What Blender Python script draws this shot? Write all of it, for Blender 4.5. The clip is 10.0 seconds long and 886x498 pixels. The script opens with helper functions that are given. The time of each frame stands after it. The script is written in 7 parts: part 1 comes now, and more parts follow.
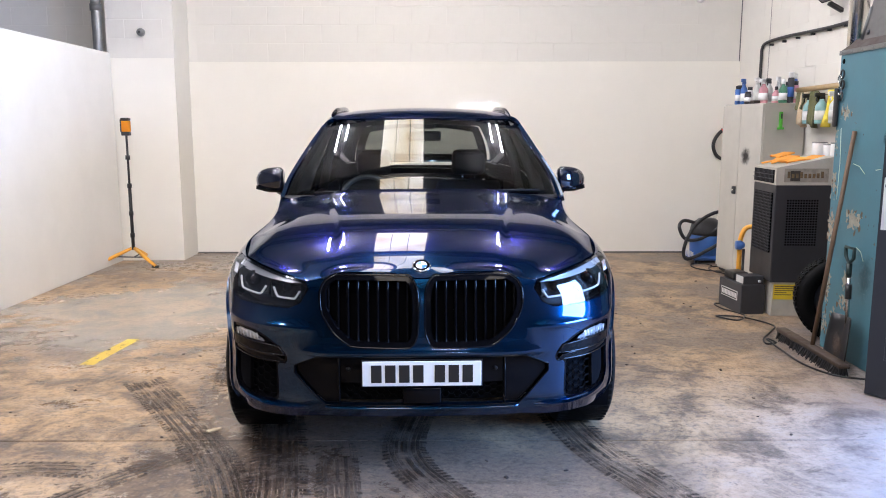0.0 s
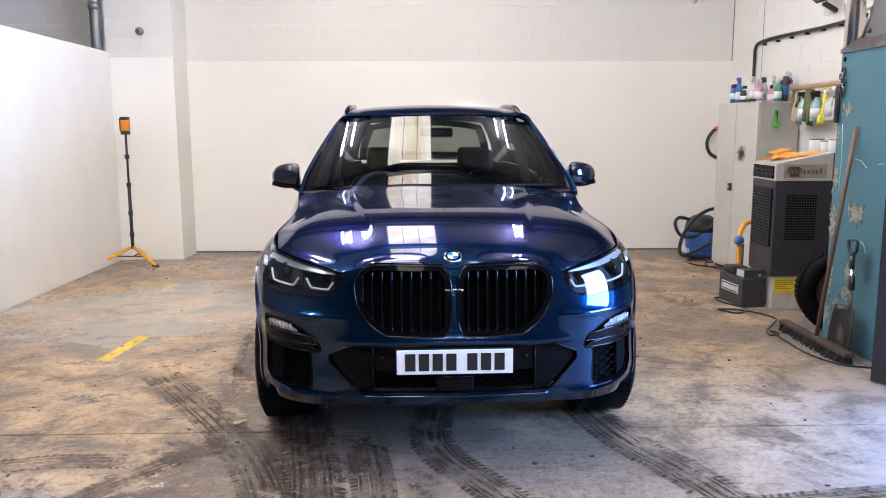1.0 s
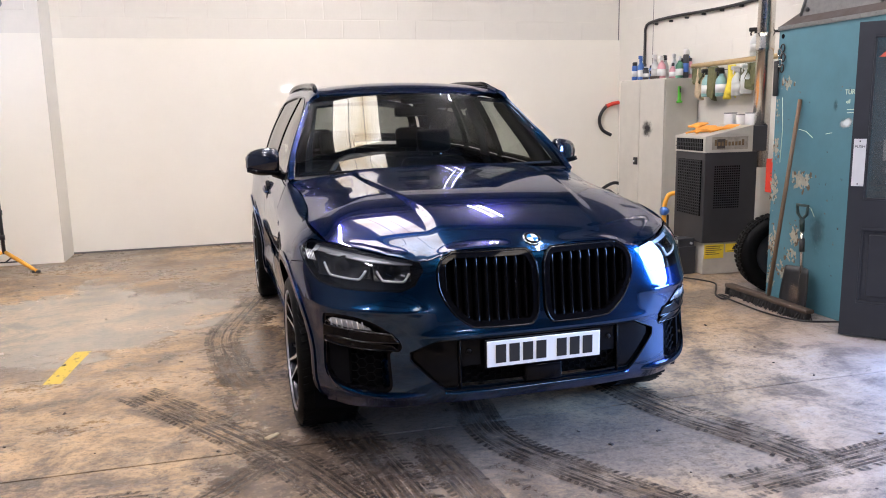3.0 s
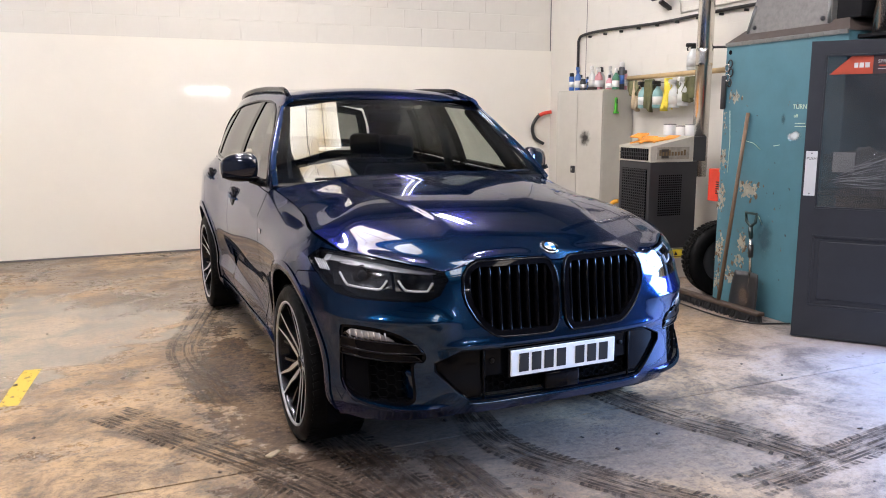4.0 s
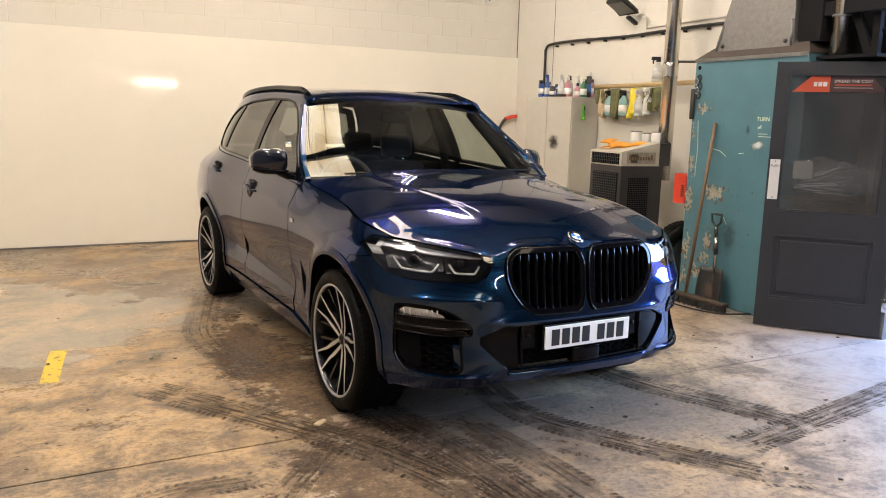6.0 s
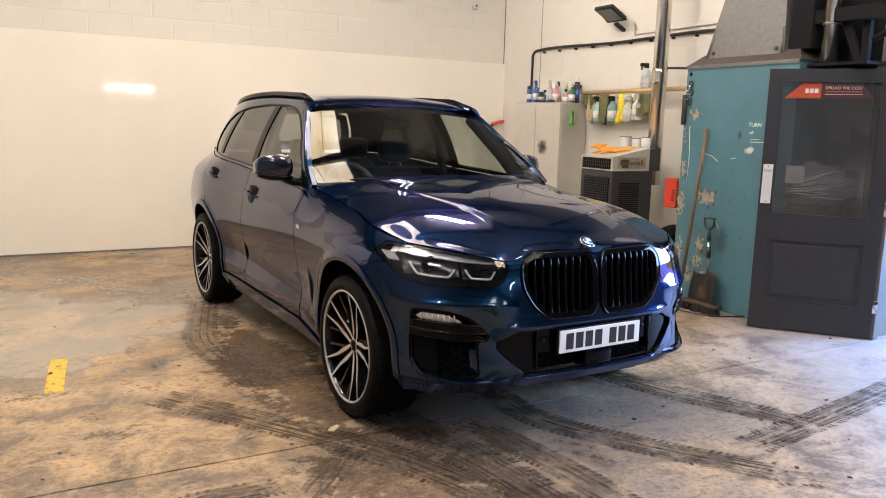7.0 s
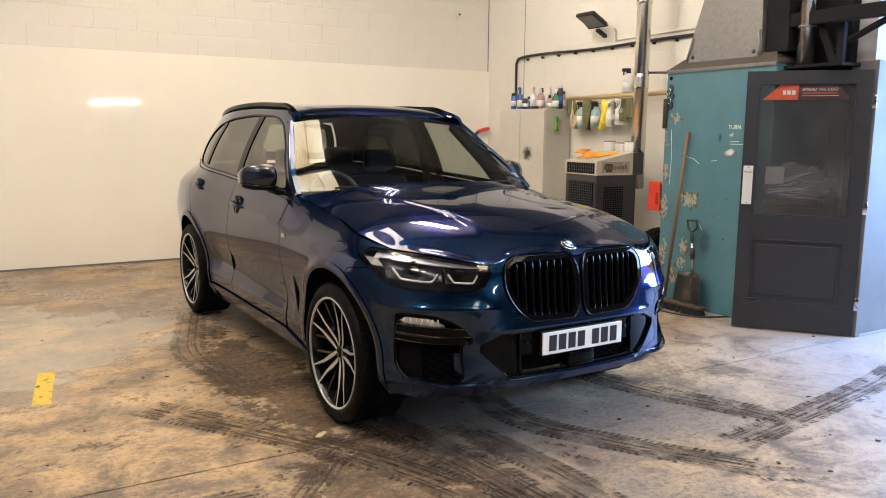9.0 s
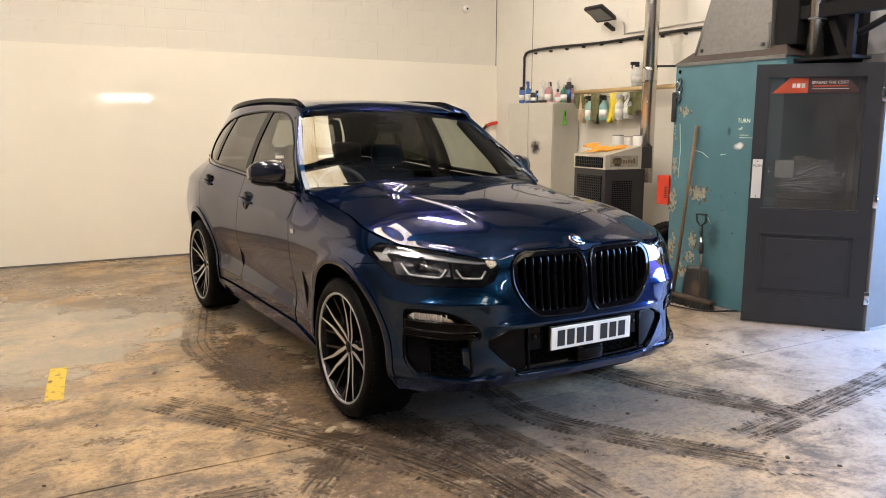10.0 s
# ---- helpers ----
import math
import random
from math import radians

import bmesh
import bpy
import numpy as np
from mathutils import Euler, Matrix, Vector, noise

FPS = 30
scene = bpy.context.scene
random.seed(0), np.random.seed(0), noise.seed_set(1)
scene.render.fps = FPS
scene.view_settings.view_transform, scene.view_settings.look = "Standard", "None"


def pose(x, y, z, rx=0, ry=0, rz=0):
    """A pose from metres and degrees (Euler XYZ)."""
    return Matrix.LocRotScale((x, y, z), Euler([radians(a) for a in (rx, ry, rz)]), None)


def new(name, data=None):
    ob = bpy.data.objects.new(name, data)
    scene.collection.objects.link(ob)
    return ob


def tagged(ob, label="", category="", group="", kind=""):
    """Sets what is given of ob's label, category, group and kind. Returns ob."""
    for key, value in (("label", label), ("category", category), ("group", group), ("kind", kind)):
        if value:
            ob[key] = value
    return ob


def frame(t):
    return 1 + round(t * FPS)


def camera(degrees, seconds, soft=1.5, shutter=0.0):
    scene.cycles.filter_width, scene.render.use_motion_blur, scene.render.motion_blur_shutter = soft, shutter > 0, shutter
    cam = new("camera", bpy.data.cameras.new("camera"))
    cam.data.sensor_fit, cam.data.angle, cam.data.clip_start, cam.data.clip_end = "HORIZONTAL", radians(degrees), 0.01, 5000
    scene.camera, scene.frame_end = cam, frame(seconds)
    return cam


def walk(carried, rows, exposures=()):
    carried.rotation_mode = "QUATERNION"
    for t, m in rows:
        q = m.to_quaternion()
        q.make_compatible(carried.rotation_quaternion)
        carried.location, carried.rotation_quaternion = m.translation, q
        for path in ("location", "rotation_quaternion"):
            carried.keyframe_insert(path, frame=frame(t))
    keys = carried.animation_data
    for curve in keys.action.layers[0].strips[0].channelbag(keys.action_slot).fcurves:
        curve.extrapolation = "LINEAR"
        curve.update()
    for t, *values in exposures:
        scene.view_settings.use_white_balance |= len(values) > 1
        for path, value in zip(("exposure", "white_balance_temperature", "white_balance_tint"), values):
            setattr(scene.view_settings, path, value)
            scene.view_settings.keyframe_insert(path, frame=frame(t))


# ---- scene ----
cam = camera(59.7, 10.0, soft=1.0)
METRES, EYE = 3.03, 1.594
ROWS = [
    (0.0, 0.0, 0.0, 0.0, -0.01, -8.79, 0.08),
    (0.5, -0.0034, 0.0014, -0.0065, -0.31, -9.39, 0.02),
    (1.0, -0.075, -0.0259, -0.0118, -1.45, -8.67, 0.17),
    (1.5, -0.1443, -0.0307, -0.0112, -3.6, -9.13, 0.59),
    (2.0, -0.2254, 0.0122, -0.015, -7.19, -9.75, 0.93),
    (3.5, -0.5198, 0.1334, -0.0182, -18.88, -9.89, 0.84),
    (4.0, -0.5909, 0.1673, -0.0149, -22.55, -9.66, 0.13),
    (4.5, -0.6895, 0.1822, -0.0152, -25.28, -9.47, -0.69),
    (5.0, -0.7379, 0.1538, -0.0115, -26.56, -9.36, -1.25),
    (5.5, -0.7626, 0.1048, -0.014, -26.93, -9.56, -1.48),
    (7.0, -0.8617, 0.1355, -0.0124, -29.28, -9.17, -1.53),
    (7.5, -0.8563, 0.1279, -0.013, -30.49, -8.73, -1.35),
    (8.0, -0.8555, 0.1231, -0.0128, -30.9, -8.46, -1.09),
    (8.5, -0.8562, 0.117, -0.012, -30.6, -8.38, -0.74),
    (9.0, -0.8577, 0.1158, -0.015, -30.12, -8.53, -0.53),
    (9.5, -0.8579, 0.1146, -0.0151, -29.71, -8.74, -0.39),
    (10.0, -0.8587, 0.1132, -0.0121, -29.52, -8.98, -0.26),
]
EXPOSURES = [(0.0, 0.33, 5750, 19), (2.0, 0.31, 5720, 19), (3.5, 0.38, 6020, 21), (4.0, 0.38, 6000, 19), (4.5, 0.36, 6500, 18), (5.0, 0.30, 7000, 16), (5.5, 0.25, 7350, 15), (7.0, 0.24, 6900, 18), (8.0, 0.23, 7000, 16), (10.0, 0.23, 7150, 15)]
walk(cam, [(t, pose(0, 0, EYE) @ pose(METRES * x, METRES * y, METRES * z, 90 + pitch, roll, yaw)) for t, x, y, z, yaw, pitch, roll in ROWS], EXPOSURES)

# ---- light ----
CEIL, BEAM_Y = 5.0, 5.93
SKY_GLOW, TUBE_GLOW, DAY_WATTS = 10.0, 158.0, 950
world = bpy.data.worlds.new("world")
world.use_nodes = True
scene.world = world
_n = world.node_tree.nodes
_sky = _n.new("ShaderNodeTexSky")
_sky.sky_type, _sky.sun_disc, _sky.sun_elevation, _sky.sun_rotation = "NISHITA", False, radians(40), radians(120)
world.node_tree.links.new(_sky.outputs[0], _n["Background"].inputs[0])
_n["Background"].inputs[1].default_value = 0.12


def area_lamp(name, m, sx, sy, watts, colour):
    data = bpy.data.lights.new(name, "AREA")
    data.shape, data.size, data.size_y, data.energy, data.color = "RECTANGLE", sx, sy, watts, colour
    ob = new(name, data)
    ob.matrix_world = m
    return ob


scene.view_settings.exposure = 0.0

# ---- materials ----


def nodes_of(name):
    m = bpy.data.materials.new(name)
    m.use_nodes = True
    nt = m.node_tree
    return m, nt, nt.nodes["Principled BSDF"]


def plain(name, colour, rough=0.5, metal=0.0, coat=0.0, var=0.12, scale=6.0, bump=0.0, bump_scale=60.0, emit=None, spec=0.5):
    """A material with colour varied at two scales, fine relief and uneven gloss."""
    m, nt, b = nodes_of(name)
    N, L = nt.nodes, nt.links
    b.inputs["Metallic"].default_value = metal
    b.inputs["Coat Weight"].default_value = coat
    b.inputs["Coat Roughness"].default_value = 0.03
    b.inputs["Specular IOR Level"].default_value = spec
    tc = N.new("ShaderNodeTexCoord")
    a = N.new("ShaderNodeTexNoise")
    a.inputs["Scale"].default_value, a.inputs["Detail"].default_value, a.inputs["Roughness"].default_value = scale, 8, 0.65
    L.new(tc.outputs["Object"], a.inputs["Vector"])
    ramp = N.new("ShaderNodeMapRange")
    ramp.inputs["From Min"].default_value, ramp.inputs["From Max"].default_value = 0.3, 0.7
    ramp.inputs["To Min"].default_value, ramp.inputs["To Max"].default_value = 1 - var, 1 + var
    L.new(a.outputs["Fac"], ramp.inputs["Value"])
    mul = N.new("ShaderNodeVectorMath")
    mul.operation = "SCALE"
    mul.inputs[0].default_value = colour
    L.new(ramp.outputs[0], mul.inputs["Scale"])
    L.new(mul.outputs[0], b.inputs["Base Color"])
    rr = N.new("ShaderNodeMapRange")
    rr.inputs["From Min"].default_value, rr.inputs["From Max"].default_value = 0.3, 0.7
    rr.inputs["To Min"].default_value, rr.inputs["To Max"].default_value = max(0.0, rough * (1 - var)), min(1, rough * (1 + var))
    L.new(a.outputs["Fac"], rr.inputs["Value"])
    L.new(rr.outputs[0], b.inputs["Roughness"])
    if bump:
        f = N.new("ShaderNodeTexNoise")
        f.inputs["Scale"].default_value, f.inputs["Detail"].default_value = bump_scale, 5
        L.new(tc.outputs["Object"], f.inputs["Vector"])
        bp = N.new("ShaderNodeBump")
        bp.inputs["Strength"].default_value, bp.inputs["Distance"].default_value = min(1, bump), 0.004
        L.new(f.outputs["Fac"], bp.inputs["Height"])
        L.new(bp.outputs[0], b.inputs["Normal"])
    if emit:
        b.inputs["Emission Color"].default_value = (*emit[:3], 1)
        b.inputs["Emission Strength"].default_value = emit[3]
    return m


def glass(name, tint, rough=0.0):
    """Thin glass: clear through with a mirror sheen that grows towards grazing."""
    m, nt, b = nodes_of(name)
    N, L = nt.nodes, nt.links
    out = N["Material Output"]
    N.remove(b)
    tr, gl, mix, fr, pw, ma = (N.new("ShaderNode" + k) for k in ("BsdfTransparent", "BsdfGlossy", "MixShader", "LayerWeight", "Math", "Math"))
    tr.inputs[0].default_value = (*tint, 1)
    gl.inputs["Roughness"].default_value = rough
    fr.inputs["Blend"].default_value = 0.5
    pw.operation, pw.inputs[1].default_value = "POWER", 5.0
    ma.operation, ma.inputs[1].default_value, ma.inputs[2].default_value = "MULTIPLY_ADD", 0.93, 0.07
    L.new(fr.outputs["Facing"], pw.inputs[0]), L.new(pw.outputs[0], ma.inputs[0])
    L.new(ma.outputs[0], mix.inputs[0])
    L.new(tr.outputs[0], mix.inputs[1])
    L.new(gl.outputs[0], mix.inputs[2])
    L.new(mix.outputs[0], out.inputs[0])
    return m


# ---- building helpers ----
def part(name, bm, material, parent=None, label="", smooth=True):
    """Links a bmesh as one mesh object, under a thing or part."""
    me = bpy.data.meshes.new(name)
    bm.normal_update()
    if smooth:
        for f in bm.faces:
            f.smooth = True
    bm.to_mesh(me)
    bm.free()
    me.materials.append(material)
    ob = new(name, me)
    if parent:
        ob.parent = parent
    if label:
        ob["label"] = label
    return ob


def thing(name, m, label, category, group="", kind=""):
    ob = new(name)
    ob.empty_display_size = 0.1
    ob.matrix_world = m
    return tagged(ob, label, category, group, kind)


def box(bm, lo, hi, bevel=0.0, m=None, seg=2):
    """Adds a box from corner lo to corner hi, its edges rounded by bevel."""
    t = bmesh.new()
    bmesh.ops.create_cube(t, size=1)
    for v in t.verts:
        v.co = Vector([lo[i] + (v.co[i] + 0.5) * (hi[i] - lo[i]) for i in range(3)])
    if bevel:
        bmesh.ops.bevel(t, geom=t.edges[:], offset=bevel, segments=seg, affect="EDGES", profile=0.5)
    return join(bm, t, m)


def join(bm, t, m=None):
    if m is not None:
        t.transform(m)
    vm = [bm.verts.new(v.co) for v in t.verts]
    t.verts.index_update()
    for f in t.faces:
        try:
            nf = bm.faces.new([vm[v.index] for v in f.verts])
            nf.smooth = f.smooth
        except ValueError:
            pass
    t.free()
    return bm


def boxes(*items, bevel=0.0, seg=2):
    bm = bmesh.new()
    for lo, hi in items:
        box(bm, lo, hi, bevel, seg=seg)
    return bm


def lathe(profile, n=48, axis="z", bm=None, m=None, closed=False):
    """Turns (radius, height) pairs round an axis."""
    t = bmesh.new()
    rings = []
    for r, h in profile:
        ring = []
        for i in range(n):
            a = 2 * math.pi * i / n
            c, s = r * math.cos(a), r * math.sin(a)
            ring.append(t.verts.new({"z": (c, s, h), "x": (h, c, s), "y": (s, h, c)}[axis]))
        rings.append(ring)
    pairs = list(zip(rings, rings[1:])) + ([(rings[-1], rings[0])] if closed else [])
    for a, b in pairs:
        for i in range(n):
            j = (i + 1) % n
            t.faces.new((a[i], a[j], b[j], b[i]))
    if not closed:
        if profile[0][0] > 1e-5:
            t.faces.new(rings[0][::-1])
        if profile[-1][0] > 1e-5:
            t.faces.new(rings[-1])
    bmesh.ops.remove_doubles(t, verts=t.verts[:], dist=1e-6)
    bmesh.ops.recalc_face_normals(t, faces=t.faces[:])
    if bm is None:
        bm = bmesh.new()
    return join(bm, t, m)


def tube(points, radius, n=10, bm=None, closed=False):
    """A round bar along a polyline; radius may be a list."""
    pts = [Vector(p) for p in points]
    if bm is None:
        bm = bmesh.new()
    rad = radius if isinstance(radius, (list, tuple)) else [radius] * len(pts)
    rings, ref = [], None
    for i, p in enumerate(pts):
        a = pts[i - 1] if i else (pts[-1] if closed else p)
        b = pts[i + 1] if i + 1 < len(pts) else (pts[0] if closed else p)
        d = (b - a).normalized()
        if ref is None:
            ref = d.orthogonal().normalized()
        ref = (ref - d * ref.dot(d)).normalized()
        side = d.cross(ref)
        rings.append([bm.verts.new(p + (ref * math.cos(2 * math.pi * k / n) + side * math.sin(2 * math.pi * k / n)) * rad[i]) for k in range(n)])
    pairs = list(zip(rings, rings[1:])) + ([(rings[-1], rings[0])] if closed else [])
    for a, b in pairs:
        for k in range(n):
            bm.faces.new((a[k], a[(k + 1) % n], b[(k + 1) % n], b[k]))
    if not closed:
        bm.faces.new(rings[0][::-1])
        bm.faces.new(rings[-1])
    return bm


def smooth_line(points, n=8, closed=False):
    """Catmull-Rom points through the given ones."""
    p = [np.array(q, float) for q in points]
    k = len(p)
    out = []
    for i in range(k if closed else k - 1):
        a, b, c, d = (p[(i + o) % k] if closed else p[min(max(i + o, 0), k - 1)] for o in (-1, 0, 1, 2))
        for j in range(n):
            t = j / n
            out.append(0.5 * (2 * b + (c - a) * t + (2 * a - 5 * b + 4 * c - d) * t * t + (3 * b - a - 3 * c + d) * t ** 3))
    if not closed:
        out.append(p[-1])
    return out


def spline(*pts):
    """A smooth curve y(x) through (x, y) pairs, straight outside."""
    xs, ys = np.array([p[0] for p in pts], float), np.array([p[1] for p in pts], float)
    h, n = np.diff(xs), len(pts)
    A, r = np.eye(n), np.zeros(n)
    for i in range(1, n - 1):
        A[i, i - 1:i + 2] = h[i - 1], 2 * (h[i - 1] + h[i]), h[i]
        r[i] = 6 * ((ys[i + 1] - ys[i]) / h[i] - (ys[i] - ys[i - 1]) / h[i - 1])
    k = np.linalg.solve(A, r)

    def f(x):
        x = np.asarray(x, float)
        i = np.clip(np.searchsorted(xs, x) - 1, 0, n - 2)
        xc = np.clip(x, xs[0], xs[-1])
        a, b = (xs[i + 1] - xc) / h[i], (xc - xs[i]) / h[i]
        return a * ys[i] + b * ys[i + 1] + ((a ** 3 - a) * k[i] + (b ** 3 - b) * k[i + 1]) * h[i] ** 2 / 6
    return f


def smoothstep(a, b, x):
    t = np.clip((np.asarray(x, float) - a) / (b - a), 0, 1)
    return t * t * (3 - 2 * t)


def inside(poly, p):
    """Which of the points p (n x 2) lie in the polygon."""
    poly, p = np.asarray(poly), np.asarray(p)
    c = np.zeros(len(p), bool)
    x, y = p[:, 0], p[:, 1]
    for (x1, y1), (x2, y2) in zip(poly, np.roll(poly, -1, axis=0)):
        if y1 != y2:
            c ^= ((y1 > y) != (y2 > y)) & (x < (x2 - x1) * (y - y1) / (y2 - y1) + x1)
    return c


def edge_distance(poly, p):
    poly, p = np.asarray(poly), np.asarray(p)
    best = np.full(len(p), 1e9)
    for a, b in zip(poly, np.roll(poly, -1, axis=0)):
        d = b - a
        t = np.clip(((p - a) @ d) / max(d @ d, 1e-12), 0, 1)
        best = np.minimum(best, np.linalg.norm(p - a - t[:, None] * d, axis=1))
    return best


def resample(poly, step):
    out = []
    poly = [np.array(q, float) for q in poly]
    for a, b in zip(poly, poly[1:] + poly[:1]):
        n = max(1, int(math.ceil(np.linalg.norm(b - a) / step)))
        out += [a + (b - a) * i / n for i in range(n)]
    return out


def shrink(poly, d):
    """The polygon moved inwards by d (outwards if negative)."""
    p = np.array(poly, float)
    area = 0.5 * np.sum(p[:, 0] * np.roll(p[:, 1], -1) - np.roll(p[:, 0], -1) * p[:, 1])
    s = 1 if area > 0 else -1
    e = np.roll(p, -1, axis=0) - p
    e /= np.maximum(np.linalg.norm(e, axis=1), 1e-9)[:, None]
    nrm = np.stack([-e[:, 1], e[:, 0]], 1) * s
    b = nrm + np.roll(nrm, 1, axis=0)
    b /= np.maximum((b * b).sum(1), 0.4)[:, None]
    return p + d * 2 * b


def skin(name, surface, outline, material, parent, holes=(), step=0.03, depth=0.012, lift=0.0, flip=False, label=""):
    """A panel cut out of a surface P(u, v), with folded edges and the surface's own normals."""
    from mathutils.geometry import delaunay_2d_cdt
    loops = [resample(o, step) for o in (outline, *holes)]
    outline = np.array(loops[0])
    pts, edges = [], []
    for lp in loops:
        k = len(pts)
        pts += [tuple(q) for q in lp]
        edges += [(k + i, k + (i + 1) % len(lp)) for i in range(len(lp))]
    lo, hi = outline.min(0), outline.max(0)
    gu, gv = np.meshgrid(np.arange(lo[0] + step / 2, hi[0], step), np.arange(lo[1] + step / 2, hi[1], step))
    g = np.stack([gu.ravel(), gv.ravel()], 1)
    ok = inside(outline, g) & (edge_distance(outline, g) > 0.4 * step)
    for lp in loops[1:]:
        ok &= ~inside(lp, g) & (edge_distance(lp, g) > 0.4 * step)
    pts += [tuple(q) for q in g[ok]]
    v2, _, f2, *_ = delaunay_2d_cdt([Vector(q) for q in pts], edges, [], 0, 1e-6)
    v2 = np.array([tuple(v) for v in v2])
    f2 = [f for f in f2 if len(f) == 3]
    cen = np.array([v2[list(f)].mean(0) for f in f2])
    keep = inside(outline, cen)
    for lp in loops[1:]:
        keep &= ~inside(lp, cen)
    f2 = [f for f, k in zip(f2, keep) if k]
    u, v, e = v2[:, 0], v2[:, 1], 1.5e-3
    P = surface(u, v)
    nr = np.cross(surface(u + e, v) - surface(u - e, v), surface(u, v + e) - surface(u, v - e))
    nr /= np.maximum(np.linalg.norm(nr, axis=1), 1e-12)[:, None]
    if flip:
        nr = -nr
    P = P + nr * lift
    bm = bmesh.new()
    vs = [bm.verts.new(p) for p in P]
    count = {}
    for f in f2:
        a, b, c = f
        fn = np.cross(P[b] - P[a], P[c] - P[a])
        if fn @ nr[a] < 0:
            a, b, c = a, c, b
        try:
            bm.faces.new((vs[a], vs[b], vs[c]))
        except ValueError:
            continue
        for q in ((a, b), (b, c), (c, a)):
            count[tuple(sorted(q))] = (count.get(tuple(sorted(q)), (0,))[0] + 1, q)
    normals = [tuple(q) for q in nr]
    if depth:
        rim = {}
        for k, (n, (a, b)) in count.items():
            if n == 1:
                for i in (a, b):
                    if i not in rim:
                        rim[i] = (bm.verts.new(P[i]), bm.verts.new(P[i] - nr[i] * depth))
                        normals += [(0, 0, 0)] * 2
                bm.faces.new((rim[b][0], rim[a][0], rim[a][1], rim[b][1]))
    loose = [q for q in vs if not q.link_faces]
    index = {q: i for i, q in enumerate(bm.verts)}
    gone = {index[q] for q in loose}
    bmesh.ops.delete(bm, geom=loose, context="VERTS")
    normals = [q for i, q in enumerate(normals) if i not in gone]
    ob = part(name, bm, material, parent, label)
    ob.data.normals_split_custom_set_from_vertices(normals)
    return ob

# ---- the room ----
def floor_material():
    """Old concrete: ochre and grey-brown stains, dusty daylight tint towards the entrance, wet sheen in patches."""
    m, nt, b = nodes_of("stained_concrete")
    N, L = nt.nodes, nt.links
    tc = N.new("ShaderNodeTexCoord")

    def noise_at(scale, detail=8, rough=0.6, stretch=(1, 1, 1), shift=(0, 0, 0), warp=0.0):
        mp = N.new("ShaderNodeMapping")
        mp.inputs["Scale"].default_value, mp.inputs["Location"].default_value = stretch, shift
        L.new(tc.outputs["Object"], mp.inputs["Vector"])
        n = N.new("ShaderNodeTexNoise")
        n.inputs["Scale"].default_value, n.inputs["Detail"].default_value, n.inputs["Roughness"].default_value, n.inputs["Distortion"].default_value = scale, detail, rough, warp
        L.new(mp.outputs[0], n.inputs["Vector"])
        return n.outputs["Fac"]

    def ramp(v, a, b_, lo=0.0, hi=1.0):
        r = N.new("ShaderNodeMapRange")
        r.interpolation_type = "SMOOTHSTEP"
        for k, q in (("From Min", a), ("From Max", b_), ("To Min", lo), ("To Max", hi)):
            r.inputs[k].default_value = q
        L.new(v, r.inputs["Value"])
        return r.outputs[0]

    def mix(f, a, c):
        x = N.new("ShaderNodeMix")
        x.data_type = "RGBA"
        L.new(f, x.inputs[0])
        for sock, q in ((x.inputs[6], a), (x.inputs[7], c)):
            if isinstance(q, tuple):
                sock.default_value = (*q, 1)
            else:
                L.new(q, sock)
        return x.outputs[2]

    def op(kind, a, c):
        x = N.new("ShaderNodeMath")
        x.operation = kind
        for sock, q in zip(x.inputs, (a, c)):
            if isinstance(q, (int, float)):
                sock.default_value = q
            else:
                L.new(q, sock)
        return x.outputs[0]

    sep = N.new("ShaderNodeSeparateXYZ")
    L.new(tc.outputs["Object"], sep.inputs[0])
    X, Y = sep.outputs["X"], sep.outputs["Y"]
    big = noise_at(0.55, 6, 0.6, (1, 1.3, 1), (3, 1, 0), 0.6)
    mid = noise_at(2.3, 10, 0.72, (1.1, 1.1, 1), (0, 7, 0), 0.4)
    fine = noise_at(13, 9, 0.76, (1, 1.1, 1))
    grit = noise_at(60, 6, 0.75)
    col = mix(ramp(mid, 0.36, 0.60), (0.110, 0.080, 0.058), (0.49, 0.335, 0.185))
    col = mix(ramp(big, 0.46, 0.62), col, (0.215, 0.170, 0.130))
    # pale dusty ground towards the entrance, bluish to put daylight into its colour
    daylit_edge = op("ADD", op("SUBTRACT", op("MULTIPLY", X, 0.55), op("MULTIPLY", Y, 0.34)), op("MULTIPLY", mid, 1.6))
    daylit_dust = ramp(daylit_edge, 0.10, 1.05)
    col = mix(op("MULTIPLY", daylit_dust, 0.82), col, (0.30, 0.30, 0.335))
    # damp dark ground in front of the car
    dx = op("ABSOLUTE", op("ADD", X, 1.05), 0)
    wet_edge = op("ADD", op("ADD", op("MULTIPLY", dx, 0.44), op("MULTIPLY", op("ABSOLUTE", op("SUBTRACT", Y, 3.3), 0), 0.50)), op("MULTIPLY", mid, 1.3))
    damp_shade = ramp(op("ADD", wet_edge, op("MULTIPLY", fine, 0.5)), 1.08, 1.36, 1.0, 0.0)
    # strip along the car's side: damp, and darkened to paint in its shadow
    side_edge = op("ADD", op("ADD", op("MULTIPLY", op("ABSOLUTE", op("ADD", X, 1.18), 0), 1.2), op("MULTIPLY", op("ABSOLUTE", op("SUBTRACT", Y, 5.1), 0), 0.30)), op("MULTIPLY", mid, 1.3))
    damp_shade = op("MAXIMUM", damp_shade, ramp(op("ADD", side_edge, op("MULTIPLY", fine, 0.5)), 1.26, 1.46, 1.0, 0.0))
    col = mix(op("MULTIPLY", damp_shade, 0.70), col, (0.092, 0.060, 0.040))
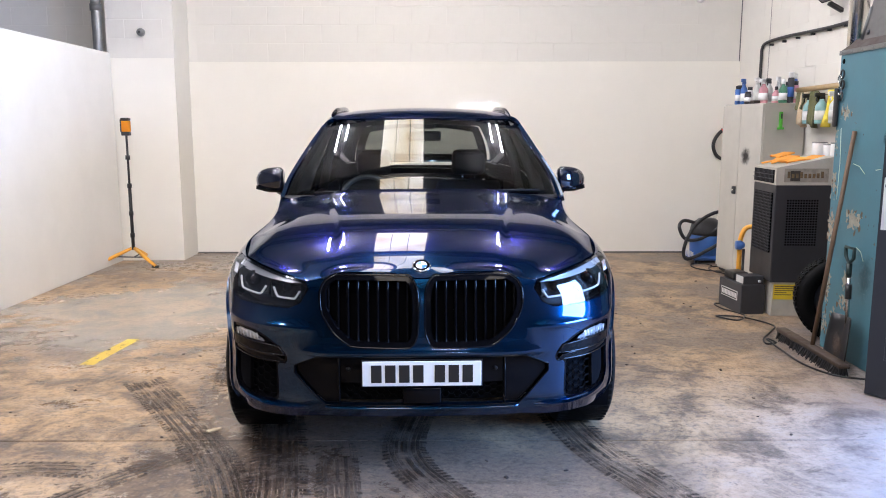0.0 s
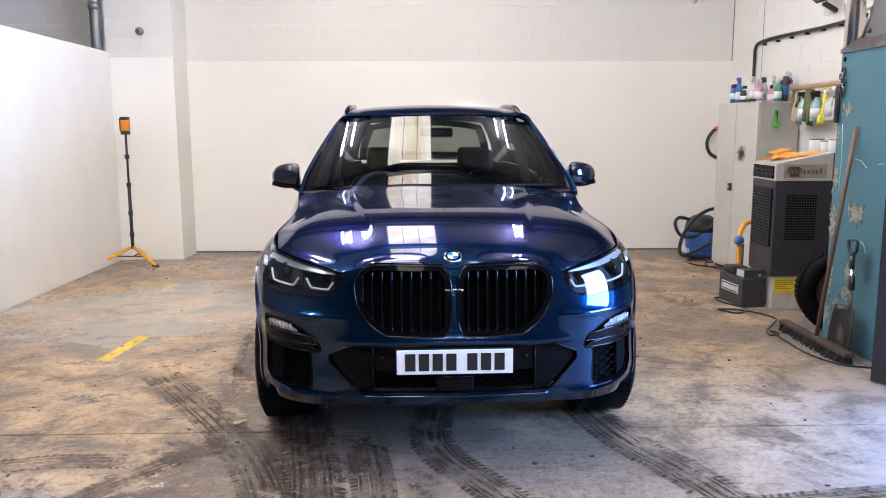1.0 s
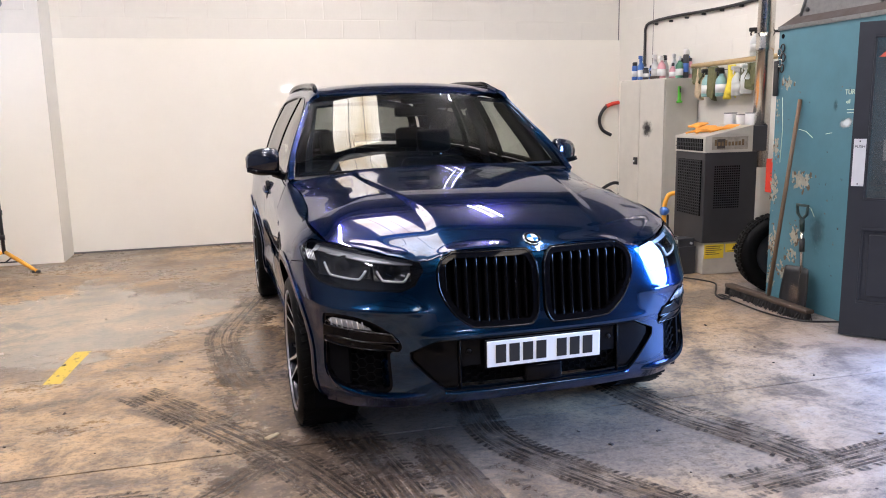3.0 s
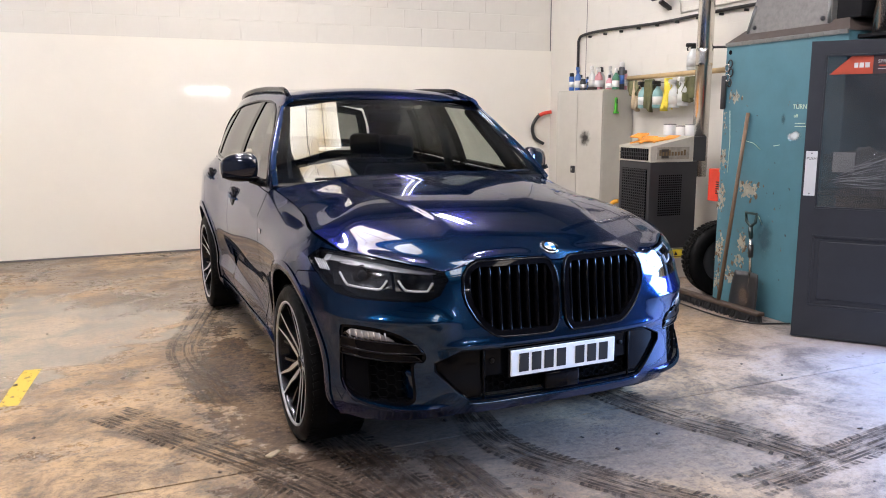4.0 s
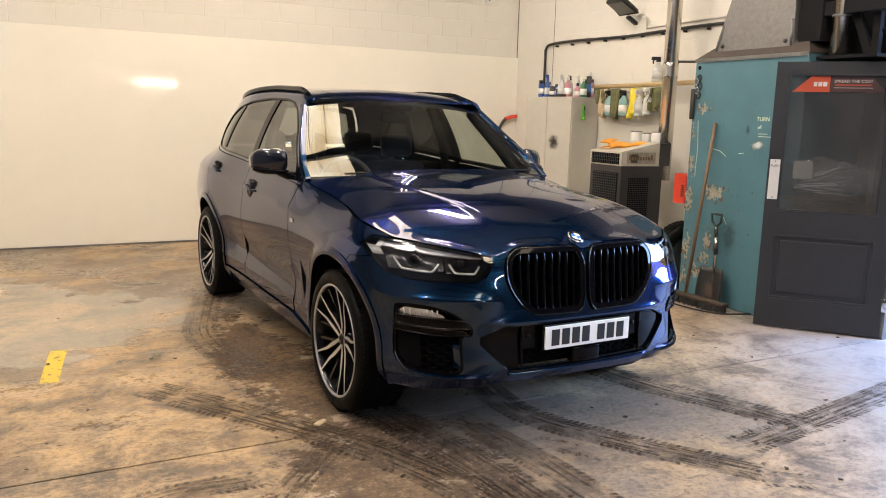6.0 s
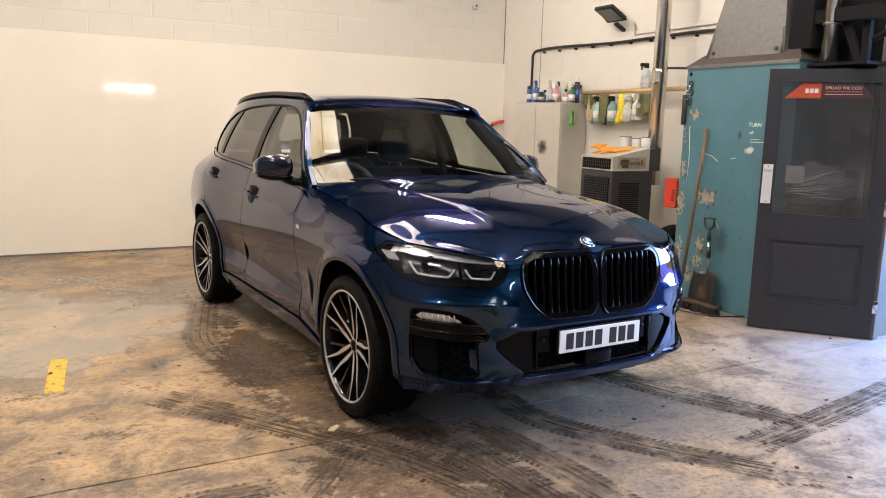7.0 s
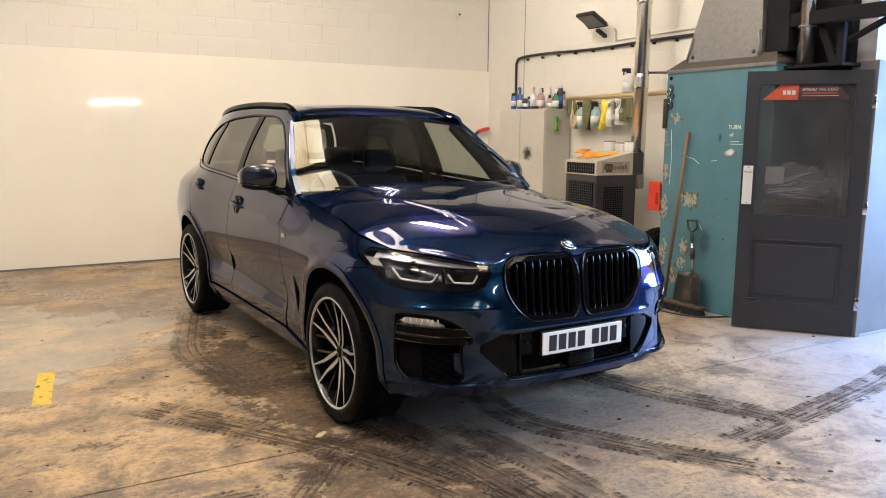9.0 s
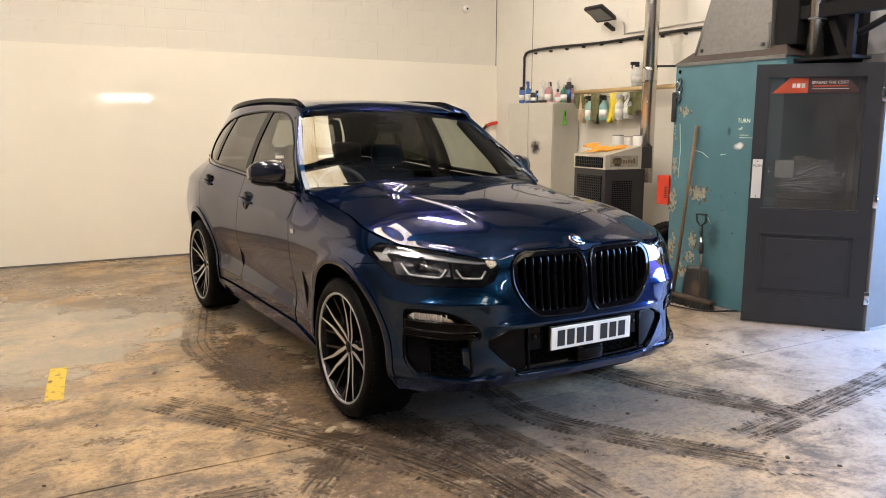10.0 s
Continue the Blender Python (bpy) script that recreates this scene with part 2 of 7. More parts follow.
    # dark blotches and fine speckle
    blot = ramp(noise_at(4.2, 10, 0.74, (1, 1.5, 1), (5, 2, 0), 0.3), 0.585, 0.63)
    col = mix(op("MULTIPLY", blot, 0.62), col, (0.060, 0.046, 0.036))
    bare = op("SUBTRACT", 1.0, op("MULTIPLY", daylit_dust, 0.80))
    col = mix(op("MULTIPLY", ramp(fine, 0.36, 0.48, 1.0, 0.0), op("MULTIPLY", bare, 0.55)), col, (0.085, 0.062, 0.045))
    col = mix(op("MULTIPLY", ramp(fine, 0.55, 0.66), 0.48), col, (0.44, 0.33, 0.22))
    col = mix(op("MULTIPLY", ramp(grit, 0.60, 0.72), op("MULTIPLY", bare, 0.30)), col, (0.06, 0.05, 0.04))
    pit = noise_at(30, 9, 0.80, (1, 1.1, 1), (2, 8, 0))
    col = mix(op("MULTIPLY", ramp(pit, 0.42, 0.49, 1.0, 0.0), op("MULTIPLY", bare, 0.50)), col, (0.055, 0.042, 0.032))
    col = mix(op("MULTIPLY", ramp(pit, 0.54, 0.62), op("MULTIPLY", bare, 0.34)), col, (0.46, 0.35, 0.25))
    streak = noise_at(7, 10, 0.78, (1, 1.4, 1), (1, 3, 0), 0.3)
    col = mix(op("MULTIPLY", ramp(streak, 0.545, 0.60), op("MULTIPLY", bare, 0.50)), col, (0.070, 0.052, 0.040))
    # water films: smooth where they lie
    film = ramp(noise_at(0.8, 7, 0.6, (1, 1.6, 1), (9, 4, 0), 0.5), 0.47, 0.58)
    left = ramp(X, -0.4, -1.4)
    pool_sheen = op("ADD", op("ADD", op("MULTIPLY", op("ABSOLUTE", op("ADD", X, 2.6), 0), 0.30), op("MULTIPLY", op("ABSOLUTE", op("SUBTRACT", Y, 6.7), 0), 0.32)), op("MULTIPLY", mid, 1.6))
    pool_sheen = ramp(op("ADD", pool_sheen, op("MULTIPLY", fine, 0.35)), 1.36, 1.50, 1.0, 0.0)
    # wet area paled so its colour carries the mirrored wall
    col = mix(op("MULTIPLY", pool_sheen, 0.42), col, (0.44, 0.40, 0.32))
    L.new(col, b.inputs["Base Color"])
    film = op("MINIMUM", op("ADD", op("MULTIPLY", film, op("ADD", op("MULTIPLY", left, 0.5), op("MULTIPLY", damp_shade, 0.5))), op("MULTIPLY", pool_sheen, 0.85)), 0.95)
    film = op("MAXIMUM", film, op("MULTIPLY", damp_shade, 0.72))
    rough = op("ADD", op("MULTIPLY", ramp(fine, 0.3, 0.7, 0.38, 0.62), op("SUBTRACT", 1.0, film)), op("MULTIPLY", film, 0.06))
    L.new(rough, b.inputs["Roughness"])
    h = op("ADD", op("MULTIPLY", fine, 0.5), op("MULTIPLY", grit, 0.25))
    h = op("MULTIPLY", h, op("SUBTRACT", 1.0, op("MULTIPLY", film, 0.93)))
    bp = N.new("ShaderNodeBump")
    bp.inputs["Strength"].default_value, bp.inputs["Distance"].default_value = 0.9, 0.010
    L.new(h, bp.inputs["Height"])
    L.new(bp.outputs[0], b.inputs["Normal"])
    return m


white_paint = plain("white_paint", (0.725, 0.70, 0.63), 0.6, var=0.05, scale=1.3, bump=0.25, bump_scale=40)
white_board = plain("white_board", (0.87, 0.84, 0.75), 0.05, var=0.03, scale=0.7, spec=0.35)
# darker copy of the white board, offsetting lamp light on the partition
dimmed_board = plain("dimmed_white_board", (0.74, 0.72, 0.66), 0.14, var=0.06, scale=0.9, spec=0.35)
dim_grey = plain("dim_grey", (0.10, 0.10, 0.105), 0.5, var=0.15, scale=2)
wall_sheet = plain("wall_sheet", (0.075, 0.078, 0.082), 0.5, var=0.12, scale=3)
dull_block = plain("dull_block", (0.14, 0.135, 0.13), 0.8, var=0.15, scale=1.5)
# white jamb and post darkened in colour to offset the entrance lamp's glare
jamb_dimmed = plain("jamb_dimmed", (0.14, 0.14, 0.145), 0.75, var=0.2, scale=3, bump=0.2)
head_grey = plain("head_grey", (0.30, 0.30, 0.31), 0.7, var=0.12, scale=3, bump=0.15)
yard_grey = plain("yard_grey", (0.10, 0.10, 0.10), 0.85, var=0.2, scale=2)
concrete = floor_material()
roof_sheet = plain("roof_sheet", (0.26, 0.255, 0.245), 0.6, var=0.15, scale=2)
beam_steel = plain("beam_steel", (0.06, 0.06, 0.062), 0.5, var=0.2, scale=4)
BACK, RIGHT, LEFT, FRONT, EAST = 10.0, 3.75, -7.5, -12.0, 5.8
BLOCK_TOP = 3.45


def slab(name, lo, hi, mat, label, cat, bevel=0.0, parent=None):
    bm = bmesh.new()
    box(bm, lo, hi, bevel)
    ob = part(name, bm, mat, parent, smooth=False)
    return ob if parent else tagged(ob, label, cat, kind="structure")


floor_ob = slab("floor", (LEFT - 0.2, FRONT - 0.2, -0.3), (EAST + 0.2, BACK + 0.2, -0.02), dull_block, "stained wet concrete workshop floor in large bays, toned for daylight and shadow", "floor")
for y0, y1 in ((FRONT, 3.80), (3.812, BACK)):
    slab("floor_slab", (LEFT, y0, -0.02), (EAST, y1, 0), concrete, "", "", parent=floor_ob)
back_wall = slab("wall_back", (LEFT, BACK, 0), (RIGHT + 0.2, BACK + 0.2, BLOCK_TOP), white_paint, "white painted blockwork back wall", "wall")
right_wall = slab("wall_right", (RIGHT, 4.05, 0), (RIGHT + 0.2, BACK, BLOCK_TOP), white_paint, "white painted blockwork side wall", "wall")
# out of view: two walls and an added panel, dark for the car's reflections
slab("wall_far_left", (LEFT - 0.2, FRONT, 0), (LEFT, BACK + 0.2, CEIL), dull_block, "unseen far side wall, coloured dark to darken reflections", "wall")
slab("wall_front", (LEFT, FRONT - 0.2, 0), (EAST, FRONT, CEIL), dull_block, "unseen wall behind the camera, coloured dark to darken reflections", "wall")
slab("shutter_door", (-4.5, FRONT + 0.004, 0), (3.0, FRONT + 0.05, 3.8), dim_grey, "unseen dark panel behind the camera, added to darken reflections", "shutter")
slab("wall_jamb", (3.20, 3.85, 0), (EAST, 4.05, 2.12), jamb_dimmed, "white painted wall beside the open door, coloured dark against glare", "wall")
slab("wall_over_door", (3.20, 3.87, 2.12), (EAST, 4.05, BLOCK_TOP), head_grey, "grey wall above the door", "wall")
# wall with the vehicle entrance, open to the day
slab("wall_east_a", (EAST, FRONT, 0), (EAST + 0.2, 0.7, CEIL), dull_block, "grey blockwork by the vehicle entrance", "wall")
slab("wall_east_b", (EAST, 3.5, 0), (EAST + 0.2, 4.05, CEIL), dull_block, "grey blockwork by the vehicle entrance", "wall")
slab("wall_east_c", (EAST, 0.7, 3.3), (EAST + 0.2, 3.5, CEIL), dull_block, "lintel over the vehicle entrance", "wall")
slab("ground", (EAST + 0.21, -40, -0.3), (EAST + 60, 60, -0.03), yard_grey, "grey yard outside the vehicle entrance", "ground")
pil = slab("pilaster", (-4.0, 9.45, 0), (-3.2, BACK, BLOCK_TOP), white_paint, "white painted blockwork pilaster", "pilaster")
slab("pilaster_board", (-3.99, 9.43, 0), (-3.2, 9.449, 2.44), white_board, "glossy white board on the pilaster", "wall panel")
slab("partition", (-4.03, 6.6, 0), (-3.95, 9.42, 2.50), dimmed_board, "free-standing glossy white board partition", "partition", 0.004)
slab("cladding_back", (-3.2, BACK - 0.03, 0), (RIGHT, BACK - 0.001, 2.44), white_board, "glossy white wall boards on the back wall", "wall panel")
slab("skirting", (-3.2, BACK - 0.036, 0), (RIGHT, BACK - 0.03, 0.02), dull_block, "grimy sealant line along the wall foot", "trim")
slab("corner_crack", (RIGHT - 0.010, BACK - 0.007, 2.44), (RIGHT - 0.0005, BACK - 0.0005, BLOCK_TOP), dim_grey, "dark crack in the corner of the walls", "joint")
slab("movement_joint", (RIGHT - 0.003, 9.10, 0), (RIGHT - 0.0005, 9.112, CEIL), dull_block, "thin dark joint in the wall", "joint")
slab("roof", (LEFT - 0.2, FRONT - 0.2, CEIL), (EAST + 0.2, BACK + 0.2, CEIL + 0.2), roof_sheet, "grey sheet roof seen from inside", "roof")
# unseen upper walls, added dark so that the bonnet mirrors darkness
for nm, lo, hi in (("wall_sheet_back", (LEFT, BACK + 0.02, BLOCK_TOP), (RIGHT + 0.2, BACK + 0.2, CEIL)), ("wall_sheet_right", (RIGHT + 0.02, 4.05, BLOCK_TOP), (RIGHT + 0.2, BACK + 0.02, CEIL)), ("wall_sheet_jamb", (RIGHT + 0.02, 3.87, BLOCK_TOP), (EAST, 4.05, CEIL))):
    slab(nm, lo, hi, wall_sheet, "dark upper wall out of view, added to darken reflections", "wall")
for y in (-8.0, -4.0, -0.6, 2.0, BEAM_Y, 8.7):
    slab("roof_beam", (LEFT, y - 0.09, CEIL - 0.34), (EAST, y + 0.09, CEIL - 0.05), beam_steel, "dark steel roof beam", "beam")
# skylights in ribbed sheets and twin-tube lamps under the roof
sky_lit = plain("skylight_sheet", (0.9, 0.88, 0.8), 0.5, var=0.1, scale=2, emit=(1.0, 0.92, 0.76, SKY_GLOW))
_sn, _sl = sky_lit.node_tree.nodes, sky_lit.node_tree.links
_sc, _sx, _sr = _sn.new("ShaderNodeTexCoord"), _sn.new("ShaderNodeTexNoise"), _sn.new("ShaderNodeValToRGB")
_sx.inputs["Scale"].default_value, _sx.inputs["Detail"].default_value, _sx.inputs["Roughness"].default_value = 1.4, 6, 0.6
_sr.color_ramp.elements[0].position, _sr.color_ramp.elements[0].color = 0.36, (0.62, 0.47, 0.25, 1)
_sr.color_ramp.elements[1].position, _sr.color_ramp.elements[1].color = 0.62, (1.0, 0.93, 0.75, 1)
_sl.new(_sc.outputs["Object"], _sx.inputs["Vector"]), _sl.new(_sx.outputs["Fac"], _sr.inputs[0])
_sl.new(_sr.outputs[0], _sn["Principled BSDF"].inputs["Emission Color"])
# left tubes boosted, right ones dimmed, to shift brightness to the left wall
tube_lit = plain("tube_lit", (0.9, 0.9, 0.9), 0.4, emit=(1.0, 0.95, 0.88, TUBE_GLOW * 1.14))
tube_dim = plain("tube_dimmed", (0.9, 0.9, 0.9), 0.4, emit=(1.0, 0.95, 0.88, TUBE_GLOW * 0.80))
lamp_white = plain("lamp_white", (0.6, 0.6, 0.6), 0.5)
# the two forward skylights are unseen, added to brighten the floor ahead
for x0, y0, y1 in ((-1.02, 4.55, 8.3), (-1.02, -5.0, 1.9), (1.9, -5.0, 1.9)):
    sky = new("skylight")
    tagged(sky, "ribbed translucent glowing skylight sheets, one known and two added as fill", "skylight", kind="structure")
    for k in range(3):
        xa = x0 + 0.30 * k
        slab("sheet", (xa + 0.008, y0, CEIL - 0.03), (xa + 0.292, y1, CEIL - 0.004), sky_lit, "", "", parent=sky)
# only the pair at y 6.6 shows in reflections; the rest are added fill
for x, y in ((-1.80, 6.6), (1.33, 6.6), (-1.80, 2.6), (1.33, 2.6), (-3.1, 4.0), (-5.2, 1.0)):
    lamp = thing("tube_lamp", pose(x, y, CEIL - 0.42), "lit twin-tube batten lamp under the roof, two known and four added", "lamp", "tube lamps")
    part("batten", boxes(((-0.05, 0, 0.035), (0.05, 1.5, 0.075)), bevel=0.004), lamp_white, lamp, smooth=False)
    for dx in (-0.085, 0.085):
        part("tube", tube([(dx, 0.02, 0), (dx, 1.48, 0)], 0.016, 10), tube_dim if x > 0 else tube_lit, lamp, "glowing tube")
    for yy in (0.02, 1.46):
        part("holder", boxes(((-0.10, yy - 0.012, -0.02), (0.10, yy + 0.012, 0.04)), bevel=0.004), lamp_white, lamp, smooth=False)
    for yy in (0.3, 1.2):
        part("hanger", tube([(0, yy, 0.075), (0, yy, 0.418)], 0.005, 6), beam_steel, lamp)
far_lamp = thing("tube_lamp", pose(2.08, -10.0, 2.52, 0, 0, 90), "lit tube lamp at the far end of the workshop", "lamp", "tube lamps")
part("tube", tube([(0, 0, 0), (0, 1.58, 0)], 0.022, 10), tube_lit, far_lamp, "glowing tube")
part("batten", boxes(((-0.05, 0, 0.034), (0.05, 1.58, 0.084)), bevel=0.004), lamp_white, far_lamp, smooth=False)
for yy in (0.2, 1.4):
    part("hanger", tube([(0, yy, 0.09), (0, yy, CEIL - 2.522)], 0.006, 6), beam_steel, far_lamp)
area_lamp("entrance_daylight", pose(EAST + 0.1, 2.1, 2.1, 0, 90, 0), 2.2, 2.7, DAY_WATTS, (0.28, 0.53, 1.0))

# ---- the car ----
paint = plain("blue_metallic_paint", (0.0016, 0.0250, 0.074), 0.22, metal=0.9, coat=1.0, var=0.10, scale=600, spec=0.2)
paint.node_tree.nodes["Principled BSDF"].inputs["Coat IOR"].default_value = 1.47
paint.node_tree.nodes["Principled BSDF"].inputs["Specular Tint"].default_value = (0.02, 0.16, 0.42, 1)
paint.node_tree.nodes["Principled BSDF"].inputs["Coat Roughness"].default_value = 0.008
gloss_black = plain("gloss_black", (0.003, 0.003, 0.004), 0.05, coat=0.0, var=0.05, spec=0.10)
piano_black = plain("piano_black", (0.003, 0.003, 0.004), 0.10, coat=0.15, var=0.05, spec=0.25)
slat_black = plain("slat_black", (0.003, 0.003, 0.004), 0.11, var=0.05, spec=0.14)
satin_black = plain("satin_black", (0.009, 0.009, 0.010), 0.5, var=0.15, scale=40, spec=0.12)
dark_void = plain("dark_void", (0.005, 0.005, 0.006), 0.9, spec=0.03)
rubber = plain("tyre_rubber", (0.004, 0.004, 0.004), 0.55, var=0.25, scale=12, bump=0.3, spec=0.10)
alloy_cut = plain("machined_alloy", (0.66, 0.66, 0.67), 0.38, metal=0.8, var=0.08, scale=30)
alloy_dark = plain("dark_alloy", (0.010, 0.010, 0.011), 0.25, metal=0.3, coat=0.3)
chrome = plain("chrome", (0.72, 0.72, 0.73), 0.08, metal=1.0)
plate_white = plain("plate_white", (0.82, 0.82, 0.80), 0.35, var=0.03)
screen_glass = glass("screen_glass", (0.60, 0.64, 0.62))
side_glass = glass("side_glass", (0.86, 0.90, 0.85))
privacy_glass = glass("privacy_glass", (0.07, 0.075, 0.07))
rear_glass = glass("rear_glass", (0.36, 0.38, 0.36))
for _g in (side_glass, privacy_glass):
    _g.node_tree.nodes["Math.001"].inputs[2].default_value = 0.15   # coated panes
lens_glass = glass("lens_glass", (0.96, 0.97, 0.98))

CAR = thing("car", pose(-0.093, 3.26, 0, 0, 0, 1.55), "dark blue metallic family SUV with black kidney grille", "car")
CAR_FRONT_AXLE, CAR_REAR_AXLE, HUB_Z, TYRE_R = 0.87, 3.85, 0.381, 0.381

# plan and section curves of the lower body: y runs back from the nose
plan_half = spline((-0.1, 0.95), (0.3, 0.957), (0.6, 0.975), (0.9, 0.992), (1.5, 0.968), (2.3, 0.962), (3.2, 0.972), (3.9, 0.995), (4.4, 0.945), (4.95, 0.88))
section = spline((0.18, -0.10), (0.27, -0.062), (0.36, -0.038), (0.46, -0.034), (0.6, -0.03), (0.74, -0.010), (0.86, 0.0), (0.95, -0.006), (1.05, -0.026), (1.13, -0.052), (1.22, -0.085), (1.32, -0.13))
nose_y = spline((0.2, 0.14), (0.3, 0.065), (0.38, 0.014), (0.46, 0.010), (0.56, 0.018), (0.64, 0.014), (0.74, 0.022), (0.85, 0.036), (0.93, 0.055), (1.0, 0.09), (1.2, 0.25))
nose_run = spline((0.2, 0.46), (0.5, 0.48), (0.68, 0.52), (0.82, 0.605), (0.98, 0.69), (1.2, 0.84))
tail_y = spline((0.2, 4.42), (0.6, 4.5), (0.9, 4.48), (1.3, 4.38))


def half_width(y, z):
    w = plan_half(y) + section(z)
    # shoulders draw in towards the tail
    w = w - 0.13 * smoothstep(3.3, 4.8, y) * smoothstep(1.10, 1.29, z)
    top = np.maximum(0, z - 0.86)
    w = w - 2.3 * top ** 2 * (1 - smoothstep(0.9, 1.75, y))
    # rounded lips over the wheels
    for yc in (CAR_FRONT_AXLE, CAR_REAR_AXLE):
        r = np.sqrt((y - yc) ** 2 + (z - HUB_Z) ** 2)
        w = w + 0.014 * np.exp(-((r - 0.475) / 0.04) ** 2) * smoothstep(0.2, 0.35, z)
    # crease through the door handles, and one low on the doors
    line = 0.985 + 0.040 * (y - 1.6)
    w = w + 0.012 * np.exp(-np.abs(z - line) / 0.045) * smoothstep(1.3, 2.0, y)
    w = w + 0.010 * np.exp(-np.abs(z - 0.405 - 0.02 * (y - 1.6)) / 0.03) * smoothstep(1.35, 1.6, y) * (1 - smoothstep(3.3, 3.5, y))
    # hollow in the doors
    w = w - 0.024 * np.exp(-((z - 0.545 - 0.03 * (y - 2.5)) / 0.105) ** 2) * smoothstep(1.45, 1.8, y) * (1 - smoothstep(3.1, 3.4, y))
    return w


def body_at(q, z):
    """A point of the lower body: q runs 0 to 1 round the nose, 1 to 2 along the side, 2 to 3 round the tail."""
    q, z = np.broadcast_arrays(np.asarray(q, float), np.asarray(z, float))
    s, q = np.sign(q), np.abs(q)
    f = np.clip(q, 0, 1) * math.pi / 2
    g = np.clip(q - 2, 0, 1) * math.pi / 2
    y0 = nose_y(z) + nose_run(z)
    y = nose_y(z) + nose_run(z) * (1 - np.cos(f)) + np.clip(q - 1, 0, 1) * (tail_y(z) - y0) + 0.42 * np.sin(g)
    ax = half_width(y, z) * np.sin(f) ** 0.625
    corner = smoothstep(0.46, 0.62, ax) * (1 - smoothstep(0.86, 0.97, ax))
    # winglet under the side intakes, ledge above them, brow over the plate
    y = y - 0.012 * np.exp(-np.abs(z - 0.362) / 0.020) * corner
    y = y - 0.024 * np.exp(-np.abs(z - 0.735) / 0.036) * smoothstep(0.44, 0.60, ax) * (1 - smoothstep(0.90, 0.98, ax))
    y = y - 0.012 * np.exp(-np.abs(z - 0.622) / 0.018) * (1 - smoothstep(0.45, 0.60, ax))
    x = half_width(y, z) * np.sin(f) ** 0.625 * np.maximum(np.cos(g), 0) ** 0.5
    return np.stack([x * np.where(s < 0, -1, 1), y, z], -1)


QS = np.concatenate([np.linspace(0, 1, 400) ** 1.6, np.linspace(1, 2, 200)[1:], np.linspace(2, 2.999, 120)[1:]])
_ref = body_at(QS, 0.65)
ARCS = np.concatenate([[0], np.cumsum(np.linalg.norm(np.diff(_ref, axis=0), axis=1))])


def body(a, z):
    a = np.asarray(a, float)
    return body_at(np.interp(np.abs(a), ARCS, QS) * np.where(a < 0, -1, 1), z)


def at_x(x, z):
    """The (a, z) of the front face at half-width x."""
    p = body_at(QS[:400], np.full(400, z))
    a = float(np.interp(abs(x), p[:, 0], ARCS[:400]))
    return (a if x >= 0 else -a, z)


def at_y(y, z, side=1):
    k = QS > 0.2
    p = body_at(QS[k], np.full(k.sum(), z))
    return (side * float(np.interp(y, p[:, 1], ARCS[k])), z)


def mirrored(poly):
    return [(-a, z) for a, z in poly][::-1]


def arch(yc, r, a0, a1, n=22):
    return [(yc + r * math.cos(a0 + (a1 - a0) * i / n), HUB_Z + 0.01 + r * math.sin(a0 + (a1 - a0) * i / n)) for i in range(n + 1)]


GAP = 0.0034
# outlines on the front face, as half-width and height
KIDNEY = [(0.026, 0.935), (0.048, 0.961), (0.09, 0.969), (0.35, 0.971), (0.385, 0.965), (0.424, 0.942), (0.446, 0.905), (0.450, 0.87), (0.447, 0.825), (0.431, 0.78), (0.395, 0.722), (0.36, 0.688), (0.326, 0.664), (0.285, 0.651), (0.08, 0.646), (0.04, 0.655), (0.018, 0.69), (0.010, 0.74), (0.010, 0.88)]
HEADLIGHT = [(0.498, 0.897), (0.510, 0.930), (0.64, 0.957), (0.76, 0.979), (0.845, 0.988), (0.897, 0.986), (0.944, 0.944), (0.938, 0.895), (0.918, 0.850), (0.892, 0.826), (0.84, 0.814), (0.715, 0.812), (0.59, 0.812), (0.535, 0.838)]
GILL = [(0.600, 0.585), (0.612, 0.615), (0.640, 0.640), (0.70, 0.68), (0.78, 0.705), (0.87, 0.705), (0.892, 0.67), (0.892, 0.46), (0.86, 0.40), (0.80, 0.380), (0.70, 0.377), (0.655, 0.392), (0.642, 0.43), (0.646, 0.552), (0.612, 0.562)]
INTAKE_HALF = [(0.0, 0.607), (0.46, 0.607), (0.568, 0.558), (0.568, 0.525), (0.43, 0.388), (0.0, 0.378)]
kidney = [at_x(x, z) for x, z in KIDNEY]
kidney = [tuple(q) for q in smooth_line(kidney, 3, True)]
headlight = [tuple(q) for q in smooth_line([at_x(x, z) for x, z in HEADLIGHT], 3, True)]
gill = [tuple(q) for q in smooth_line([at_x(x, z) for x, z in GILL], 3, True)]
_half = [at_x(x, z) for x, z in INTAKE_HALF]
intake = _half[1:-1] + [(-a, z) for a, z in _half[1:-1]][::-1]

# front bumper: one piece from wheel arch to wheel arch
_arch_f = [at_y(y, z) for y, z in arch(CAR_FRONT_AXLE, 0.455, math.radians(193), math.radians(112), 15)]
_right = [(0.0, 0.945), at_x(0.03, 0.947), at_x(0.06, 0.956), at_x(0.15, 0.974), at_x(0.36, 0.972), at_x(0.42, 0.95), at_x(0.48, 0.935)]
_right += [at_x(x, z) for x, z in HEADLIGHT[1::-1]] + [at_x(x, z) for x, z in HEADLIGHT[:6:-1]]
_right += [at_y(0.66, 0.875)] + _arch_f[::-1] + [at_y(0.43, 0.27), at_x(0.86, 0.29), at_x(0.8, 0.285), at_x(0.6, 0.305), at_x(0.45, 0.325), (0.0, 0.325)]
